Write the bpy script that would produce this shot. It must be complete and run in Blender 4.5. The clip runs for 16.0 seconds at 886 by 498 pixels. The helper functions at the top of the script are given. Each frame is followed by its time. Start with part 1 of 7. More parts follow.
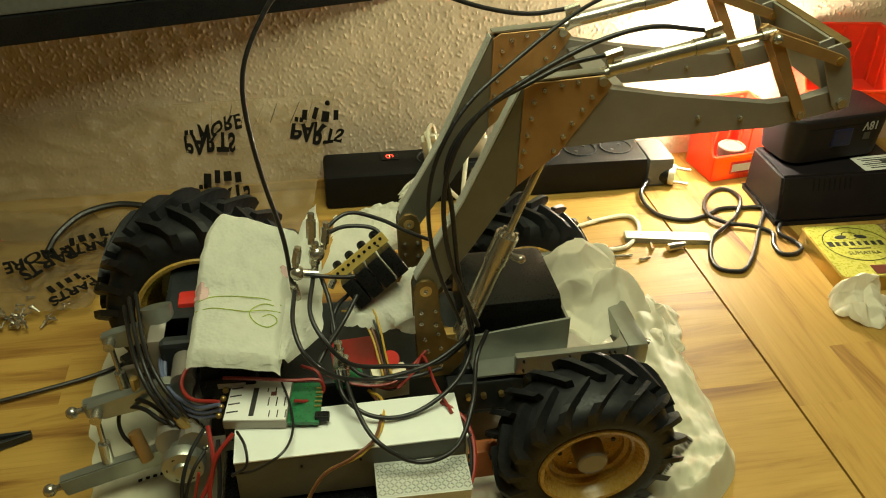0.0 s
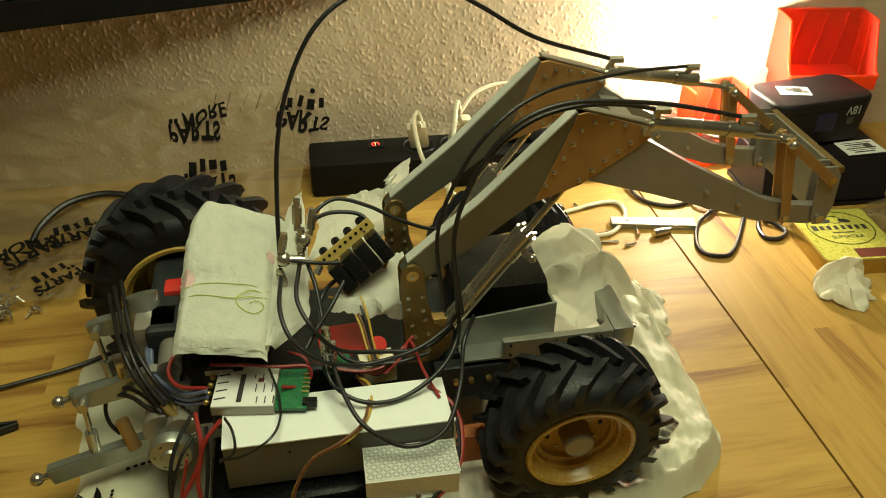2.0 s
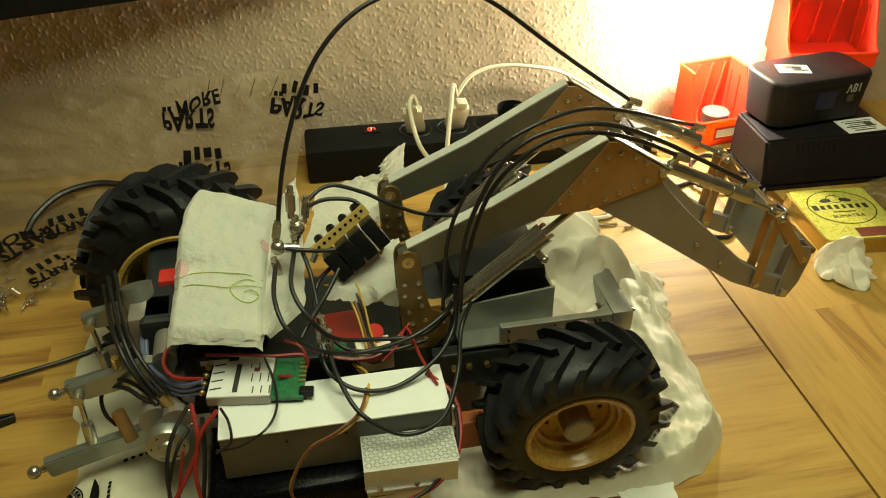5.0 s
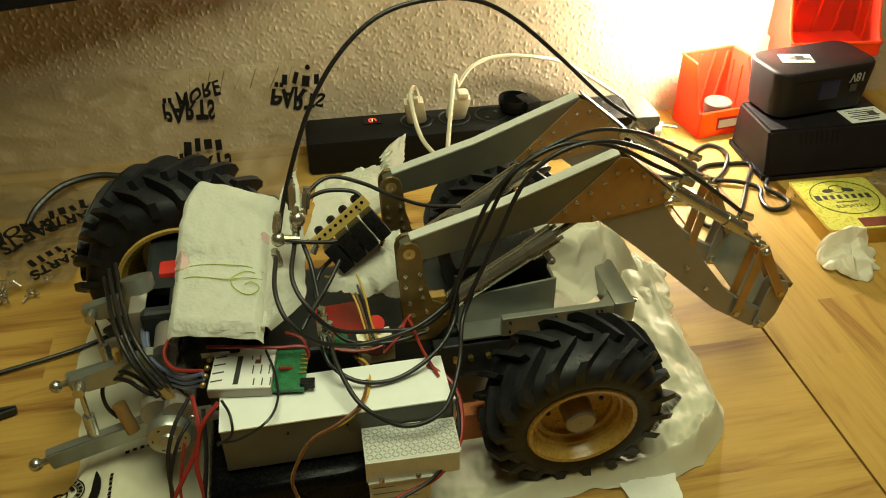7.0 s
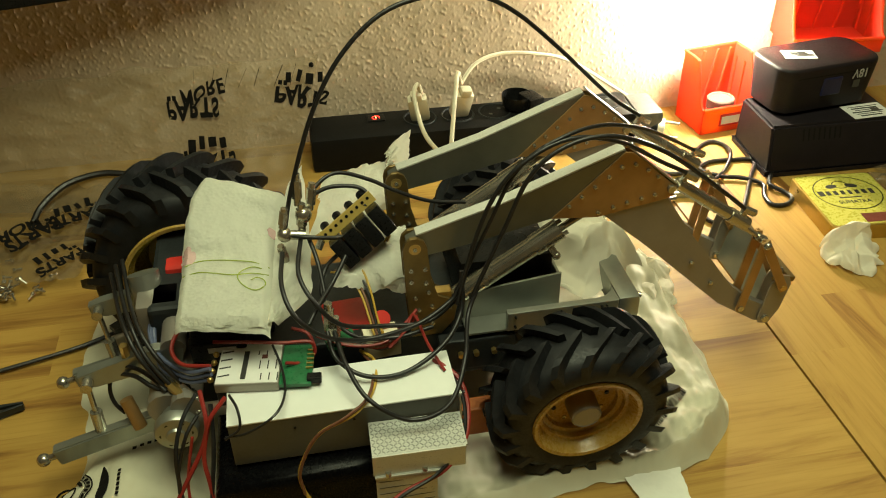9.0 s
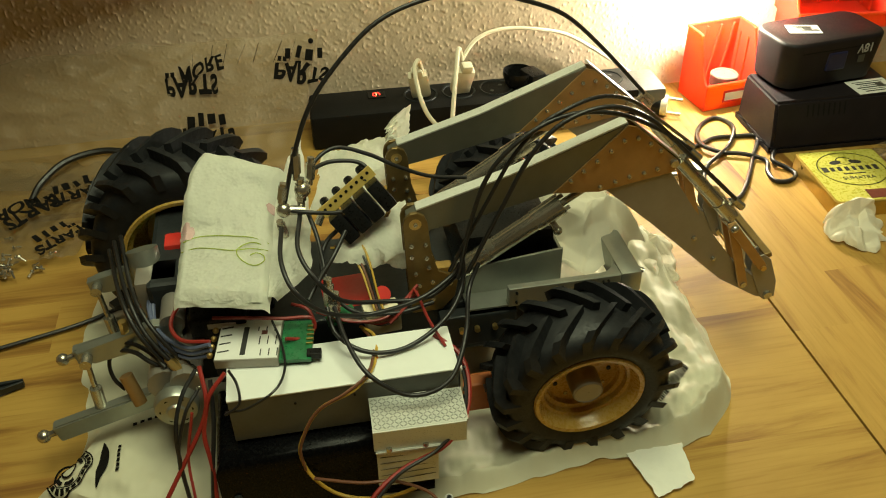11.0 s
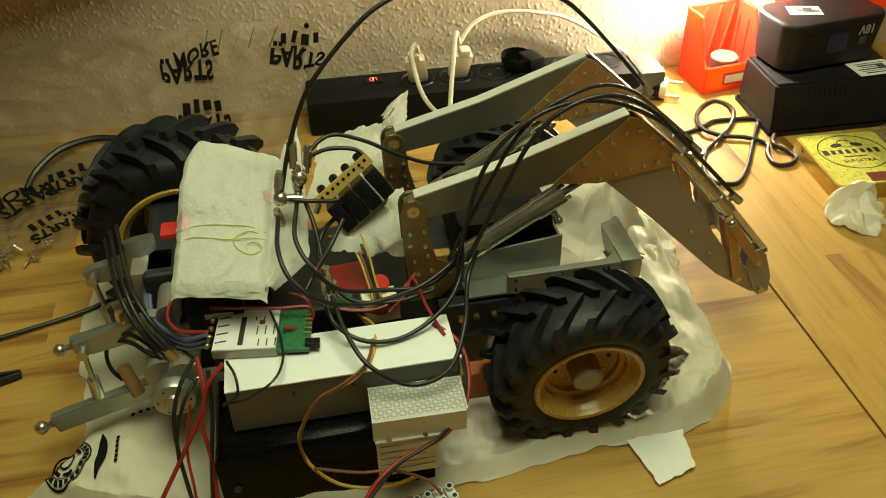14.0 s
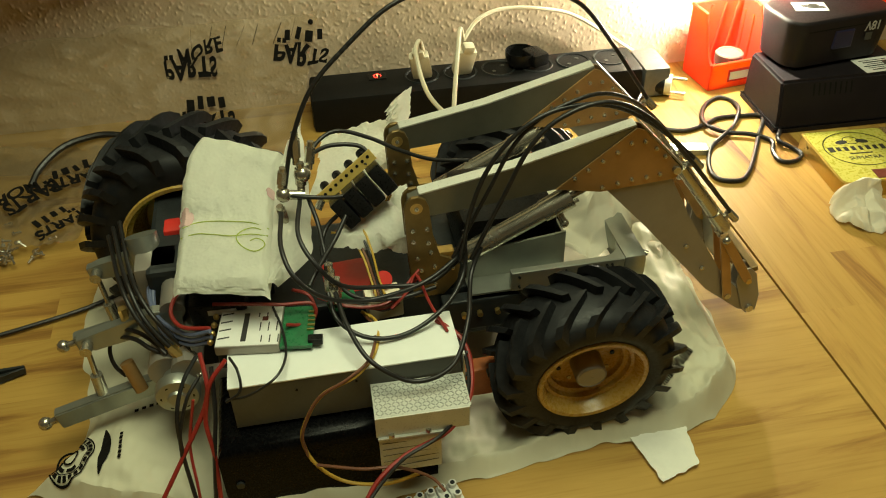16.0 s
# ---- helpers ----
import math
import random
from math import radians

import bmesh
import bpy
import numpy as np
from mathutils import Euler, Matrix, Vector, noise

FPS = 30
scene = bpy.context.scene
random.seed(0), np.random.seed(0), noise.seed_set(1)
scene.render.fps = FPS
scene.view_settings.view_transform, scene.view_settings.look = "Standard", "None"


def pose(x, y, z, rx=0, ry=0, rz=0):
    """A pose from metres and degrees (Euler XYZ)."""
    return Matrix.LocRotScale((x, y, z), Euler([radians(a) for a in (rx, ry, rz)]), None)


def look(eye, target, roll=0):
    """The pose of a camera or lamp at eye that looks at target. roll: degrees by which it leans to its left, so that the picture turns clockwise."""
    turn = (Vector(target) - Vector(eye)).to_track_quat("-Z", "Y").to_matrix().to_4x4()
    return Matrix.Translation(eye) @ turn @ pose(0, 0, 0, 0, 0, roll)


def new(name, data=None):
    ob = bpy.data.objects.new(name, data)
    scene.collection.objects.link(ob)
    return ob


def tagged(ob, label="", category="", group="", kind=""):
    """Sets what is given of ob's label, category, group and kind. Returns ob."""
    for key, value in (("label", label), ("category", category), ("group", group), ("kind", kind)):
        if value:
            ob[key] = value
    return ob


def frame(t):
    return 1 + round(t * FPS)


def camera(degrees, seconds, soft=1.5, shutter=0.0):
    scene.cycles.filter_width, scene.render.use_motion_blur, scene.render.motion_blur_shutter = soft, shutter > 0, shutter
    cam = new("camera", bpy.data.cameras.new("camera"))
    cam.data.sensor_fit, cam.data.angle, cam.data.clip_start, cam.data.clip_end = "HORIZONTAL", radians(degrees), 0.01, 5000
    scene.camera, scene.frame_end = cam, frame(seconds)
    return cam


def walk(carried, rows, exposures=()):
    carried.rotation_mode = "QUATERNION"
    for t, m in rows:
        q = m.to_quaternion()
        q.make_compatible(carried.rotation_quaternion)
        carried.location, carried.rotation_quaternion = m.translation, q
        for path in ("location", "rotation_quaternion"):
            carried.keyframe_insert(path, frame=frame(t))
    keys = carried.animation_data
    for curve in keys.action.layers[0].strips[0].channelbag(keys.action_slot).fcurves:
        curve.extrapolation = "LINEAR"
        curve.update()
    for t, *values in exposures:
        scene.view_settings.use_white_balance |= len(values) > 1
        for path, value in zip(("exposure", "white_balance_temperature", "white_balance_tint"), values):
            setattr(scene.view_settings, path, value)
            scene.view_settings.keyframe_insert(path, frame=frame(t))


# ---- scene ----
cam = camera(54.2, 16.0, soft=1.05)
PATH = [
    (0, (-0.0062, -0.0061, 0.5493), (0.0788, 0.4868, 0.2179), 0.54),
    (0.5, (-0.0097, -0.0093, 0.5506), (0.0781, 0.4823, 0.2180), 0.63),
    (1, (-0.0095, -0.0095, 0.5498), (0.0797, 0.4820, 0.2174), 0.71),
    (1.5, (-0.0068, -0.0106, 0.5474), (0.0855, 0.4794, 0.2137), 0.84),
    (2, (-0.0059, -0.0090, 0.5461), (0.0871, 0.4789, 0.2095), 0.65),
    (2.5, (-0.0075, -0.0094, 0.5463), (0.0861, 0.4775, 0.2085), 0.47),
    (3, (-0.0070, -0.0102, 0.5472), (0.0874, 0.4760, 0.2085), 0.35),
    (3.5, (-0.0053, -0.0084, 0.5468), (0.0891, 0.4782, 0.2087), 0.23),
    (4, (-0.0022, -0.0064, 0.5456), (0.0921, 0.4791, 0.2060), 0.14),
    (4.5, (-0.0012, -0.0047, 0.5441), (0.0914, 0.4790, 0.2013), -0.07),
    (7, (0.0005, -0.0018, 0.5419), (0.0892, 0.4770, 0.1913), -0.50),
    (7.5, (-0.0009, -0.0031, 0.5412), (0.0874, 0.4763, 0.1913), -0.61),
    (8, (-0.0021, -0.0045, 0.5407), (0.0851, 0.4743, 0.1898), -0.74),
    (8.5, (-0.0033, -0.0051, 0.5408), (0.0845, 0.4737, 0.1900), -0.72),
    (10.8, (-0.0028, -0.0042, 0.5360), (0.0833, 0.4712, 0.1802), -0.83),
    (11, (-0.0021, -0.0039, 0.5340), (0.0828, 0.4676, 0.1729), -0.94),
    (11.5, (-0.0000, -0.0001, 0.5324), (0.0831, 0.4643, 0.1617), -1.02),
    (12, (0.0004, 0.0005, 0.5323), (0.0835, 0.4631, 0.1594), -1.16),
    (12.5, (-0.0012, 0.0007, 0.5324), (0.0814, 0.4633, 0.1593), -1.30),
    (13, (-0.0020, 0.0010, 0.5328), (0.0800, 0.4648, 0.1611), -1.39),
    (13.5, (-0.0009, 0.0022, 0.5332), (0.0821, 0.4666, 0.1625), -1.36),
    (14, (-0.0007, 0.0025, 0.5335), (0.0835, 0.4668, 0.1630), -1.27),
    (14.5, (-0.0021, 0.0015, 0.5341), (0.0820, 0.4660, 0.1637), -1.30),
    (15, (-0.0029, 0.0008, 0.5335), (0.0808, 0.4660, 0.1639), -1.38),
    (15.5, (-0.0018, 0.0011, 0.5333), (0.0797, 0.4661, 0.1629), -1.48),
    (16, (0.0005, 0.0027, 0.5323), (0.0812, 0.4666, 0.1604), -1.47),
]
walk(cam, [(t, look(eye, target, roll)) for t, eye, target, roll in PATH])

# ---- light: one bare warm lamp close to the wall, and the dim room ----
world = bpy.data.worlds.new("world")
scene.world = world
world.use_nodes = True
world.node_tree.nodes["Background"].inputs[0].default_value = (1.0, 0.84, 0.55, 1)
world.node_tree.nodes["Background"].inputs[1].default_value = 0.08
scene.view_settings.exposure = 0.0


def lamp(name, kind, power, colour, at, size, target=None):
    data = bpy.data.lights.new(name, kind)
    data.energy, data.color = power, colour
    if kind == "POINT":
        data.shadow_soft_size = size
    else:
        data.size = size
    ob = new(name, data)
    ob.matrix_world = look(at, target) if target else pose(*at)
    return ob


lamp("bench_light", "AREA", 13.6, (0.94, 1.0, 0.63), (0.16, 0.34, 1.22), 0.7, (0.10, 0.60, 0))


# ---- materials ----
def nodes(name):
    m = bpy.data.materials.new(name)
    m.use_nodes = True
    nt = m.node_tree
    return m, nt, nt.nodes["Principled BSDF"]


def node(nt, kind, **values):
    n = nt.nodes.new(kind)
    for k, v in values.items():
        if k in n.inputs:
            n.inputs[k].default_value = v
    return n


def ramp(nt, fac, stops):
    r = nt.nodes.new("ShaderNodeValToRGB")
    while len(r.color_ramp.elements) < len(stops):
        r.color_ramp.elements.new(0.5)
    for e, (p, c) in zip(r.color_ramp.elements, stops):
        e.position, e.color = p, (*c, 1)
    nt.links.new(fac, r.inputs[0])
    return r.outputs[0]


def surface(name, colour, rough=0.5, metal=0.0, vary=0.25, scale=60.0, bump=0.15, fine=400.0, spec=0.5, depth=0.00015, coat=0.0):
    """A worn surface: colour mottled at one scale, fine relief and gloss at another."""
    m, nt, p = nodes(name)
    geo = nt.nodes.new("ShaderNodeTexCoord")
    big = node(nt, "ShaderNodeTexNoise", Scale=scale, Detail=5.0, Roughness=0.65)
    small = node(nt, "ShaderNodeTexNoise", Scale=fine, Detail=4.0)
    nt.links.new(geo.outputs["Object"], big.inputs["Vector"])
    nt.links.new(geo.outputs["Object"], small.inputs["Vector"])
    lo = tuple(max(0.0, c * (1 - vary)) for c in colour)
    hi = tuple(min(1.0, c * (1 + vary * 0.6)) for c in colour)
    nt.links.new(ramp(nt, big.outputs["Fac"], [(0.3, lo), (0.72, hi)]), p.inputs["Base Color"])
    wear = 0.12 if metal < 0.3 else 0.04
    r = ramp(nt, (small if metal < 0.3 else big).outputs["Fac"], [(0.3, (max(0.02, rough - wear),) * 3), (0.75, (min(1.0, rough + wear),) * 3)])
    nt.links.new(r, p.inputs["Roughness"])
    p.inputs["Metallic"].default_value = metal
    p.inputs["Specular IOR Level"].default_value = spec
    p.inputs["Coat Weight"].default_value = coat
    if bump:
        b = node(nt, "ShaderNodeBump", Strength=bump, Distance=depth)
        nt.links.new(small.outputs["Fac"], b.inputs["Height"])
        nt.links.new(b.outputs["Normal"], p.inputs["Normal"])
    return m


def wood(name, along):
    m, nt, p = nodes(name)
    geo = nt.nodes.new("ShaderNodeTexCoord")
    info = nt.nodes.new("ShaderNodeObjectInfo")
    shift = node(nt, "ShaderNodeVectorMath")
    shift.operation = "SCALE"
    shift.inputs[0].default_value = (3.1, 7.7, 1.3)
    nt.links.new(info.outputs["Random"], shift.inputs["Scale"])
    add = nt.nodes.new("ShaderNodeVectorMath")
    nt.links.new(geo.outputs["Object"], add.inputs[0])
    nt.links.new(shift.outputs[0], add.inputs[1])
    mp = node(nt, "ShaderNodeMapping", Scale=(2.6, 21.0, 20.0) if along == "x" else (21.0, 2.6, 20.0))
    nt.links.new(add.outputs[0], mp.inputs["Vector"])
    grain = node(nt, "ShaderNodeTexNoise", Scale=1.0, Detail=6.0, Roughness=0.60, Distortion=1.1)
    nt.links.new(mp.outputs[0], grain.inputs["Vector"])
    mp2 = node(nt, "ShaderNodeMapping", Scale=(14.0, 380.0, 60.0) if along == "x" else (380.0, 14.0, 60.0))
    nt.links.new(add.outputs[0], mp2.inputs["Vector"])
    pore = node(nt, "ShaderNodeTexNoise", Scale=1.0, Detail=3.0)
    nt.links.new(mp2.outputs[0], pore.inputs["Vector"])
    c1 = ramp(nt, grain.outputs["Fac"], [(0.29, (0.16, 0.066, 0.013)), (0.40, (0.31, 0.165, 0.035)), (0.48, (0.405, 0.240, 0.053)), (0.76, (0.485, 0.305, 0.074))])
    tone = ramp(nt, info.outputs["Random"], [(0.0, (0.84, 0.80, 0.74)), (0.35, (1.0, 0.98, 0.94)), (1.0, (1.06, 1.05, 1.02))])
    mix = node(nt, "ShaderNodeMix")
    mix.data_type, mix.blend_type = "RGBA", "MULTIPLY"
    mix.inputs["Factor"].default_value = 1.0
    nt.links.new(c1, mix.inputs[6])
    nt.links.new(tone, mix.inputs[7])
    mix2 = node(nt, "ShaderNodeMix")
    mix2.data_type, mix2.blend_type = "RGBA", "MULTIPLY"
    mix2.inputs["Factor"].default_value = 0.26
    nt.links.new(mix.outputs[2], mix2.inputs[6])
    nt.links.new(ramp(nt, pore.outputs["Fac"], [(0.3, (0.6, 0.52, 0.42)), (0.5, (1, 1, 1))]), mix2.inputs[7])
    nt.links.new(mix2.outputs[2], p.inputs["Base Color"])
    nt.links.new(ramp(nt, pore.outputs["Fac"], [(0.3, (0.64,) * 3), (0.7, (0.50,) * 3)]), p.inputs["Roughness"])
    p.inputs["Specular IOR Level"].default_value = 0.35
    b = node(nt, "ShaderNodeBump", Strength=0.2, Distance=0.0003)
    nt.links.new(pore.outputs["Fac"], b.inputs["Height"])
    nt.links.new(b.outputs["Normal"], p.inputs["Normal"])
    return m


def paper(name, colour, through_light=0.35, emboss=True):
    m, nt, p = nodes(name)
    geo = nt.nodes.new("ShaderNodeTexCoord")
    v = node(nt, "ShaderNodeTexVoronoi", Scale=330.0)
    n = node(nt, "ShaderNodeTexNoise", Scale=70.0, Detail=6.0)
    for t in (v, n):
        nt.links.new(geo.outputs["Object"], t.inputs["Vector"])
    nt.links.new(ramp(nt, n.outputs["Fac"], [(0.3, tuple(c * 0.93 for c in colour)), (0.7, colour)]), p.inputs["Base Color"])
    p.inputs["Roughness"].default_value = 0.95
    p.inputs["Specular IOR Level"].default_value = 0.15
    b = node(nt, "ShaderNodeBump", Strength=0.45, Distance=0.0008)
    nt.links.new((v.outputs["Distance"] if emboss else n.outputs["Fac"]), b.inputs["Height"])
    nt.links.new(b.outputs["Normal"], p.inputs["Normal"])
    tr = node(nt, "ShaderNodeBsdfTranslucent")
    tr.inputs["Color"].default_value = (*colour, 1)
    mx = node(nt, "ShaderNodeMixShader")
    mx.inputs[0].default_value = through_light
    nt.links.new(p.outputs[0], mx.inputs[1])
    nt.links.new(tr.outputs[0], mx.inputs[2])
    nt.links.new(mx.outputs[0], nt.nodes["Material Output"].inputs["Surface"])
    return m


def film(name, colour, clear, rough, scale, strength, spec=0.5):
    """Thin plastic sheet: part see-through, part cloudy, with a wrinkled gloss."""
    m, nt, p = nodes(name)
    geo = nt.nodes.new("ShaderNodeTexCoord")
    n = node(nt, "ShaderNodeTexNoise", Scale=scale, Detail=5.0, Roughness=0.55, Distortion=1.2)
    nt.links.new(geo.outputs["Object"], n.inputs["Vector"])
    p.inputs["Base Color"].default_value = (*colour, 1)
    p.inputs["Roughness"].default_value = rough
    p.inputs["Specular IOR Level"].default_value = spec
    b = node(nt, "ShaderNodeBump", Strength=strength, Distance=0.004)
    nt.links.new(n.outputs["Fac"], b.inputs["Height"])
    nt.links.new(b.outputs["Normal"], p.inputs["Normal"])
    tr = node(nt, "ShaderNodeBsdfTransparent")
    tr.inputs["Color"].default_value = (1, 1, 1, 1)
    mx = node(nt, "ShaderNodeMixShader")
    mx.inputs[0].default_value = clear
    nt.links.new(p.outputs[0], mx.inputs[1])
    nt.links.new(tr.outputs[0], mx.inputs[2])
    nt.links.new(mx.outputs[0], nt.nodes["Material Output"].inputs["Surface"])
    return m


def plastic_through(name, colour, amount, inner):
    m, nt, p = nodes(name)
    p.inputs["Base Color"].default_value = (*colour, 1)
    p.inputs["Roughness"].default_value = 0.35
    tr = node(nt, "ShaderNodeBsdfTranslucent")
    tr.inputs["Color"].default_value = (*inner, 1)
    mx = node(nt, "ShaderNodeMixShader")
    mx.inputs[0].default_value = amount
    nt.links.new(p.outputs[0], mx.inputs[1])
    nt.links.new(tr.outputs[0], mx.inputs[2])
    nt.links.new(mx.outputs[0], nt.nodes["Material Output"].inputs["Surface"])
    return m


def glow(name, colour, strength):
    m, nt, p = nodes(name)
    p.inputs["Base Color"].default_value = (*colour, 1)
    p.inputs["Emission Color"].default_value = (*colour, 1)
    p.inputs["Emission Strength"].default_value = strength
    return m


WOOD_X = wood("beech_along_x", "x")
WOOD_Y = wood("beech_along_y", "y")
PLASTER = surface("textured_plaster", (0.60, 0.475, 0.345), 0.38, vary=0.12, scale=9, bump=0.25, fine=260, spec=0.6, depth=0.001)
ALU = surface("brushed_aluminium", (0.36, 0.375, 0.335), 0.38, 0.78, vary=0.12, scale=40, bump=0.0, fine=900)
ALU_GREY = surface("anodised_grey_aluminium", (0.30, 0.275, 0.24), 0.40, 0.5, vary=0.12, scale=30, bump=0.0, fine=900)
STEEL = surface("bright_steel", (0.50, 0.47, 0.39), 0.25, 0.88, vary=0.06, scale=40, bump=0.0, fine=700)
BRASS = surface("brass", (0.62, 0.43, 0.15), 0.33, 0.9, vary=0.2, scale=70, bump=0.0)
BRONZE = surface("bronze_plate", (0.44, 0.265, 0.105), 0.42, 0.62, vary=0.15, scale=50, bump=0.0, fine=700)
OLIVE = surface("olive_brass", (0.22, 0.15, 0.055), 0.40, 0.65, vary=0.25, scale=60, bump=0.0)
RUBBER = surface("tyre_rubber", (0.013, 0.0135, 0.015), 0.52, vary=0.5, scale=90, bump=0.3, fine=500, spec=0.3)
STRIP = surface("strip_plastic", (0.006, 0.006, 0.006), 0.6, spec=0.2, vary=0.3, scale=60, bump=0.1, fine=700)
BAG_INK = surface("bag_print", (0.010, 0.009, 0.008), 0.9, vary=0.4, spec=0.05, scale=140, bump=0)
OCHRE = surface("ochre_paint", (0.50, 0.31, 0.07), 0.30, vary=0.14, scale=60, bump=0.08, spec=0.5)
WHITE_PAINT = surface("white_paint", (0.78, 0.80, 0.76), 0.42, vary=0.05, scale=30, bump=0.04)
BLACK = surface("black_plastic", (0.008, 0.008, 0.008), 0.34, spec=0.18, vary=0.3, scale=60, bump=0.1, fine=700)
BLACK_MATT = surface("black_steel", (0.020, 0.024, 0.026), 0.5, 0.2, vary=0.4, scale=50, bump=0.1)
HOSE = surface("black_hose", (0.012, 0.011, 0.011), 0.42, vary=0.25, scale=90, bump=0.05)
CHARGER = surface("charger_plastic", (0.013, 0.010, 0.012), 0.5, spec=0.25, vary=0.2, scale=40, bump=0.25, fine=900)
# Dark grey holding the shade of the box sides; also colours the step's scratches.
SHADE_SCRATCH_GREY = surface("shade_and_scratch_grey", (0.085, 0.085, 0.072), 0.45, vary=0.15, scale=40, bump=0.05)
RED = surface("red_plastic", (0.60, 0.035, 0.025), 0.4, vary=0.15, scale=40, bump=0.05)
RED_BIN = plastic_through("red_bin_plastic", (0.80, 0.062, 0.035), 0.50, (1.0, 0.42, 0.02))
RED_WIRE = surface("red_wire", (0.28, 0.022, 0.015), 0.45, vary=0.2, scale=80, bump=0)
YELLOW_WIRE = surface("yellow_wire", (0.55, 0.34, 0.05), 0.45, vary=0.2, scale=80, bump=0)
BLUE_WIRE = surface("blue_grey_wire", (0.10, 0.12, 0.20), 0.4, vary=0.2, scale=80, bump=0)
BROWN_WIRE = surface("brown_wire", (0.16, 0.06, 0.03), 0.45, vary=0.2, scale=80, bump=0)
CREAM = surface("cream_plastic", (0.72, 0.66, 0.50), 0.4, vary=0.08, scale=50, bump=0.04)
PCB = surface("green_circuit_board", (0.02, 0.16, 0.06), 0.35, vary=0.4, scale=220, bump=0.2)
PAPER = paper("kitchen_paper", (0.89, 0.89, 0.80), 0.15)
TISSUE = paper("tissue", (0.86, 0.81, 0.66), 0.22, emboss=False)
LABEL = surface("white_label", (0.74, 0.74, 0.70), 0.5, vary=0.06, scale=60, bump=0.02)
INK = surface("black_ink", (0.03, 0.028, 0.025), 0.6, vary=0.2, bump=0)
GREEN_INK = surface("green_print", (0.42, 0.50, 0.08), 0.9, vary=0.2, bump=0)
PINK_INK = surface("pink_print", (0.62, 0.42, 0.40), 0.9, vary=0.2, bump=0)
TIN = surface("yellow_tin", (0.52, 0.49, 0.09), 0.32, 0.1, vary=0.08, scale=30, bump=0.03, spec=0.6)
TIN_SIDE = surface("gold_tin_side", (0.50, 0.33, 0.07), 0.3, 0.7, vary=0.15, scale=50, bump=0.03)
MAROON = surface("maroon_print", (0.13, 0.03, 0.02), 0.4, vary=0.15, bump=0)
BAG = film("white_carrier_bag", (0.64, 0.61, 0.46), 0.14, 0.48, 110.0, 0.06, 0.22)
HAZE = film("hazy_bag", (0.30, 0.210, 0.105), 0.50, 0.50, 9.0, 0.08)
CLEAR = film("clear_bag", (0.20, 0.155, 0.095), 0.58, 0.25, 22.0, 0.35)
RAIL = surface("bright_brass_rail", (0.72, 0.52, 0.14), 0.36, 0.45, vary=0.15, scale=80, bump=0.0)
SCREEN = surface("grey_screen_panel", (0.085, 0.085, 0.075), 0.55, vary=0.2, scale=200, bump=0.1)
TANK = surface("gloss_black_tank", (0.003, 0.003, 0.0035), 0.28, spec=0.10, vary=0.3, scale=60, bump=0.05)
# Beam face metal, darkened for shade; STEP below also serves its lit top.
ARM = surface("olive_grey_aluminium", (0.215, 0.22, 0.185), 0.40, 0.75, vary=0.12, scale=40, bump=0.0, fine=900)
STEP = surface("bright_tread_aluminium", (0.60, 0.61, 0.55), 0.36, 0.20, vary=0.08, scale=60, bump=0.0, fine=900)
DARK_GREY = surface("dark_grey_panel", (0.055, 0.055, 0.05), 0.5, vary=0.2, scale=200, bump=0.1)


# ---- mesh helpers ----
def part(name, bm, material, parent=None, label="", smooth=False):
    me = bpy.data.meshes.new(name)
    bmesh.ops.recalc_face_normals(bm, faces=bm.faces)
    bm.to_mesh(me)
    bm.free()
    if smooth:
        for f in me.polygons:
            f.use_smooth = True
        try:
            me.set_sharp_from_angle(angle=radians(38))
        except AttributeError:
            pass
    me.materials.append(material)
    ob = new(name, me)
    if parent is not None:
        ob.parent = parent
    if label:
        tagged(ob, label=label)
    return ob


def empty(name, at=(0, 0, 0), rz=0.0, parent=None):
    ob = new(name)
    ob.empty_display_size = 0.02
    ob.matrix_basis = pose(*at, 0, 0, rz)
    if parent is not None:
        ob.parent = parent
    return ob


def put(bm, verts, m):
    bmesh.ops.transform(bm, matrix=m, verts=verts)


def box(bm, size, at=(0, 0, 0), turn=(0, 0, 0), bevel=0.0):
    r = bmesh.ops.create_cube(bm, size=1.0)
    put(bm, r["verts"], pose(*at, *turn) @ Matrix.Diagonal((*size, 1)))
    if bevel:
        edges = list({e for v in r["verts"] for e in v.link_edges})
        bmesh.ops.bevel(bm, geom=edges, offset=bevel, segments=2, affect="EDGES", profile=0.6)
    return bm


def rod(bm, a, b, r, r2=None, seg=14):
    a, b = Vector(a), Vector(b)
    m = Matrix.Translation((a + b) / 2) @ (b - a).to_track_quat("Z", "Y").to_matrix().to_4x4()
    bmesh.ops.create_cone(bm, cap_ends=True, segments=seg, radius1=r, radius2=r if r2 is None else r2, depth=(b - a).length, matrix=m)
    return bm


def ball(bm, at, r, seg=14):
    bmesh.ops.create_uvsphere(bm, u_segments=seg, v_segments=max(6, seg // 2), radius=r, matrix=Matrix.Translation(at))
    return bm


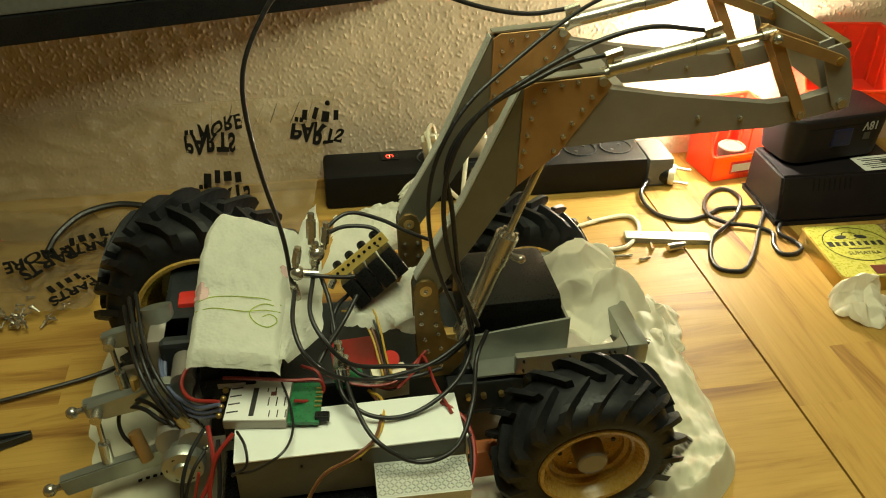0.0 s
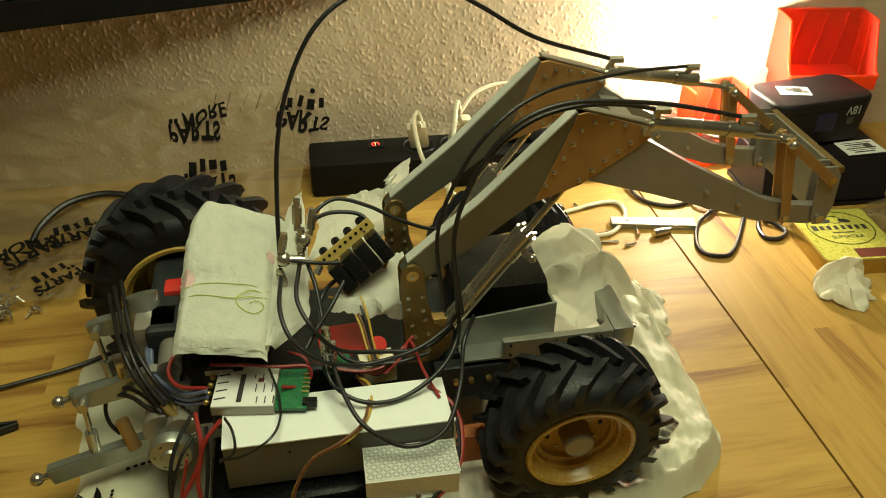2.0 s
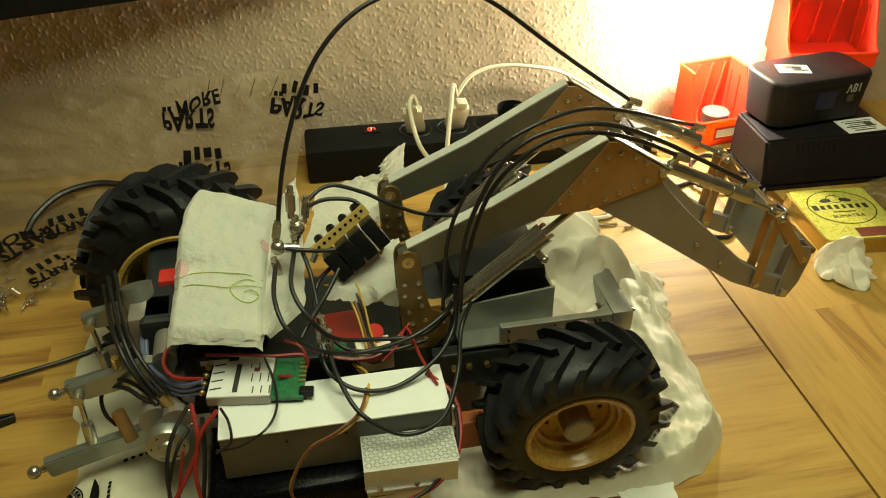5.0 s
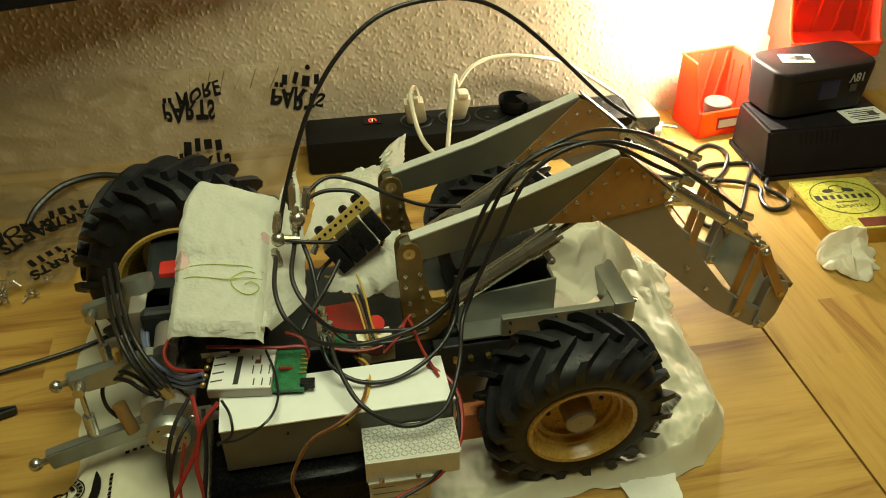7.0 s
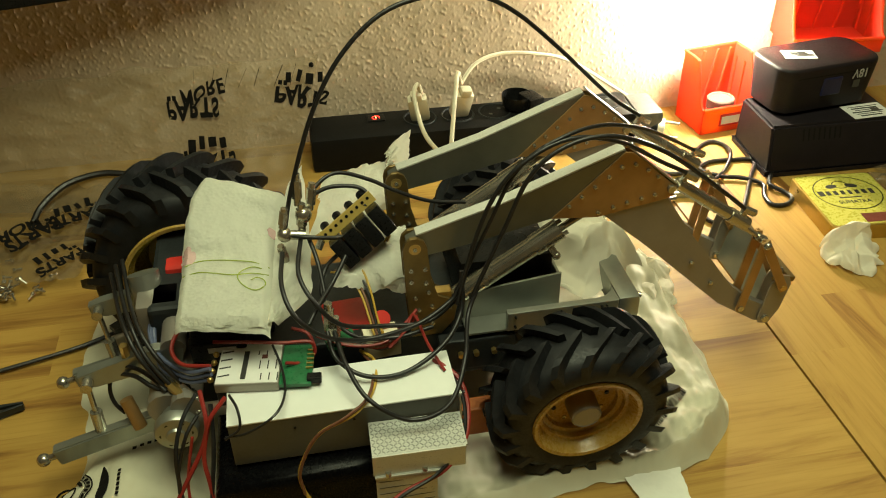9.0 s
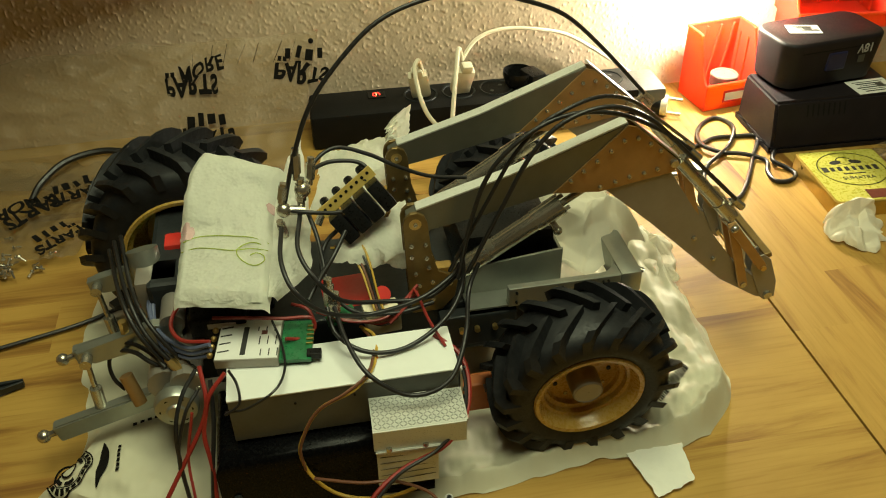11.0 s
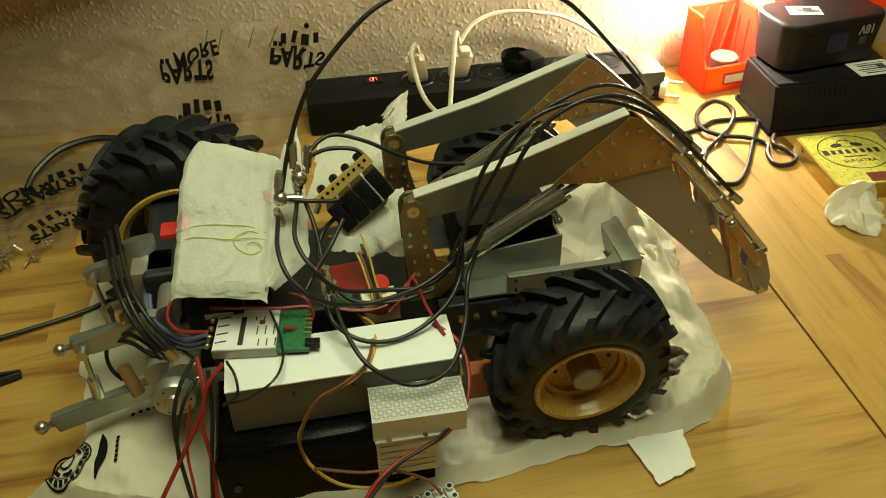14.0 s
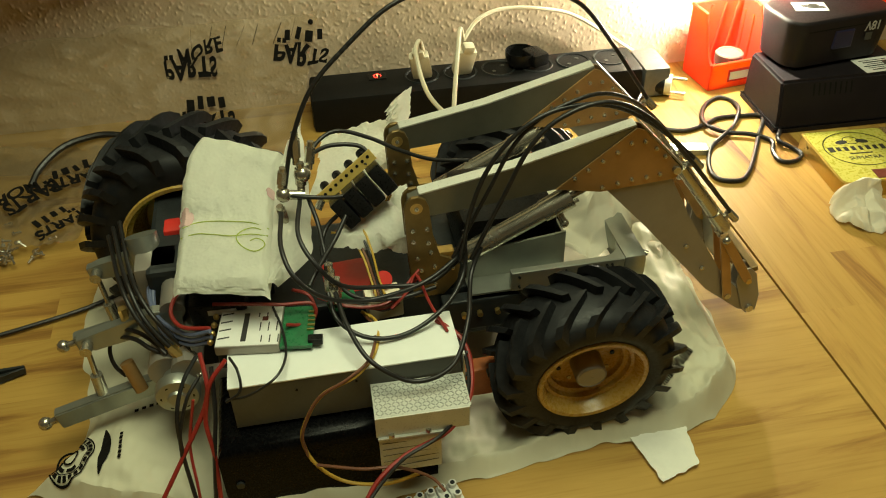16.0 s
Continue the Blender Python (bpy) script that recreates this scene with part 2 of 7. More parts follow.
def prism(bm, outline, y0, y1, bevel=0.0):
    """An outline in x and z, thick from y0 to y1."""
    a = [bm.verts.new((x, y0, z)) for x, z in outline]
    b = [bm.verts.new((x, y1, z)) for x, z in outline]
    bm.faces.new(a), bm.faces.new(b[::-1])
    n = len(a)
    for i in range(n):
        bm.faces.new((a[i], a[(i + 1) % n], b[(i + 1) % n], b[i]))
    if bevel:
        loops = [e for e in bm.edges if e.verts[0] in a and e.verts[1] in a] + [e for e in bm.edges if e.verts[0] in b and e.verts[1] in b]
        bmesh.ops.bevel(bm, geom=loops, offset=bevel, segments=1, affect="EDGES")
    return bm


def lathe(bm, profile, seg=48):
    """Rings of (radius, y) turned round the y axis."""
    rings = []
    for r, y in profile:
        rings.append([bm.verts.new((r * math.cos(2 * math.pi * i / seg), y, r * math.sin(2 * math.pi * i / seg))) for i in range(seg)])
    for p, q in zip(rings, rings[1:]):
        for i in range(seg):
            bm.faces.new((p[i], p[(i + 1) % seg], q[(i + 1) % seg], q[i]))
    return bm


def spline(points, n):
    """n + 1 points evenly spread along a smooth line through the given ones."""
    p = [Vector(q) for q in points]
    p = [p[0] * 2 - p[1]] + p + [p[-1] * 2 - p[-2]]
    fine = []
    for i in range(1, len(p) - 2):
        a, b, c, d = p[i - 1 : i + 3]
        for k in range(16):
            t = k / 16
            fine.append(0.5 * (2 * b + (c - a) * t + (2 * a - 5 * b + 4 * c - d) * t * t + (3 * b - a - 3 * c + d) * t ** 3))
    fine.append(p[-2])
    far = [0.0]
    for a, b in zip(fine, fine[1:]):
        far.append(far[-1] + (b - a).length)
    out, j = [], 0
    for k in range(n + 1):
        s = far[-1] * k / n
        while j < len(far) - 2 and far[j + 1] < s:
            j += 1
        w = (s - far[j]) / max(1e-9, far[j + 1] - far[j])
        out.append(fine[j].lerp(fine[j + 1], min(1.0, max(0.0, w))))
    return out


def tube(bm, points, r, n=0, seg=8):
    line = spline(points, n or max(8, 6 * (len(points) - 1)))
    up, rings = Vector((0.3, 0.5, 0.81)), []
    for i, c in enumerate(line):
        d = (line[min(i + 1, len(line) - 1)] - line[max(i - 1, 0)]).normalized()
        s = d.cross(up)
        s = s.normalized() if s.length > 1e-4 else d.orthogonal().normalized()
        u = s.cross(d)
        up = u
        rings.append([bm.verts.new(c + r * (math.cos(2 * math.pi * k / seg) * s + math.sin(2 * math.pi * k / seg) * u)) for k in range(seg)])
    for p, q in zip(rings, rings[1:]):
        for k in range(seg):
            bm.faces.new((p[k], p[(k + 1) % seg], q[(k + 1) % seg], q[k]))
    bm.faces.new(rings[0][::-1]), bm.faces.new(rings[-1])
    return bm


def bm_new():
    return bmesh.new()


def sheet(bm, nx, ny, place, thick=0.0):
    """A grid of (nx, ny) cells; place(u, v) gives each point, u and v from 0 to 1."""
    g = [[bm.verts.new(place(i / nx, j / ny)) for i in range(nx + 1)] for j in range(ny + 1)]
    for j in range(ny):
        for i in range(nx):
            bm.faces.new((g[j][i], g[j][i + 1], g[j + 1][i + 1], g[j + 1][i]))
    if thick:
        bmesh.ops.solidify(bm, geom=bm.faces[:], thickness=thick)
    return bm


def letters(text, height, material, parent, m, name="lettering", label="", bold=0.0, warp=0.0):
    cu = bpy.data.curves.new("letters", "FONT")
    cu.body, cu.size, cu.extrude, cu.align_x, cu.align_y = text, height, 0.00012, "CENTER", "CENTER"
    cu.offset = bold * height
    tmp = bpy.data.objects.new("letters", cu)
    me = bpy.data.meshes.new_from_object(tmp)
    bpy.data.objects.remove(tmp)
    for v in me.vertices:
        q = Vector((v.co.x / height * 0.9, v.co.y / height * 0.9, len(text) + m.translation.x * 50))
        v.co.x += warp * height * noise.noise(q)
        v.co.y += warp * height * (noise.noise(q + Vector((7, 2, 4))) + 0.6 * noise.noise(q * 2.3))
    me.materials.append(material)
    ob = new(name, me)
    ob.matrix_basis = m
    ob.parent = parent
    if label:
        tagged(ob, label=label)
    return ob


# ---- setting ----
SEAM = 0.410


def worktops():
    rnd = random.Random(4)
    for side, x0, x1, y0, y1 in (("left", -1.1, SEAM - 0.0012, -0.25, 1.0), ("right", SEAM + 0.0012, 1.5, -0.25, 1.0)):
        base = part("table_top", box(bm_new(), (x1 - x0, y1 - y0, 0.024), ((x0 + x1) / 2, (y0 + y1) / 2, -0.016)), BLACK_MATT)
        tagged(base, "oiled beech worktop of glued staves, lightly worn", "table top", kind="structure")
        along_x = side == "left"
        a0, a1, b0, b1 = (x0, x1, y0, y1) if along_x else (y0, y1, x0, x1)
        wide, b = 0.072, b0
        while b < b1 - 1e-4:
            w = min(wide, b1 - b)
            a = a0 - rnd.random() * 0.3
            while a < a1:
                l = rnd.uniform(0.34, 0.6)
                s, e = max(a, a0), min(a + l, a1)
                a += l
                if e - s < 0.01:
                    continue
                bm = bm_new()
                size = (e - s - 0.00005, w - 0.00005, 0.012)
                at = ((s + e) / 2, b + w / 2, -0.006)
                if not along_x:
                    size, at = (size[1], size[0], size[2]), (at[1], at[0], at[2])
                box(bm, size, (0, 0, 0))
                ob = part("stave", bm, WOOD_X if along_x else WOOD_Y, base)
                ob.location = at
            b += w
    return base


def wall():
    """The plaster's drops stand out of the wall; a coarse slab carries on past them."""
    bm = bm_new()
    nx, nz, x0, x1, z0, z1 = 1000, 260, -0.42, 0.86, -0.01, 0.31
    rnd = random.Random(2)
    def place(u, v):
        x, z = x0 + (x1 - x0) * u, z0 + (z1 - z0) * v
        q = Vector((x * 270, z * 205 + x * 60, 0.0))
        n = noise.noise(q) + 0.45 * noise.noise(q * 2.2 + Vector((9, 4, 2)))
        h = max(0.0, n - 0.19)
        return (x, 1.0 - 0.0011 * min(1.0, h * 1.8) ** 0.8 - 0.0006 * noise.noise(q * 0.2), z)
    sheet(bm, nx, nz, place)
    ob = tagged(part("wall_back", bm, PLASTER, None, smooth=True), "off-white wall in rough dripped plaster behind the table", "wall", kind="structure")
    for f in ob.data.polygons:
        f.use_smooth = True
    slab = bm_new()
    box(slab, (6.0, 0.1, 3.2), (0, 1.055, 0.85))
    tagged(part("wall_core", slab, PLASTER), "off-white plaster wall carrying on past the table", "wall", kind="structure")


def room():
    for name, size, at in (("wall_left", (0.1, 4.0, 3.2), (-2.5, -0.9, 0.85)), ("wall_right", (0.1, 4.0, 3.2), (2.6, -0.9, 0.85)), ("wall_front", (5.2, 0.1, 3.2), (0, -2.9, 0.85)),
                           ("ceiling", (5.2, 4.1, 0.1), (0, -0.9, 2.5)), ("floor", (5.2, 4.1, 0.1), (0, -0.9, -0.8))):
        tagged(part(name, box(bm_new(), size, at), PLASTER if name != "floor" else WOOD_X), "plain dim room surface round the workbench", name.split("_")[0], kind="structure")


# ---- tractor ----
PIVOT = Vector((0.066, 0.0, 0.178))
ARM_Y = (0.500, 0.5925)
END, LINK, TILT, LIFT = Vector((0.2965, 0, -0.1137)), Vector((0.2715, 0, -0.0985)), Vector((0.192, 0, 0.0272)), Vector((0.1345, 0, 0.0135))
LIFT_FOOT = Vector((0.0925, 0, 0.121))


def tyre_bm(R, r, w, lug_h, seg=64):
    """y runs from the outer face (0) to the inner one (w)."""
    bm = bm_new()
    b = R - lug_h
    lathe(bm, [(r - 0.001, 0.006), (r + 0.0015, 0.001), (r + (b - r) * 0.35, -0.0022), (r + (b - r) * 0.7, -0.001), (b - 0.003, 0.0025), (b, 0.008),
               (b + 0.0006, w / 2), (b, w - 0.008), (b - 0.003, w - 0.0025), (r + (b - r) * 0.6, w + 0.001), (r + 0.0015, w - 0.001), (r - 0.001, w - 0.006)], seg)
    return bm


def lug_bm(R, w, lugs, lug_h, side):
    """One tread bar, leaning like half a chevron."""
    bm, b, step = bm_new(), R - lug_h, 2 * math.pi / lugs
    rows = []
    for i in range(7):
        s = i / 6
        y = -0.0022 + s * (w * 0.54)
        y = w - y if side else y
        a = side * step / 2 - step * 1.18 * s ** 0.9
        half = step * (0.17 - 0.035 * s)
        base = b - (0.012 if s == 0 else 0.001)
        top = R - (0.0075 * (1 - s / 0.25) ** 1.6 if s < 0.25 else 0.0)
        rows.append([bm.verts.new((rad * math.cos(a + da), y, rad * math.sin(a + da))) for rad, da in ((base, -half), (top, -half * 0.72), (top, half * 0.72), (base, half))])
    for p, q in zip(rows, rows[1:]):
        for i in range(3):
            bm.faces.new((p[i], p[i + 1], q[i + 1], q[i]))
    bm.faces.new(rows[0]), bm.faces.new(rows[-1])
    return bm


def wheel(parent, at, R, r, w, lugs, lug_h, flip, dish, lean=0.0):
    """A rim dished in steps, its hub and nuts, and a chevron tyre; flip turns the outer face away."""
    hub = empty("wheel", at, 180 if flip else 0, parent)
    hub.matrix_basis = pose(*at, lean, 0, 180 if flip else 0)
    part("tyre", tyre_bm(R, r, w, lug_h), RUBBER, hub, "black chevron-tread rubber tyre, dusty", smooth=True)
    for side in (0, 1):
        first = part("tread_lug", lug_bm(R, w, lugs, lug_h, side), RUBBER, hub)
        for k in range(1, lugs):
            ob = new("tread_lug", first.data)
            ob.parent = hub
            ob.matrix_basis = pose(0, 0, 0, 0, 360 / lugs * k, 0)
    bm = bm_new()
    lathe(bm, [(r * 0.30, dish + 0.004), (r * 0.72, dish + 0.004), (r * 0.80, w * 0.62), (r * 0.88, w * 0.70), (r * 0.89, w - 0.006), (r - 0.0025, w - 0.003), (r - 0.0015, w + 0.0008), (r + 0.0015, w + 0.0012), (r + 0.0025, w - 0.0006), (r + 0.0005, w - 0.004), (r - 0.001, w * 0.8), (r + 0.0012, 0.0035), (r + 0.0022, 0.0005), (r + 0.001, -0.0012), (r - 0.0018, -0.0006), (r - 0.003, 0.003), (r * 0.90, 0.0045), (r * 0.885, dish * 0.42), (r * 0.86, dish * 0.48),
               (r * 0.80, dish * 0.50), (r * 0.785, dish * 0.70), (r * 0.76, dish * 0.74), (r * 0.70, dish * 0.76), (r * 0.685, dish * 0.96), (r * 0.66, dish), (r * 0.30, dish), (r * 0.26, dish - 0.001)], 72)
    part("rim", bm, OCHRE, hub, "ochre painted dished metal rim", smooth=True)
    bm = bm_new()
    lathe(bm, [(r * 0.30, dish + 0.002), (r * 0.29, dish * 0.20), (r * 0.265, dish * 0.14), (r * 0.25, dish * 0.17), (0.0005, dish * 0.17)], 32)
    part("hub_cap", bm, ALU_GREY if not flip else OCHRE, hub, "turned grey hub", smooth=True)
    for k in range(8):
        a = 2 * math.pi * (k + 0.3) / 8
        x, z = r * 0.52 * math.cos(a), r * 0.52 * math.sin(a)
        part("wheel_nut", rod(bm_new(), (x, dish - 0.0012, z), (x, dish + 0.004, z), r * 0.045, seg=6), STEEL if k % 2 else BLACK, hub)
    return hub


def bolt(parent, x, y, z, r=0.0019, toward=-1, material=None):
    bm = rod(bm_new(), (x, y, z), (x, y + toward * 0.0016, z), r, r * 0.9, 10)
    rod(bm, (x, y + toward * 0.0012, z), (x, y + toward * 0.0026, z), r * 0.55, r * 0.45, 6)
    return part("bolt", bm, material or STEEL, parent, smooth=True)


TRACTOR = empty("model_tractor", (0, 0, 0))
tagged(TRACTOR, "half-built bare-metal model tractor with hydraulic front loader, one wheel off", "model tractor")


def chassis():
    t = TRACTOR
    # front frame: two rails, a cross beam with rounded corners
    for y in (0.4795, 0.6105):
        bm = prism(bm_new(), [(0.134, 0.103), (0.222, 0.103), (0.222, 0.1205), (0.134, 0.1205)], y - 0.003, y + 0.003, 0.0006)
        rail = part("front_rail", bm, ALU, t, "silver aluminium front frame rail with bolt holes")
        for x in (0.140, 0.176, 0.192, 0.208, 0.212):
            for z in (0.1075, 0.1165):
                bolt(rail, x, y - 0.003, z, 0.0010, -1, BLACK)
    bm = bm_new()
    box(bm, (0.018, 0.137, 0.022), (0.231, 0.545, 0.110), (0, 0, 0), 0.004)
    for y0, d in ((0.4825, 1), (0.6075, -1)):
        prism_bm = [(0.222, y0), (0.222, y0 + d * 0.016)] + [(0.222 - 0.016 + 0.016 * math.cos(a), y0 + d * (0.016 - 0.016 * math.sin(a))) for a in (0.3, 0.6, 0.9, 1.2, 1.5)]
        low, high = ([bm.verts.new((x, y, z)) for x, y in prism_bm] for z in (0.1035, 0.1200))
        bm.faces.new(low), bm.faces.new(high)
        for k in range(len(low)):
            bm.faces.new((low[k], low[(k + 1) % len(low)], high[(k + 1) % len(low)], high[k]))
    beam = part("front_beam", bm, ALU, t, "silver front cross beam with rounded corners", smooth=True)
    bolt(beam, 0.2405, 0.545, 0.113, 0.0022, -1, BLACK)
    part("towing_pin", rod(bm_new(), (0.237, 0.505, 0.106), (0.250, 0.497, 0.104), 0.0028, 0.0022), STEEL, beam, smooth=True)
    # silver box between the loader posts and the front frame
    bm = prism(bm_new(), [(0.104, 0.104), (0.181, 0.104), (0.181, 0.137), (0.106, 0.129)], 0.497, 0.499, 0.0003)
    box(bm, (0.002, 0.09, 0.030), (0.180, 0.545, 0.119))
    box(bm, (0.078, 0.020, 0.0016), (0.142, 0.488, 0.1035))
    part("engine_cover", bm, ALU, t, "bent silver sheet engine cover")
    bm = bm_new()
    box(bm, (0.076, 0.076, 0.046), (0.141, 0.547, 0.1255), (0, 0, 0), 0.008)
    part("power_pack", bm, BLACK, t, "glossy black shrink-wrapped power pack", smooth=True)
    bm = bm_new()
    box(bm, (0.25, 0.104, 0.05), (0.035, 0.545, 0.075), (0, 0, 0), 0.003)
    box(bm, (0.09, 0.11, 0.10), (-0.085, 0.570, 0.085), (0, 0, 0), 0.004)
    part("chassis_block", bm, BLACK_MATT, t, "dark chassis and gearbox block")
    bm = bm_new()
    box(bm, (0.060, 0.012, 0.030), (0.112, 0.484, 0.083), (0, 0, 0), 0.002)
    axle = part("side_plate", bm, BLACK_MATT, t, "dark side plate with brass standoffs")
    for x in (0.098, 0.110, 0.124):
        part("standoff", rod(bm_new(), (x, 0.478, 0.086), (x, 0.474, 0.086), 0.0023, seg=6), BRASS, axle)
    bm = rod(bm_new(), (0.1805, 0.44, 0.0655), (0.1805, 0.65, 0.0655), 0.009)
    box(bm, (0.022, 0.10, 0.022), (0.1805, 0.545, 0.0655), (0, 0, 0), 0.004)
    part("front_axle", bm, BLACK_MATT, t, "dark front axle")
    bm = rod(bm_new(), (-0.105, 0.452, 0.094), (-0.105, 0.62, 0.094), 0.011)
    part("rear_axle", bm, ALU_GREY, t, "grey rear axle tube")
    bm = bm_new()
    lathe(bm, [(0.0005, 0.0), (0.006, 0.0), (0.007, 0.002), (0.0145, 0.003), (0.0155, 0.005), (0.0155, 0.012), (0.011, 0.014), (0.011, 0.03)], 36)
    put(bm, bm.verts, pose(-0.114, 0.440, 0.079))
    hub = part("bare_hub", bm, ALU, t, "bare turned aluminium wheel hub without its wheel", smooth=True)
    for k in range(6):
        a = k * math.pi / 3
        part("stud", rod(bm_new(), (-0.114 + 0.0105 * math.cos(a), 0.4425, 0.079 + 0.0105 * math.sin(a)), (-0.114 + 0.0105 * math.cos(a), 0.4455, 0.079 + 0.0105 * math.sin(a)), 0.0014), BLACK, hub)
    # long white cover box on the near side, and the black tank and step below it
    bm = bm_new()
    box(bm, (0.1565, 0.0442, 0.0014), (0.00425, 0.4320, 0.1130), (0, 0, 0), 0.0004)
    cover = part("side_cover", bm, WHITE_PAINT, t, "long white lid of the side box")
    # The sides are darker than the lid: their shade is painted into the grey.
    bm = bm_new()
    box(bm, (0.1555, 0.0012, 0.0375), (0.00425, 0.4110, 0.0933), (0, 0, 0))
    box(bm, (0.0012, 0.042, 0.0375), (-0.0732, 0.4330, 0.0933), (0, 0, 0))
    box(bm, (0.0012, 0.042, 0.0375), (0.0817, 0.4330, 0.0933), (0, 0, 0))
    sides = part("box_side", bm, SHADE_SCRATCH_GREY, t, "folded sides of the long box, shade painted into their dark grey")
    for x in (-0.030, 0.010):
        part("rivet", rod(bm_new(), (x, 0.4105, 0.103), (x, 0.4097, 0.103), 0.0009, seg=8), BLACK, sides)
    bm = box(bm_new(), (0.0016, 0.022, 0.040), (0.0850, 0.4260, 0.0880))
    end = part("end_plate", bm, WHITE_PAINT, t, "white end plate with dark screws")
    for z in (0.105, 0.096, 0.084, 0.076):
        part("screw", rod(bm_new(), (0.0855, 0.4185, z), (0.0885, 0.4185, z), 0.0016, seg=8), BLACK, end)
    bm = bm_new()
    box(bm, (0.150, 0.076, 0.062), (-0.014, 0.433, 0.040), (0, 0, 0))
    edges = [e for e in bm.edges if all(v.co.z > 0.06 for v in e.verts)]
    bmesh.ops.bevel(bm, geom=edges, offset=0.012, segments=5, affect="EDGES", profile=0.5)
    tank = part("tank", bm, TANK, t, "glossy black tank low on the side", smooth=True)
    part("tank_bolt", rod(bm_new(), (-0.078, 0.3955, 0.034), (-0.078, 0.3930, 0.034), 0.003, seg=8), BLACK_MATT, tank)
    bm = bm_new()
    box(bm, (0.064, 0.030, 0.0014), (0.0505, 0.3945, 0.0965), (0, 0, -1.5))
    box(bm, (0.063, 0.0014, 0.020), (0.0495, 0.3795, 0.0870), (4, 0, -1.5))
    step = part("step_plate", bm, STEP, t, "bent aluminium step with raised tread pattern")
    bar = box(bm_new(), (0.0026, 0.0007, 0.0004), (0, 0, 0))
    first = part("tread_bar", bar, ALU, step)
    for i in range(22):
        for j in range(10):
            ob = first if i == j == 0 else new("tread_bar", first.data)
            ob.parent = step
            ob.matrix_basis = pose(0.0205 + i * 0.00286, 0.3822 + j * 0.0028 - 0.0004 * i * 0.15, 0.0973, 0, 0, 43 if (i + j) % 2 else -47)
    bm = bm_new()
    box(bm, (0.042, 0.0014, 0.038), (0.0405, 0.3805, 0.0580), (2, 0, -1.5))
    box(bm, (0.044, 0.007, 0.0014), (0.0410, 0.3815, 0.0760), (0, 0, -1.5))
    low = part("lower_step", bm, STEP, t, "lower aluminium step plate, scratched")
    for x in (0.028, 0.053):
        part("nut", rod(bm_new(), (x, 0.3795, 0.0767), (x, 0.3795, 0.0800), 0.0022, seg=6), STEEL, low)
    for k in range(5):
        part("scratch", box(bm_new(), (0.038, 0.0003, 0.0005), (0.0405, 0.3796, 0.046 + 0.006 * k), (0, 1.0 * k - 2, 0)), SHADE_SCRATCH_GREY, low)
    bm = box(bm_new(), (0.030, 0.014, 0.028), (0.103, 0.455, 0.040), (0, 0, 0), 0.002)
    part("rust_bracket", bm, surface("orange_primer", (0.42, 0.12, 0.03), 0.6), t, "orange primed bracket behind the front wheel")


def posts():
    for y in ARM_Y:
        for dy in (-0.0075, 0.0045):
            bm = prism(bm_new(), [(0.0585, 0.178), (0.0600, 0.1835), (0.0640, 0.1875), (0.0690, 0.1880), (0.0740, 0.1850), (0.0765, 0.1790), (0.0790, 0.150), (0.0835, 0.133), (0.0950, 0.128), (0.0985, 0.122),
                                  (0.0960, 0.108), (0.0860, 0.096), (0.0630, 0.096), (0.0600, 0.140)], y + dy, y + dy + 0.003, 0.0004)
            p = part("loader_post", bm, OLIVE, TRACTOR, "olive-brown brass loader post plate")
            if dy < 0:
                for x, z in ((0.0675, 0.1785), (0.0640, 0.160), (0.0745, 0.160), (0.0640, 0.150), (0.0750, 0.1475), (0.0665, 0.134), (0.0765, 0.1385), (0.0690, 0.1225), (0.0790, 0.1245), (0.0700, 0.110), (0.0790, 0.108), (0.0925, 0.1215)):
                    bolt(p, x, y + dy, z, 0.0018)
        part("pivot_pin", rod(bm_new(), (0.0675, y - 0.008, 0.1785), (0.0675, y + 0.008, 0.1785), 0.0045), BRASS, TRACTOR, smooth=True)
        bm = box(bm_new(), (0.014, 0.009, 0.006), (0.088, y, 0.131), (0, 0, 0), 0.001)
        part("foot_clevis", bm, BRASS, TRACTOR, "brass cylinder clevis")


ARMS, LIFT_BODY, LIFT_ROD, TILT_BODY, TILT_ROD, LINK_A, LINK_B = [], [], [], [], [], [], []


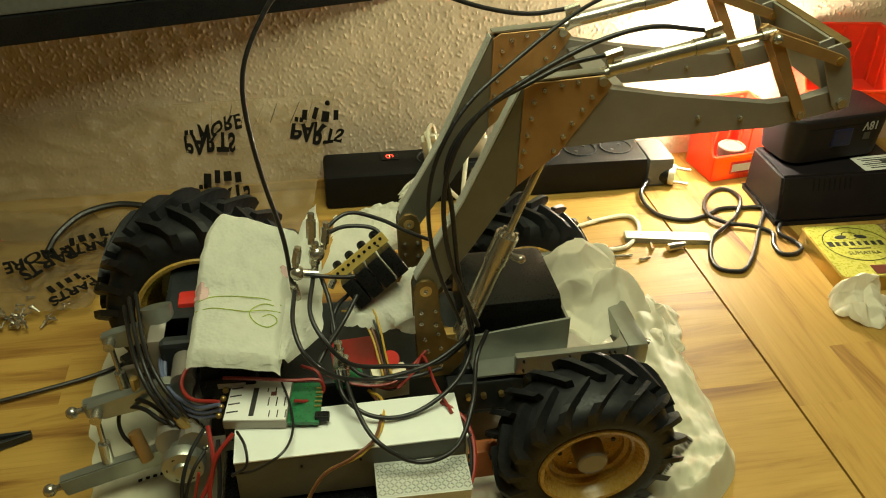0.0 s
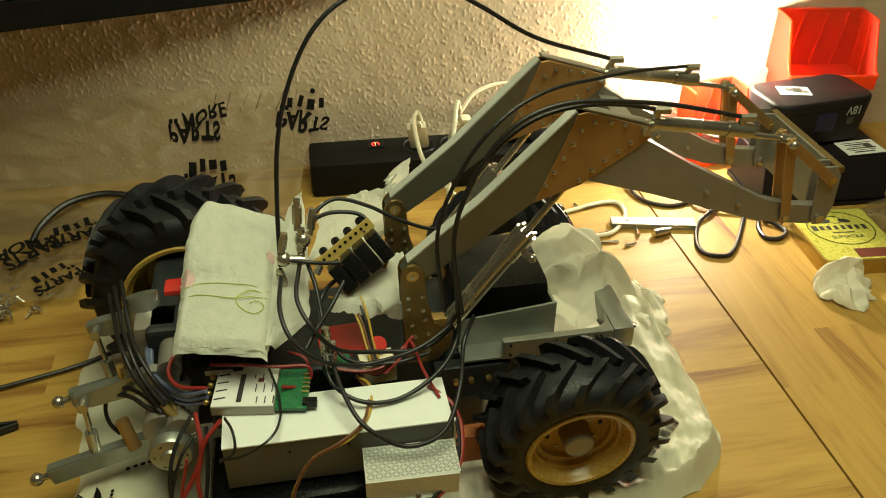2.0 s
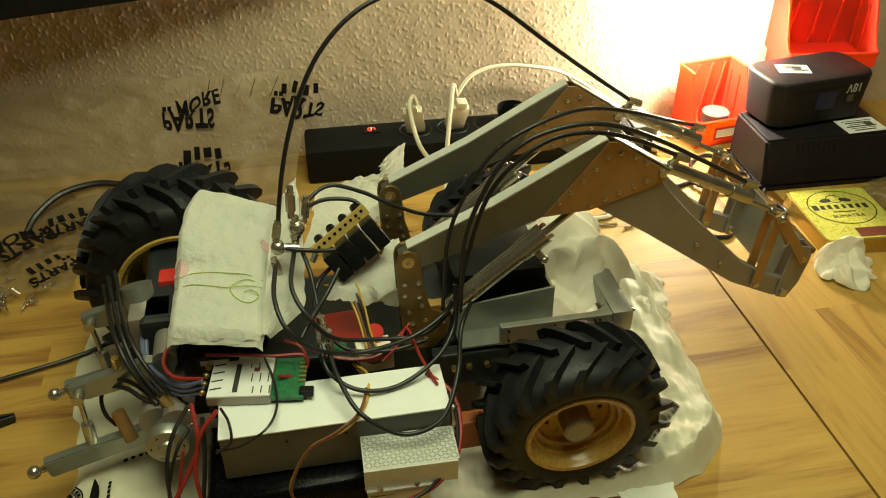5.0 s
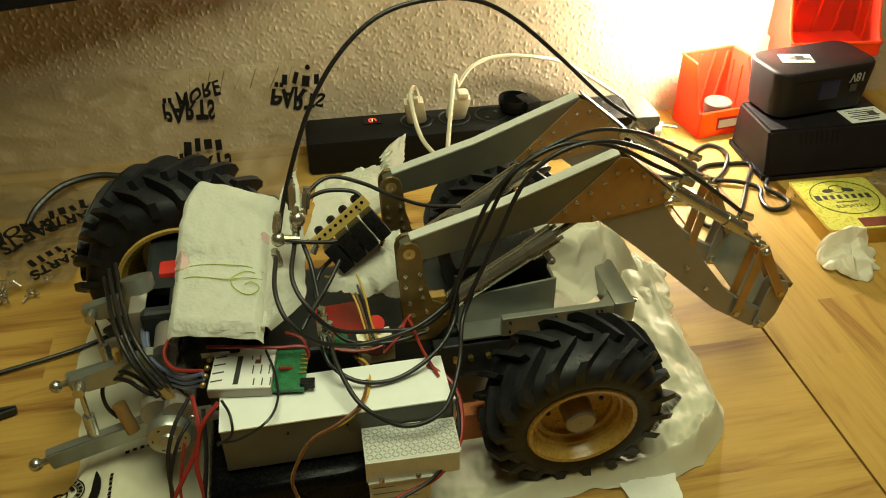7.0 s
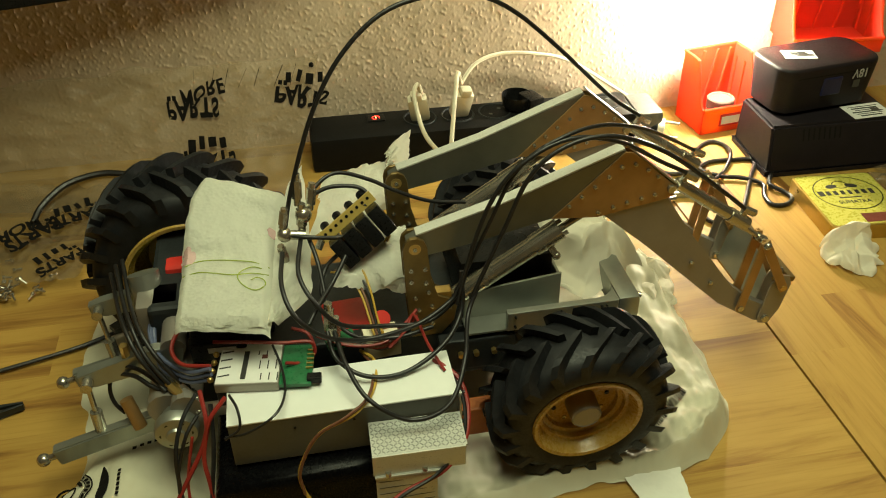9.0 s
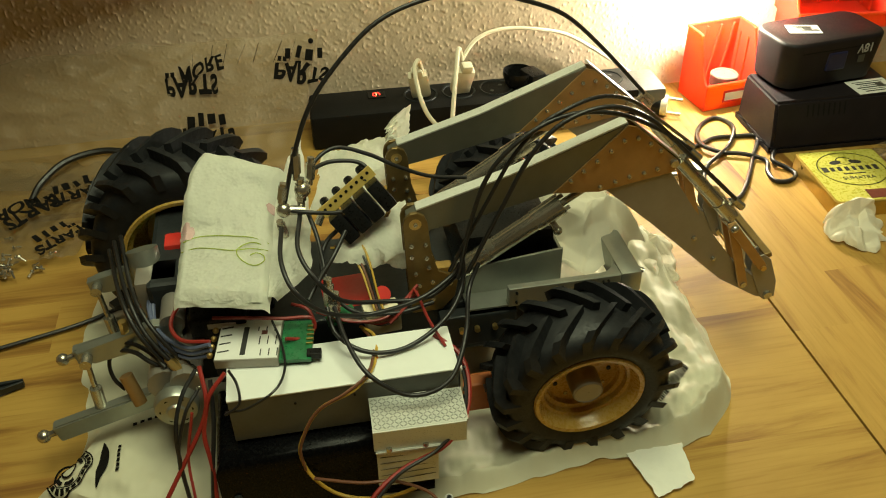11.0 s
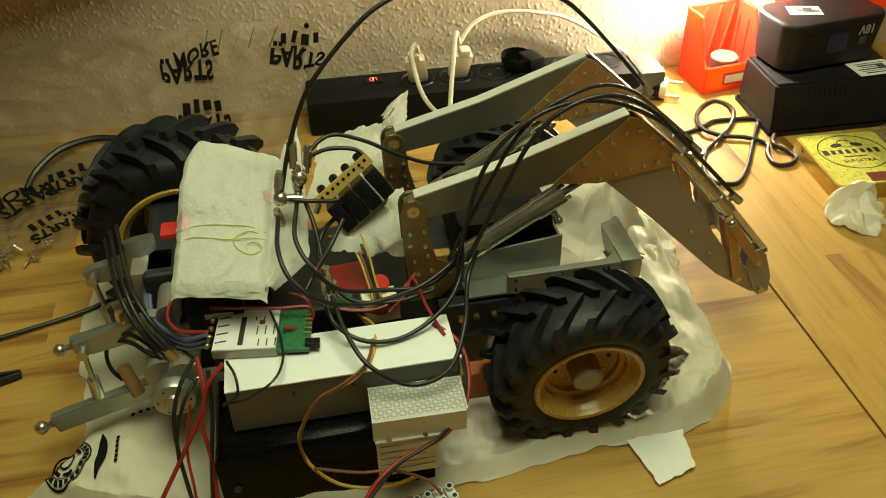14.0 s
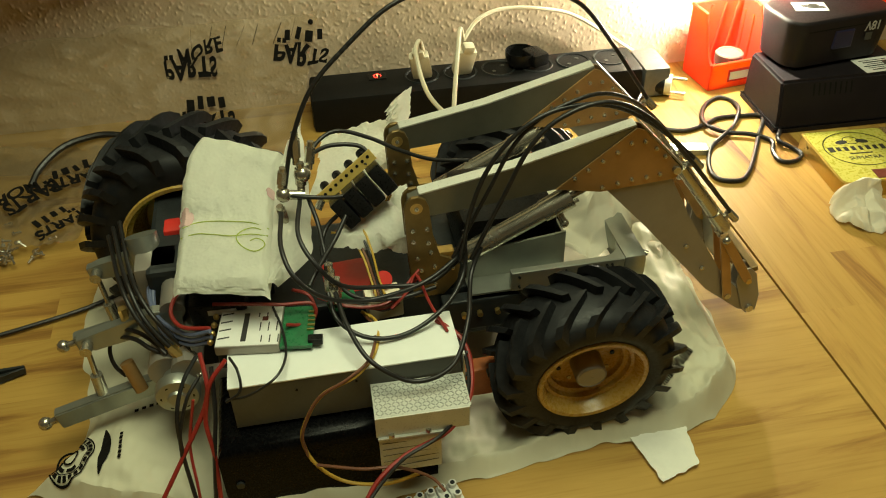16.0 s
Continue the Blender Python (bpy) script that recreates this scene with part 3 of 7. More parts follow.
def loader():
    for n, y in enumerate(ARM_Y):
        arm = empty("loader_arm", (PIVOT.x, y, PIVOT.z), 0, TRACTOR)
        ARMS.append(arm)
        T = 0.0045
        bm = prism(bm_new(), [(-0.004, -0.008), (0.006, -0.0095), (0.050, -0.0008), (0.105, 0.0120), (0.140, 0.020), (0.156, 0.056), (0.154, 0.0625), (0.070, 0.0300), (0.004, 0.0100), (-0.004, 0.006)], -T, T, 0.0006)
        part("rear_beam", bm, ARM, arm, "grey-green aluminium box beam of the loader arm")
        # Added strip: light falling on the beam's top is put into its paler colour.
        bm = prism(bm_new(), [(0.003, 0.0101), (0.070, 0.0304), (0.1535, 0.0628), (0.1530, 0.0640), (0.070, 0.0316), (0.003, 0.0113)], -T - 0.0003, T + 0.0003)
        part("lit_top_strip", bm, STEP, arm, "top of the beam, the light it catches painted in as a paler strip")
        bm = prism(bm_new(), [(0.120, 0.030), (0.142, 0.0100), (0.182, -0.0256), (0.2517, -0.0925), (0.2885, -0.1172), (0.2985, -0.1200), (0.3030, -0.1140), (0.2990, -0.1040), (0.2790, -0.0930), (0.2607, -0.0770), (0.2165, -0.0180), (0.188, 0.024), (0.156, 0.052)], -T + 0.0004, T - 0.0004, 0.0006)
        fore = part("fore_beam", bm, ALU_GREY, arm, "flat brownish-grey forward plate of the loader arm")
        for x, z in ((0.2207, -0.0457), (0.2409, -0.0689)):
            bolt(fore, x, -T, z, 0.0020)
        for s in (-1, 1):
            bm = prism(bm_new(), [(0.1025, 0.0118), (0.1537, 0.0615), (0.1600, 0.0600), (0.1955, 0.0285), (0.1950, 0.0200), (0.1900, 0.0180), (0.1379, 0.0088)], s * T if s > 0 else -T - 0.0012, s * T + 0.0012 if s > 0 else -T, 0.0003)
            gusset = part("gusset_plate", bm, BRONZE, arm, "bronze-coloured gusset plate with a row of bolts")
            if s < 0:
                for x, z in ((0.1151, 0.0214), (0.1241, 0.0282), (0.1335, 0.0353), (0.1432, 0.0423), (0.1519, 0.0498), (0.1621, 0.0508), (0.1721, 0.0450), (0.1806, 0.0384), (0.1909, 0.0269), (0.1802, 0.0231), (0.1702, 0.0211), (0.1593, 0.0192), (0.1489, 0.0163), (0.1378, 0.0131)):
                    bolt(gusset, x, -T - 0.0012, z, 0.0017)
        bm = bm_new()
        box(bm, (0.054, 0.0088, 0.0012), (0.1765, 0, 0.0470), (0, 41, 0))
        part("top_cap", bm, ALU, arm, "bare metal cap along the bend")
        part("end_pin", rod(bm_new(), (END.x, -0.009, END.z), (END.x, 0.009, END.z), 0.0034, seg=12), STEEL, arm, smooth=True)
        part("link_pin", rod(bm_new(), (LINK.x, -0.009, LINK.z), (LINK.x, 0.009, LINK.z), 0.0026, seg=12), STEEL, arm, smooth=True)
        part("tilt_pin", rod(bm_new(), (TILT.x, -0.009, TILT.z), (TILT.x, 0.009, TILT.z), 0.0030, seg=12), STEEL, arm, smooth=True)
        # lift cylinder: body on the post, rod on the arm
        body = empty("lift_cylinder", (0, 0, 0), 0, TRACTOR)
        bm = rod(bm_new(), (0.008, 0, 0), (0.096, 0, 0), 0.0076, seg=24)
        rod(bm, (0.078, 0, 0), (0.102, 0, 0), 0.0086, seg=24)
        rod(bm, (-0.002, 0, 0), (0.010, 0, 0), 0.0045, seg=16)
        part("barrel", bm, STEEL, body, "bright hydraulic cylinder barrel", smooth=True)
        for k in range(6):
            a = k * math.pi / 3 + 0.3
            part("head_screw", rod(bm_new(), (0.102, 0.0058 * math.cos(a), 0.0058 * math.sin(a)), (0.1055, 0.0058 * math.cos(a), 0.0058 * math.sin(a)), 0.0014, seg=8), STEEL, body)
        bm = rod(bm_new(), (0.088, -0.003, -0.006), (0.088, -0.006, -0.014), 0.0028, seg=8)
        ball(bm, (0.088, -0.006, -0.015), 0.0036, 10)
        part("hose_union", bm, STEEL, body, "steel hose union", smooth=True)
        LIFT_BODY.append(body)
        rodp = empty("lift_piston", (0, 0, 0), 0, TRACTOR)
        bm = rod(bm_new(), (0.0, 0, 0), (-0.088, 0, 0), 0.0027, seg=14)
        rod(bm, (0.003, -0.004, 0), (0.003, 0.004, 0), 0.0042, seg=14)
        part("piston_rod", bm, STEEL, rodp, "polished piston rod", smooth=True)
        LIFT_ROD.append(rodp)
        # tilt cylinder along the top of the forward part
        body = empty("tilt_cylinder", (0, 0, 0), 0, TRACTOR)
        bm = rod(bm_new(), (0.006, 0, 0.004), (0.080, 0, 0.004), 0.0050, seg=20)
        rod(bm, (0.064, 0, 0.004), (0.084, 0, 0.004), 0.0058, seg=20)
        rod(bm, (-0.004, 0, 0), (0.010, 0, 0.003), 0.0042, seg=12)
        part("barrel", bm, STEEL, body, "slim bright hydraulic cylinder", smooth=True)
        for x in (0.008, 0.074):
            bm = rod(bm_new(), (x, 0, 0.007), (x, -0.001, 0.014), 0.0028, seg=8)
            rod(bm, (x - 0.003, -0.001, 0.0135), (x + 0.008, -0.002, 0.015), 0.0032, seg=6)
            part("hose_union", bm, STEEL, body, "steel banjo hose union", smooth=True)
        TILT_BODY.append(body)
        rodp = empty("tilt_piston", (0, 0, 0), 0, TRACTOR)
        bm = rod(bm_new(), (-0.060, 0, 0.002), (0.0, 0, 0.0), 0.0021, seg=12)
        rod(bm, (-0.006, 0, 0), (0.003, 0, 0), 0.0036, seg=10)
        rod(bm, (0, -0.010, 0), (0, 0.008, 0), 0.0026, seg=12)
        ball(bm, (0, -0.0105, 0), 0.0034, 10)
        part("piston_rod", bm, STEEL, rodp, "polished tilt rod with its eye", smooth=True)
        TILT_ROD.append(rodp)
        for store, length, name in ((LINK_A, 0.0645, "tipping_link"), (LINK_B, 0.0525, "coupler_link")):
            link = empty(name, (0, 0, 0), 0, TRACTOR)
            for dy in ((-0.0078, 0.0058) if store is LINK_A else (-0.0098, 0.0078)):
                bm = prism(bm_new(), [(-0.0036, -0.0030), (0.0, -0.0038), (length, -0.0038), (length + 0.0036, -0.0030), (length + 0.0036, 0.0030), (length, 0.0038), (0.0, 0.0038), (-0.0036, 0.0030)], dy, dy + 0.002, 0.0003)
                part("flat_bar", bm, BRONZE, link, "flat bronze bar")
            store.append(link)
    brace = bm_new()
    box(brace, (0.016, ARM_Y[1] - ARM_Y[0], 0.003), (0.192, (ARM_Y[1] - ARM_Y[0]) / 2, 0.008), (0, 35, 0))
    part("cross_brace", brace, ALU_GREY, ARMS[0], "grey cross brace between the two arms", smooth=True)


COUPLER = empty("tool_coupler", (0, 0, 0), 0, TRACTOR)


def coupler():
    """Quick-hitch frame between the arm ends; local x runs from the end pin to the upper pin."""
    wide = ARM_Y[1] - ARM_Y[0]
    bm = bm_new()
    box(bm, (0.046, wide - 0.016, 0.0020), (0.021, wide / 2, -0.002), (0, 0, 0), 0.0004)
    part("carrier_plate", bm, ALU, COUPLER, "grey sheet carrier plate")
    for y in (0.0, wide):
        for dy in (-0.0062, 0.0046):
            bm = prism(bm_new(), [(-0.006, -0.006), (0.010, -0.010), (0.036, -0.009), (0.044, -0.004), (0.044, 0.006), (0.034, 0.009), (0.0, 0.006), (-0.006, 0.003)], y + dy, y + dy + 0.0016, 0.0003)
            part("cheek", bm, ALU_GREY, COUPLER, "grey coupler cheek")
        part("upper_pin", rod(bm_new(), (0.034, y - 0.011, 0), (0.034, y + 0.011, 0), 0.0024, seg=12), BRASS, COUPLER, smooth=True)
    bm = bm_new()
    box(bm, (0.005, wide + 0.01, 0.006), (0.040, wide / 2, -0.008), (0, 0, 0), 0.0008)
    part("hook_bar", bm, OLIVE, COUPLER, "brass hook bar")


def hitch():
    """Three-point hitch at the rear: lower links with ball ends, lift arms and threaded rods."""
    t = TRACTOR
    for (bx, by, bz), inner in (((-0.2205, 0.4777, 0.0366), (-0.125, 0.488, 0.056)), ((-0.2144, 0.5469, 0.0489), (-0.125, 0.560, 0.060))):
        a, b = Vector((bx, by, bz)), Vector(inner)
        d = (b - a).normalized()
        link = empty("lower_link", (0, 0, 0), 0, t)
        bm = bm_new()
        mid = (a + b) / 2
        m = Matrix.Translation(mid) @ d.to_track_quat("X", "Z").to_matrix().to_4x4()
        r = bmesh.ops.create_cube(bm, size=1.0)
        put(bm, r["verts"], m @ Matrix.Diagonal(((b - a).length - 0.02, 0.009, 0.016, 1)))
        bmesh.ops.bevel(bm, geom=bm.edges[:], offset=0.0012, segments=2, affect="EDGES")
        part("bar", bm, ALU, link, "milled aluminium lower link")
        bm = rod(bm_new(), a + d * 0.001, a + d * 0.014, 0.0026)
        ball(bm, a, 0.0052, 18)
        part("ball_end", bm, STEEL, link, "polished steel ball end", smooth=True)
    for (x, y, z), low in (((-0.174, 0.5538, 0.1108), (-0.170, 0.552, 0.058)), ((-0.176, 0.487, 0.098), (-0.176, 0.484, 0.050))):
        bm = rod(bm_new(), (x, y, z), low, 0.0020, seg=10)
        rod(bm, Vector((x, y, z)).lerp(Vector(low), 0.55), low, 0.0044, seg=10)
        rod(bm, (x, y - 0.006, z), (x, y + 0.006, z), 0.0042, seg=14)
        part("lift_rod", bm, STEEL, t, "threaded steel lift rod", smooth=True)
    for y, z, tip in ((0.560, 0.120, (-0.174, 0.1108)), (0.494, 0.112, (-0.176, 0.098))):
        bm = prism(bm_new(), [(tip[0] - 0.006, tip[1] - 0.005), (tip[0] + 0.004, tip[1] - 0.008), (-0.128, z - 0.012), (-0.108, z - 0.010), (-0.104, z + 0.006), (-0.126, z + 0.008), (tip[0] + 0.002, tip[1] + 0.007), (tip[0] - 0.007, tip[1] + 0.004)], y - 0.004, y + 0.004, 0.0010)
        part("lift_arm", bm, ALU, t, "milled aluminium lift arm")
    bm = rod(bm_new(), (-0.112, 0.49, 0.118), (-0.112, 0.60, 0.124), 0.009)
    rod(bm, (-0.120, 0.462, 0.086), (-0.120, 0.500, 0.086), 0.014)
    box(bm, (0.034, 0.03, 0.034), (-0.122, 0.535, 0.118), (0, 0, 0), 0.004)
    part("hitch_block", bm, ALU_GREY, t, "grey machined hitch block", smooth=True)
    bm = rod(bm_new(), (-0.1535, 0.488, 0.0770), (-0.1466, 0.480, 0.0545), 0.0050, seg=20)
    part("hitch_cylinder", bm, BRONZE, t, "short bronze lift cylinder", smooth=True)
    part("brass_nut", rod(bm_new(), (-0.146, 0.494, 0.112), (-0.146, 0.494, 0.124), 0.0032, seg=6), BRASS, t)


# ---- loader positions over time: arm angle, tipping link angle, coupler angle (degrees) ----
POSES = [
    (0.0, 44.8, 74, 64), (0.3, 44.5, 74, 64), (0.5, 43.9, 74, 64), (1.0, 36.7, 74, 64), (1.5, 28.9, 75, 64.5), (2.0, 24.1, 75, 65), (2.5, 19.1, 75.5, 66), (3.0, 15.5, 76, 66.5),
    (3.5, 12.9, 76, 67), (4.0, 10.8, 76, 67), (4.5, 9.5, 76, 67), (4.7, 9.0, 76, 67), (5.3, 6.5, 77, 69), (6.0, 3.0, 79, 72), (6.6, 0.5, 80, 73.5), (7.0, 0.0, 80, 74), (8.0, 0.0, 80, 74), (8.7, 0.0, 80, 74),
    (9.4, 0.0, 89, 86), (10.1, 0.0, 101, 102), (10.7, -0.1, 108, 110), (11.0, -0.1, 109, 110.5), (12.0, -0.1, 109, 110.5), (13.0, 0.0, 109, 110.5), (13.5, -0.2, 109, 110.5), (14.0, -2.0, 109, 110.5),
    (14.5, -2.3, 109, 110.5), (15.0, -3.0, 109, 110.5), (15.5, -4.9, 109, 110.5), (16.0, -6.4, 109, 110.5),
]


def swing(p, degrees):
    c, s = math.cos(radians(degrees)), math.sin(radians(degrees))
    return Vector((c * p.x - s * p.z, 0, s * p.x + c * p.z))


def along(a, b, y):
    """The pose at a, with x towards b, in a plane of constant y."""
    d = b - a
    return pose(a.x, y, a.z, 0, -math.degrees(math.atan2(d.z, d.x)), 0)


def loader_state(th, la, lc, n):
    """The poses of the moving parts on arm n."""
    y = ARM_Y[n]
    at = lambda p: PIVOT + swing(p, th)
    cp = at(LINK + swing(Vector((0.0645, 0, 0)), la))
    cq = at(END + swing(Vector((0.034, 0, 0)), lc))
    return {
        "arm": pose(PIVOT.x, y, PIVOT.z, 0, -th, 0),
        "lift_body": along(LIFT_FOOT, at(LIFT), y), "lift_rod": pose(*(along(at(LIFT), at(LIFT) * 2 - LIFT_FOOT, y)).translation, 0, 0, 0) @ along(Vector(), at(LIFT) - LIFT_FOOT, 0),
        "tilt_body": along(at(TILT), cp, y), "tilt_rod": Matrix.Translation((cp.x, y, cp.z)) @ along(Vector(), cp - at(TILT), 0),
        "link_a": along(at(LINK), cp, y), "link_b": along(cp, cq, y), "coupler": along(at(END), cq, ARM_Y[0]),
    }


def motions():
    for n in (0, 1):
        states = [(t, loader_state(a, b, c, n)) for t, a, b, c in POSES]
        for ob, key in ((ARMS[n], "arm"), (LIFT_BODY[n], "lift_body"), (LIFT_ROD[n], "lift_rod"), (TILT_BODY[n], "tilt_body"), (TILT_ROD[n], "tilt_rod"), (LINK_A[n], "link_a"), (LINK_B[n], "link_b")):
            walk(ob, [(t, s[key]) for t, s in states])
        if n == 0:
            walk(COUPLER, [(t, s["coupler"]) for t, s in states])
    for ob, rows in FLEX:
        walk(ob, rows)


FLEX = []
worktops()
wall()
room()
chassis()
posts()
loader()
coupler()
hitch()
wheel(TRACTOR, (0.1775, 0.405, 0.0710), 0.0720, 0.0395, 0.050, 18, 0.0085, False, 0.020, 6.0)
wheel(TRACTOR, (0.1795, 0.684, 0.0750), 0.0730, 0.0395, 0.050, 18, 0.0085, True, 0.020, -2.5)
wheel(TRACTOR, (-0.107, 0.673, 0.0910), 0.0920, 0.0545, 0.066, 20, 0.0105, True, 0.024)


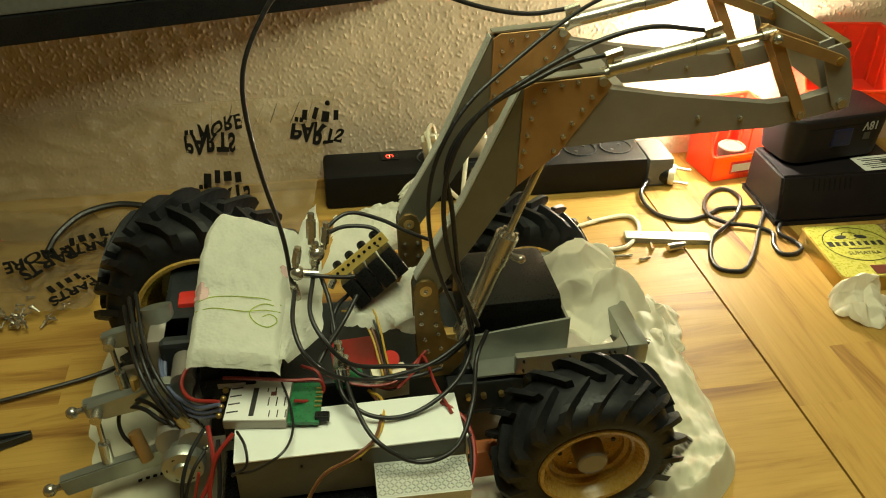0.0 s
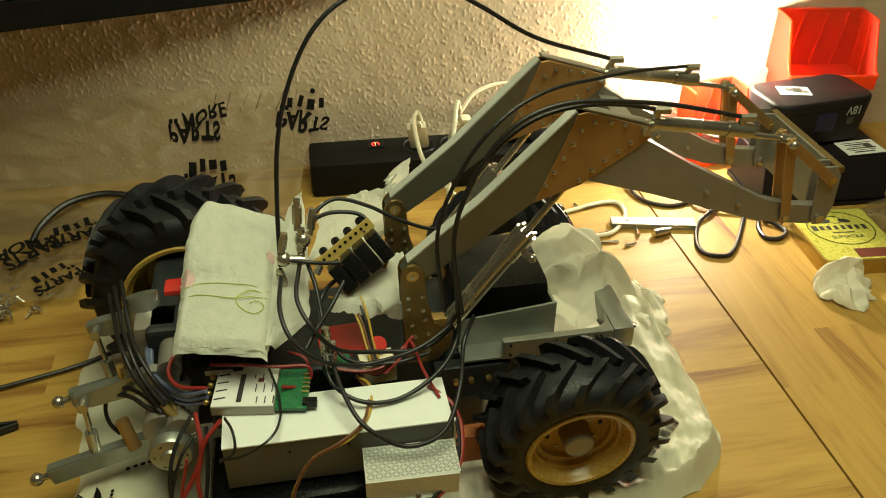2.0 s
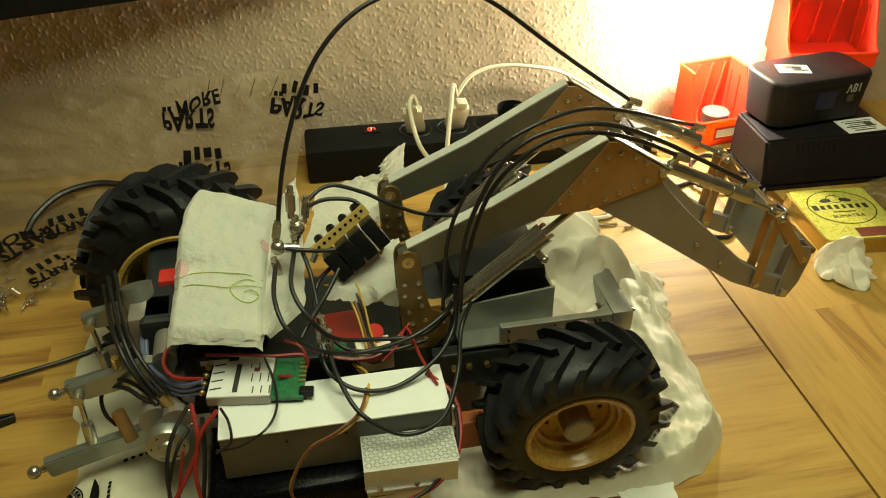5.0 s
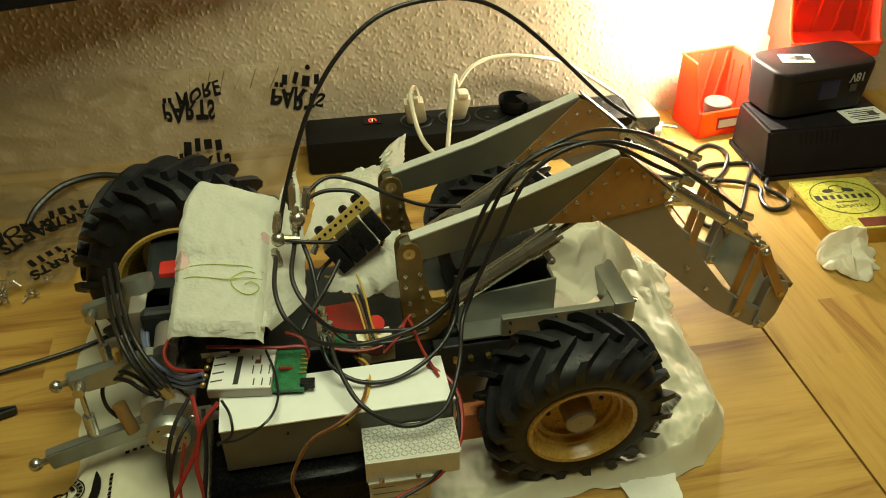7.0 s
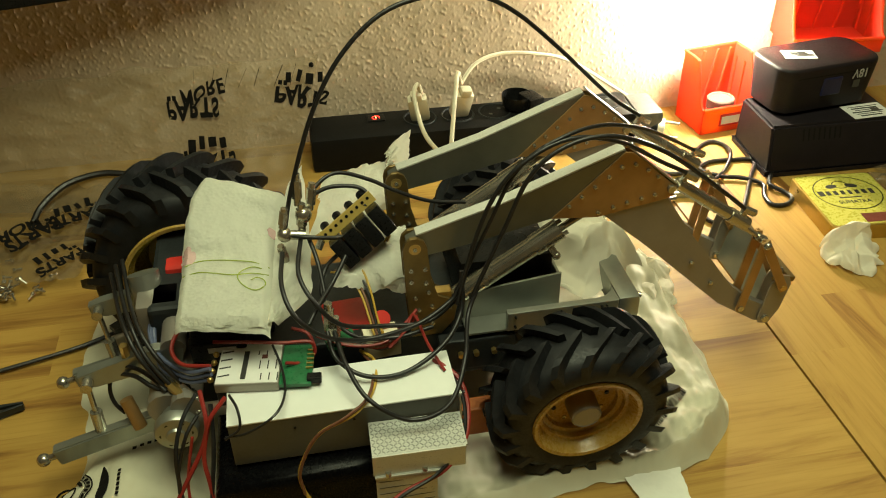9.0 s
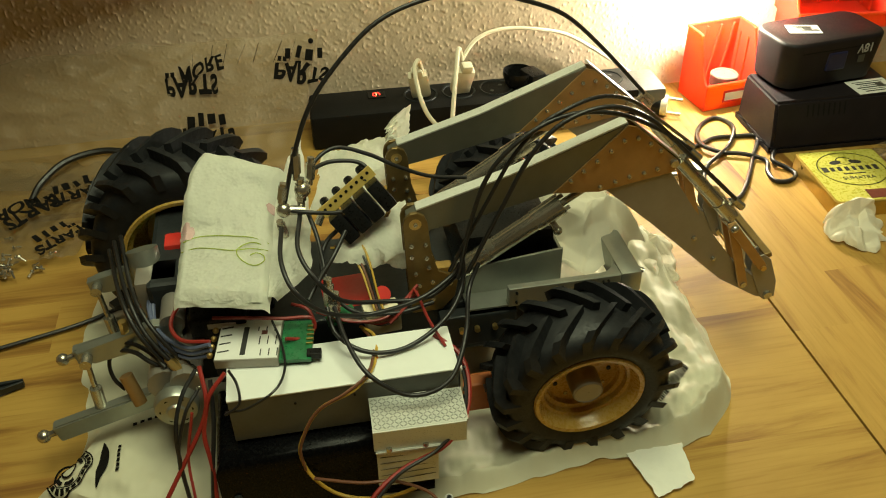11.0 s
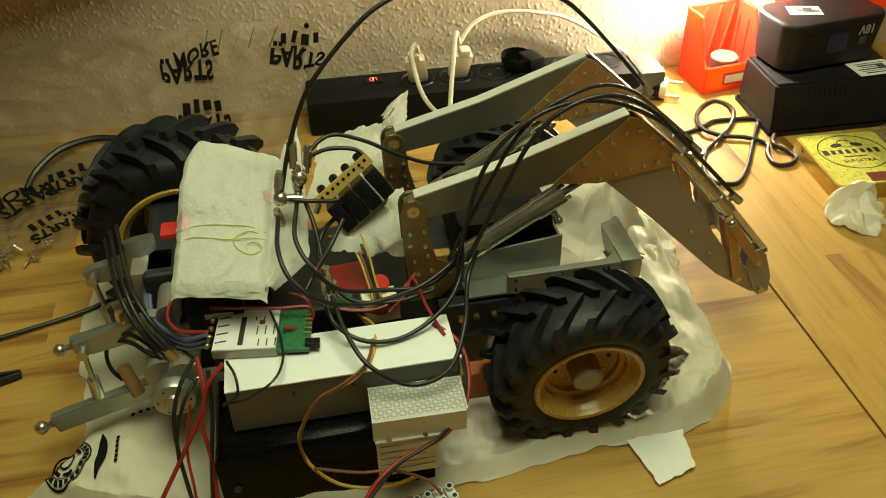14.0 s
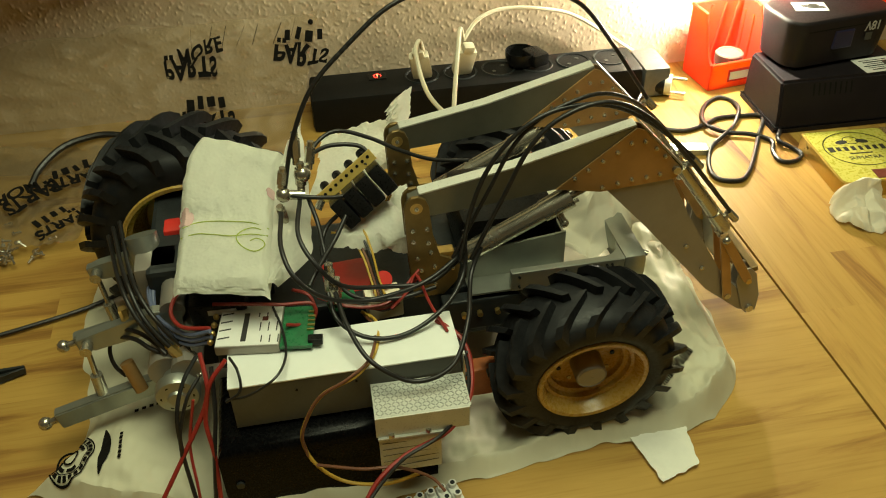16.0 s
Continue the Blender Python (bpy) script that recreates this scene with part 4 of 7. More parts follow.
# ---- hoses and wires of the tractor ----
HOSES = [
    ('hydraulic_hose', HOSE, 0.0027, 'black rubber hydraulic hose', [(-0.026, 0.508, 0.178), (-0.028, 0.472, 0.176), (-0.021, 0.452, 0.164), (-0.003, 0.45, 0.145), (0.026, 0.46, 0.129), (0.063, 0.462, 0.135), (0.09, 0.475, 0.142), (0.097, 0.478, 0.151)]),
    ('hydraulic_hose', HOSE, 0.0027, 'black rubber hydraulic hose', [(-0.012, 0.522, 0.179), (-0.016, 0.488, 0.172), (-0.006, 0.468, 0.159), (0.01, 0.466, 0.14), (0.04, 0.472, 0.129), (0.073, 0.474, 0.126), (0.096, 0.48, 0.139)]),
    ('hydraulic_hose', HOSE, 0.0027, 'black rubber hydraulic hose', [(-0.001, 0.462, 0.139), (0.003, 0.445, 0.128), (0.022, 0.432, 0.12), (0.05, 0.434, 0.117), (0.08, 0.448, 0.126), (0.097, 0.47, 0.137), (0.099, 0.48, 0.164)]),
    ('hydraulic_hose', HOSE, 0.0027, 'black rubber hydraulic hose', [(0.004, 0.462, 0.138), (0.009, 0.432, 0.133), (0.021, 0.405, 0.124), (0.047, 0.396, 0.109), (0.074, 0.4, 0.114), (0.09, 0.425, 0.129), (0.1, 0.462, 0.137), (0.11, 0.474, 0.152)]),
    ('hydraulic_hose', HOSE, 0.0026, 'black rubber hydraulic hose', [(-0.005, 0.548, 0.183), (0.002, 0.565, 0.194), (0.02, 0.575, 0.2), (0.045, 0.575, 0.191), (0.065, 0.572, 0.18), (0.092, 0.572, 0.167), (0.122, 0.575, 0.16)]),
    ('hydraulic_hose', HOSE, 0.0026, 'black rubber hydraulic hose', [(-0.002, 0.55, 0.197), (0.014, 0.56, 0.197), (0.033, 0.56, 0.195), (0.041, 0.555, 0.191), (0.038, 0.545, 0.186)]),
    ('hydraulic_hose', HOSE, 0.0026, 'black rubber hydraulic hose', [(-0.02, 0.522, 0.183), (-0.005, 0.518, 0.182), (0.012, 0.52, 0.178), (0.021, 0.522, 0.177)]),
    ('hydraulic_hose', HOSE, 0.0027, 'black rubber hydraulic hose', [(-0.006, 0.522, 0.178), (-0.002, 0.505, 0.17), (-0.0, 0.49, 0.158), (0.001, 0.478, 0.149)]),
    ('hydraulic_hose', HOSE, 0.0027, 'black rubber hydraulic hose', [(0.015, 0.52, 0.164), (0.003, 0.515, 0.154), (-0.001, 0.495, 0.144), (0.015, 0.475, 0.123), (0.047, 0.468, 0.12), (0.076, 0.472, 0.122)]),
    ('hydraulic_hose', HOSE, 0.0027, 'black rubber hydraulic hose', [(0.019, 0.51, 0.168), (0.008, 0.495, 0.158), (-0.006, 0.472, 0.153), (-0.013, 0.46, 0.149)]),
    ('hydraulic_hose', HOSE, 0.0027, 'black rubber hydraulic hose', [(-0.1585, 0.58, 0.134), (-0.1539, 0.56, 0.1362), (-0.146, 0.525, 0.1364), (-0.1383, 0.498, 0.1388), (-0.1305, 0.48, 0.1265), (-0.1219, 0.471, 0.1142), (-0.1143, 0.466, 0.1047)]),
    ('hydraulic_hose', HOSE, 0.0027, 'black rubber hydraulic hose', [(-0.1638, 0.58, 0.1266), (-0.159, 0.56, 0.1272), (-0.1493, 0.52, 0.1357), (-0.141, 0.492, 0.1365), (-0.1337, 0.478, 0.1252), (-0.126, 0.472, 0.113), (-0.1181, 0.467, 0.1018)]),
    ('hydraulic_hose', HOSE, 0.0027, 'black rubber hydraulic hose', [(-0.1524, 0.58, 0.1385), (-0.1463, 0.55, 0.1382), (-0.1415, 0.525, 0.1356), (-0.1329, 0.495, 0.1377), (-0.1238, 0.478, 0.1286), (-0.1148, 0.47, 0.1164), (-0.1066, 0.466, 0.1043)]),
    ('hydraulic_hose', HOSE, 0.0027, 'black rubber hydraulic hose', [(-0.1635, 0.5, 0.1021), (-0.1525, 0.495, 0.1045), (-0.139, 0.485, 0.1078), (-0.1277, 0.475, 0.1061), (-0.1184, 0.464, 0.1014)]),
    ('hydraulic_hose', HOSE, 0.0027, 'black rubber hydraulic hose', [(-0.1649, 0.5, 0.0932), (-0.1527, 0.492, 0.0989), (-0.1399, 0.482, 0.103), (-0.1281, 0.472, 0.1001), (-0.1063, 0.462, 0.0940)]),
    ('hydraulic_hose', HOSE, 0.0025, 'black rubber hydraulic hose', [(-0.1609, 0.5, 0.0947), (-0.1645, 0.495, 0.0829), (-0.1625, 0.49, 0.0727), (-0.1565, 0.487, 0.0642)]),
    ('sensor_wire', BLUE_WIRE, 0.0019, 'thick grey-blue silicone wire', [(-0.083, 0.452, 0.128), (-0.1, 0.462, 0.119), (-0.12, 0.485, 0.115), (-0.13, 0.51, 0.117), (-0.128, 0.53, 0.119), (-0.112, 0.54, 0.117)]),
    ('sensor_wire', BLUE_WIRE, 0.0019, 'thick grey-blue silicone wire', [(-0.083, 0.452, 0.123), (-0.101, 0.462, 0.114), (-0.121, 0.485, 0.11), (-0.129, 0.51, 0.117), (-0.126, 0.53, 0.121), (-0.112, 0.54, 0.117)]),
    ('sensor_wire', BLUE_WIRE, 0.0019, 'thick grey-blue silicone wire', [(-0.084, 0.452, 0.118), (-0.102, 0.462, 0.11), (-0.122, 0.485, 0.106), (-0.127, 0.51, 0.116), (-0.124, 0.53, 0.123), (-0.112, 0.54, 0.117)]),
    ('power_wire', RED_WIRE, 0.0018, 'red silicone power wire', [(-0.083, 0.455, 0.128), (-0.103, 0.465, 0.124), (-0.111, 0.48, 0.126), (-0.105, 0.495, 0.131), (-0.094, 0.5, 0.13)]),
    ('power_wire', RED_WIRE, 0.0016, 'red silicone power wire', [(-0.081, 0.475, 0.132), (-0.056, 0.47, 0.132), (-0.033, 0.468, 0.129), (-0.013, 0.466, 0.128), (-0.013, 0.462, 0.118), (-0.027, 0.455, 0.119)]),
    ('power_wire', RED_WIRE, 0.0016, 'red silicone power wire', [(-0.026, 0.485, 0.127), (-0.015, 0.478, 0.126), (-0.012, 0.47, 0.119), (-0.019, 0.458, 0.117), (-0.032, 0.452, 0.124)]),
    ('power_wire', RED_WIRE, 0.002, 'red silicone power wire', [(-0.074, 0.432, 0.119), (-0.086, 0.424, 0.108), (-0.094, 0.418, 0.088), (-0.112, 0.405, 0.061), (-0.132, 0.39, 0.033)]),
    ('power_wire', RED_WIRE, 0.002, 'red silicone power wire', [(-0.092, 0.445, 0.116), (-0.089, 0.425, 0.102), (-0.094, 0.415, 0.08), (-0.092, 0.405, 0.056), (-0.093, 0.39, 0.022)]),
    ('power_wire', RED_WIRE, 0.0013, 'red silicone power wire', [(-0.099, 0.42, 0.098), (-0.107, 0.41, 0.065), (-0.106, 0.395, 0.041), (-0.106, 0.388, 0.025)]),
    ('power_wire', HOSE, 0.0018, 'thin black wire', [(-0.096, 0.448, 0.11), (-0.105, 0.43, 0.105), (-0.111, 0.415, 0.09), (-0.112, 0.405, 0.061), (-0.108, 0.388, 0.026)]),
    ('power_wire', HOSE, 0.0016, 'thin black wire', [(-0.094, 0.43, 0.108), (-0.103, 0.42, 0.099), (-0.111, 0.41, 0.078), (-0.113, 0.405, 0.061)]),
    ('power_wire', HOSE, 0.002, 'thin black wire', [(-0.086, 0.44, 0.107), (-0.087, 0.42, 0.084), (-0.092, 0.405, 0.056), (-0.097, 0.39, 0.02)]),
    ('power_wire', HOSE, 0.0011, 'thin black wire', [(-0.04, 0.465, 0.131), (-0.035, 0.448, 0.124), (-0.034, 0.425, 0.122), (-0.041, 0.404, 0.124), (-0.06, 0.401, 0.114), (-0.075, 0.404, 0.11)]),
    ('power_wire', HOSE, 0.0012, 'thin black wire', [(-0.071, 0.43, 0.122), (-0.065, 0.412, 0.126), (-0.065, 0.403, 0.117), (-0.075, 0.402, 0.11)]),
    ('signal_wire', YELLOW_WIRE, 0.0016, 'yellow signal wire', [(0.021, 0.47, 0.11), (0.03, 0.456, 0.111), (0.026, 0.425, 0.115), (0.011, 0.402, 0.117), (-0.014, 0.398, 0.107), (-0.027, 0.396, 0.086), (-0.031, 0.394, 0.069), (-0.024, 0.39, 0.047), (-0.006, 0.384, 0.032), (0.021, 0.375, 0.034), (0.044, 0.372, 0.043)]),
    ('signal_wire', BROWN_WIRE, 0.0013, 'brown signal wire', [(0.022, 0.47, 0.108), (0.028, 0.45, 0.11), (0.021, 0.412, 0.121), (0.005, 0.399, 0.118), (-0.017, 0.396, 0.106), (-0.03, 0.393, 0.078), (-0.029, 0.391, 0.057)]),
    ('power_wire', RED_WIRE, 0.002, 'red silicone power wire', [(0.071, 0.445, 0.115), (0.086, 0.43, 0.109), (0.089, 0.41, 0.101), (0.083, 0.39, 0.089), (0.066, 0.378, 0.075), (0.037, 0.372, 0.066), (0.016, 0.362, 0.057), (0.003, 0.35, 0.046)]),
    ('power_wire', HOSE, 0.0016, 'thin black wire', [(0.072, 0.443, 0.113), (0.084, 0.425, 0.109), (0.086, 0.405, 0.101), (0.08, 0.388, 0.089), (0.061, 0.376, 0.075), (0.035, 0.369, 0.066), (0.018, 0.36, 0.056), (0.004, 0.348, 0.048)]),
    ('power_wire', BROWN_WIRE, 0.0014, 'brown wire to the terminal block', [(-0.024, 0.388, 0.05), (0.006, 0.376, 0.053), (0.029, 0.372, 0.054), (0.051, 0.368, 0.043), (0.06, 0.36, 0.035)]),
    ('servo_lead', YELLOW_WIRE, 0.0011, 'flat servo lead of yellow, brown and black strands', [(0.007, 0.52, 0.147), (0.019, 0.515, 0.147), (0.027, 0.5, 0.138), (0.031, 0.485, 0.125), (0.034, 0.47, 0.113)]),
    ('servo_lead', BROWN_WIRE, 0.0011, 'flat servo lead of yellow, brown and black strands', [(0.01, 0.52, 0.148), (0.022, 0.515, 0.148), (0.029, 0.5, 0.139), (0.033, 0.485, 0.125), (0.036, 0.47, 0.113)]),
    ('servo_lead', HOSE, 0.0011, 'flat servo lead of yellow, brown and black strands', [(0.013, 0.52, 0.149), (0.025, 0.515, 0.15), (0.032, 0.5, 0.141), (0.035, 0.485, 0.124), (0.039, 0.47, 0.112)]),
    ('servo_lead', YELLOW_WIRE, 0.0011, 'flat servo lead of yellow, brown and black strands', [(0.016, 0.52, 0.15), (0.029, 0.515, 0.151), (0.034, 0.5, 0.142), (0.037, 0.485, 0.124), (0.042, 0.47, 0.111)]),
    ('servo_lead', YELLOW_WIRE, 0.0009, 'flat servo lead of yellow, brown and black strands', [(0.055, 0.535, 0.168), (0.047, 0.53, 0.157), (0.035, 0.525, 0.149), (0.018, 0.52, 0.147)]),
    ('servo_lead', BROWN_WIRE, 0.0009, 'flat servo lead of yellow, brown and black strands', [(0.055, 0.535, 0.166), (0.047, 0.53, 0.155), (0.035, 0.525, 0.147), (0.018, 0.52, 0.145)]),
    ('servo_lead', YELLOW_WIRE, 0.0009, 'flat servo lead of yellow, brown and black strands', [(0.055, 0.535, 0.164), (0.047, 0.53, 0.153), (0.035, 0.525, 0.145), (0.018, 0.52, 0.144)]),
    ('power_wire', RED_WIRE, 0.0014, 'tangled power wire', [(-0.009, 0.475, 0.125), (0.014, 0.468, 0.118), (0.038, 0.466, 0.118), (0.054, 0.475, 0.124), (0.066, 0.482, 0.132)]),
    ('power_wire', BROWN_WIRE, 0.0014, 'tangled power wire', [(-0.003, 0.475, 0.121), (0.017, 0.468, 0.118), (0.038, 0.466, 0.116), (0.054, 0.475, 0.121), (0.066, 0.482, 0.13)]),
    ('power_wire', RED_WIRE, 0.0014, 'tangled power wire', [(0.003, 0.475, 0.118), (0.02, 0.468, 0.117), (0.038, 0.466, 0.114), (0.054, 0.475, 0.117), (0.066, 0.482, 0.127)]),
    ('power_wire', HOSE, 0.0014, 'tangled power wire', [(0.008, 0.475, 0.115), (0.024, 0.468, 0.117), (0.038, 0.466, 0.112), (0.054, 0.475, 0.114), (0.066, 0.482, 0.124)]),
    ('power_wire', RED_WIRE, 0.0014, 'red silicone power wire', [(0.042, 0.462, 0.116), (0.055, 0.47, 0.123), (0.063, 0.478, 0.131), (0.069, 0.455, 0.122), (0.077, 0.432, 0.115)]),
]
ARCH = {
    0: [(-0.028, 0.525, 0.174), (-0.031, 0.531, 0.211), (-0.041, 0.536, 0.259), (-0.047, 0.542, 0.304), (-0.045, 0.548, 0.333), (-0.033, 0.554, 0.359), (-0.015, 0.559, 0.381), (0.022, 0.565, 0.396), (0.067, 0.571, 0.376), (0.111, 0.577, 0.355), (0.149, 0.582, 0.344), (0.178, 0.588, 0.343)],
    1.5: [(-0.027, 0.525, 0.176), (-0.026, 0.532, 0.221), (-0.023, 0.539, 0.271), (-0.014, 0.546, 0.309), (0.004, 0.553, 0.347), (0.032, 0.56, 0.368), (0.075, 0.567, 0.374), (0.115, 0.574, 0.353), (0.159, 0.581, 0.325), (0.217, 0.588, 0.308)],
    3.5: [(-0.024, 0.525, 0.182), (-0.015, 0.532, 0.239), (-0.002, 0.539, 0.283), (0.017, 0.546, 0.32), (0.044, 0.553, 0.345), (0.076, 0.56, 0.356), (0.108, 0.567, 0.355), (0.138, 0.574, 0.341), (0.184, 0.581, 0.304), (0.246, 0.588, 0.257)],
    7: [(-0.023, 0.525, 0.184), (-0.014, 0.531, 0.217), (0.006, 0.538, 0.27), (0.028, 0.544, 0.306), (0.057, 0.55, 0.331), (0.089, 0.556, 0.339), (0.125, 0.563, 0.335), (0.155, 0.569, 0.318), (0.192, 0.575, 0.283), (0.234, 0.582, 0.239), (0.263, 0.588, 0.215)],
    12.5: [(-0.023, 0.525, 0.183), (-0.012, 0.531, 0.219), (0.004, 0.536, 0.257), (0.029, 0.542, 0.287), (0.057, 0.548, 0.309), (0.093, 0.554, 0.319), (0.128, 0.559, 0.318), (0.162, 0.565, 0.306), (0.189, 0.571, 0.292), (0.211, 0.577, 0.272), (0.238, 0.582, 0.242), (0.264, 0.588, 0.211)],
    16: [(-0.022, 0.525, 0.185), (-0.012, 0.531, 0.221), (0.005, 0.538, 0.255), (0.031, 0.544, 0.28), (0.064, 0.55, 0.304), (0.1, 0.556, 0.312), (0.136, 0.563, 0.31), (0.17, 0.569, 0.298), (0.202, 0.575, 0.283), (0.232, 0.582, 0.244), (0.264, 0.588, 0.194)],
}
NEAR_A = {
    0: [(0.098, 0.474, 0.151), (0.088, 0.476, 0.206), (0.083, 0.478, 0.255), (0.079, 0.48, 0.284), (0.088, 0.482, 0.306), (0.108, 0.484, 0.324), (0.132, 0.486, 0.335), (0.155, 0.488, 0.344), (0.18, 0.49, 0.347)],
    1.5: [(0.098, 0.474, 0.157), (0.089, 0.476, 0.221), (0.098, 0.479, 0.263), (0.117, 0.481, 0.292), (0.139, 0.483, 0.309), (0.166, 0.485, 0.316), (0.193, 0.488, 0.315), (0.216, 0.49, 0.31)],
    3.5: [(0.098, 0.474, 0.141), (0.107, 0.476, 0.189), (0.119, 0.479, 0.233), (0.138, 0.481, 0.261), (0.161, 0.483, 0.278), (0.189, 0.485, 0.281), (0.219, 0.488, 0.273), (0.244, 0.49, 0.261)],
    7: [(0.095, 0.474, 0.14), (0.107, 0.476, 0.19), (0.123, 0.479, 0.228), (0.146, 0.481, 0.251), (0.174, 0.483, 0.261), (0.207, 0.485, 0.253), (0.239, 0.488, 0.231), (0.259, 0.49, 0.218)],
    12.5: [(0.095, 0.474, 0.141), (0.105, 0.476, 0.19), (0.118, 0.479, 0.224), (0.141, 0.481, 0.247), (0.168, 0.483, 0.259), (0.2, 0.485, 0.256), (0.231, 0.488, 0.239), (0.256, 0.49, 0.218)],
    16: [(0.095, 0.474, 0.143), (0.104, 0.476, 0.187), (0.118, 0.479, 0.218), (0.141, 0.481, 0.242), (0.168, 0.483, 0.252), (0.2, 0.485, 0.248), (0.231, 0.488, 0.227), (0.259, 0.49, 0.198)],
}
NEAR_B = {
    0: [(0.102, 0.472, 0.16), (0.083, 0.474, 0.212), (0.077, 0.476, 0.257), (0.083, 0.478, 0.293), (0.1, 0.48, 0.32), (0.132, 0.482, 0.338), (0.172, 0.484, 0.352), (0.209, 0.486, 0.354), (0.245, 0.488, 0.343)],
    1.5: [(0.1, 0.472, 0.161), (0.091, 0.474, 0.226), (0.105, 0.477, 0.272), (0.127, 0.479, 0.306), (0.156, 0.481, 0.319), (0.195, 0.483, 0.319), (0.235, 0.486, 0.315), (0.283, 0.488, 0.304)],
    3.5: [(0.101, 0.472, 0.147), (0.101, 0.474, 0.206), (0.114, 0.476, 0.244), (0.133, 0.478, 0.272), (0.16, 0.48, 0.285), (0.195, 0.482, 0.288), (0.234, 0.484, 0.275), (0.275, 0.486, 0.255), (0.31, 0.488, 0.238)],
    7: [(0.105, 0.472, 0.145), (0.127, 0.474, 0.198), (0.146, 0.477, 0.24), (0.172, 0.479, 0.259), (0.204, 0.481, 0.261), (0.24, 0.483, 0.245), (0.274, 0.486, 0.219), (0.313, 0.488, 0.185)],
    12.5: [(0.102, 0.472, 0.147), (0.126, 0.474, 0.198), (0.145, 0.477, 0.234), (0.167, 0.479, 0.256), (0.198, 0.481, 0.263), (0.228, 0.483, 0.249), (0.261, 0.486, 0.214), (0.302, 0.488, 0.168)],
    16: [(0.103, 0.472, 0.145), (0.125, 0.474, 0.192), (0.144, 0.477, 0.229), (0.167, 0.479, 0.248), (0.198, 0.481, 0.253), (0.228, 0.483, 0.235), (0.26, 0.486, 0.196), (0.295, 0.488, 0.146)],
}


def hoses():
    for name, material, r, label, points in HOSES:
        part(name, tube(bm_new(), points, r * (0.62 if r > 0.0021 else 0.82), 0, 10 if r > 0.002 else 7), material, TRACTOR, label, smooth=True)


def union_at(t, arm, x):
    """Where the hose union at x on the tilt cylinder of an arm stands at time t."""
    for (t0, *p), (t1, *q) in zip(POSES, POSES[1:]):
        if t0 <= t <= t1:
            w = (t - t0) / (t1 - t0)
            return loader_state(*(a + (b - a) * w for a, b in zip(p, q)), arm)["tilt_body"] @ Vector((x, -0.0015, 0.0148))


def flex_hose(shapes, r, count, name, label, arm, x):
    """A hose that bends as the loader moves: a chain of short stiff pieces, each keyed."""
    hose = empty(name, (0, 0, 0), 0, TRACTOR)
    tagged(hose, label=label)
    lines = {t: spline(p, count) for t, p in shapes.items()}
    keys = sorted(lines)
    for t in (1.0, 2.0, 2.5, 3.0, 4.1, 5.3, 6.0, 9.4, 10.1, 14.0, 15.0, 15.5):
        t0, t1 = max(k for k in keys if k <= t), min(k for k in keys if k >= t)
        w = (t - t0) / max(1e-6, t1 - t0)
        lines[t] = [a.lerp(b, w) for a, b in zip(lines[t0], lines[t1])]
    for t, l in lines.items():
        gap = union_at(t, arm, x) - l[-1]
        lines[t] = [q + gap * max(0.0, (k / count - 0.45) / 0.55) ** 1.4 for k, q in enumerate(l)]
    lines = {t: lines[t] for t in sorted(lines)}
    longest = max((b - a).length for l in lines.values() for a, b in zip(l, l[1:]))
    bm = bm_new()
    half = longest * 0.5
    rings = []
    caps = [(half + r * math.sin(radians(q)), math.cos(radians(q))) for q in (0, 25, 50, 75)]
    for x, k in [(-x, k) for x, k in caps[::-1]] + caps:
        rings.append([bm.verts.new((x, r * k * math.cos(2 * math.pi * i / 10), r * k * math.sin(2 * math.pi * i / 10))) for i in range(10)])
    for p, q in zip(rings, rings[1:]):
        for i in range(10):
            bm.faces.new((p[i], p[(i + 1) % 10], q[(i + 1) % 10], q[i]))
    bm.faces.new(rings[0]), bm.faces.new(rings[-1])
    first = part("hose_piece", bm, HOSE, hose, smooth=True)
    for i in range(count):
        ob = first if i == 0 else new("hose_piece", first.data)
        ob.parent = hose
        rows = []
        for t, l in lines.items():
            a, b = l[i], l[i + 1]
            rows.append((t, Matrix.Translation((a + b) / 2) @ (b - a).to_track_quat("X", "Z").to_matrix().to_4x4()))
        FLEX.append((ob, rows))


def times_filled(shapes):
    """Adds the still stretches, so that nothing drifts while the loader rests."""
    s = {float(t): p for t, p in shapes.items()}
    out = {0.0: s[0.0], 0.5: s[0.0], 1.5: s[1.5], 3.5: s[3.5], 4.6: s[3.5], 6.8: s[7.0], 9.0: s[7.0], 10.8: s[12.5], 13.5: s[12.5], 16.0: s[16.0]}
    return out


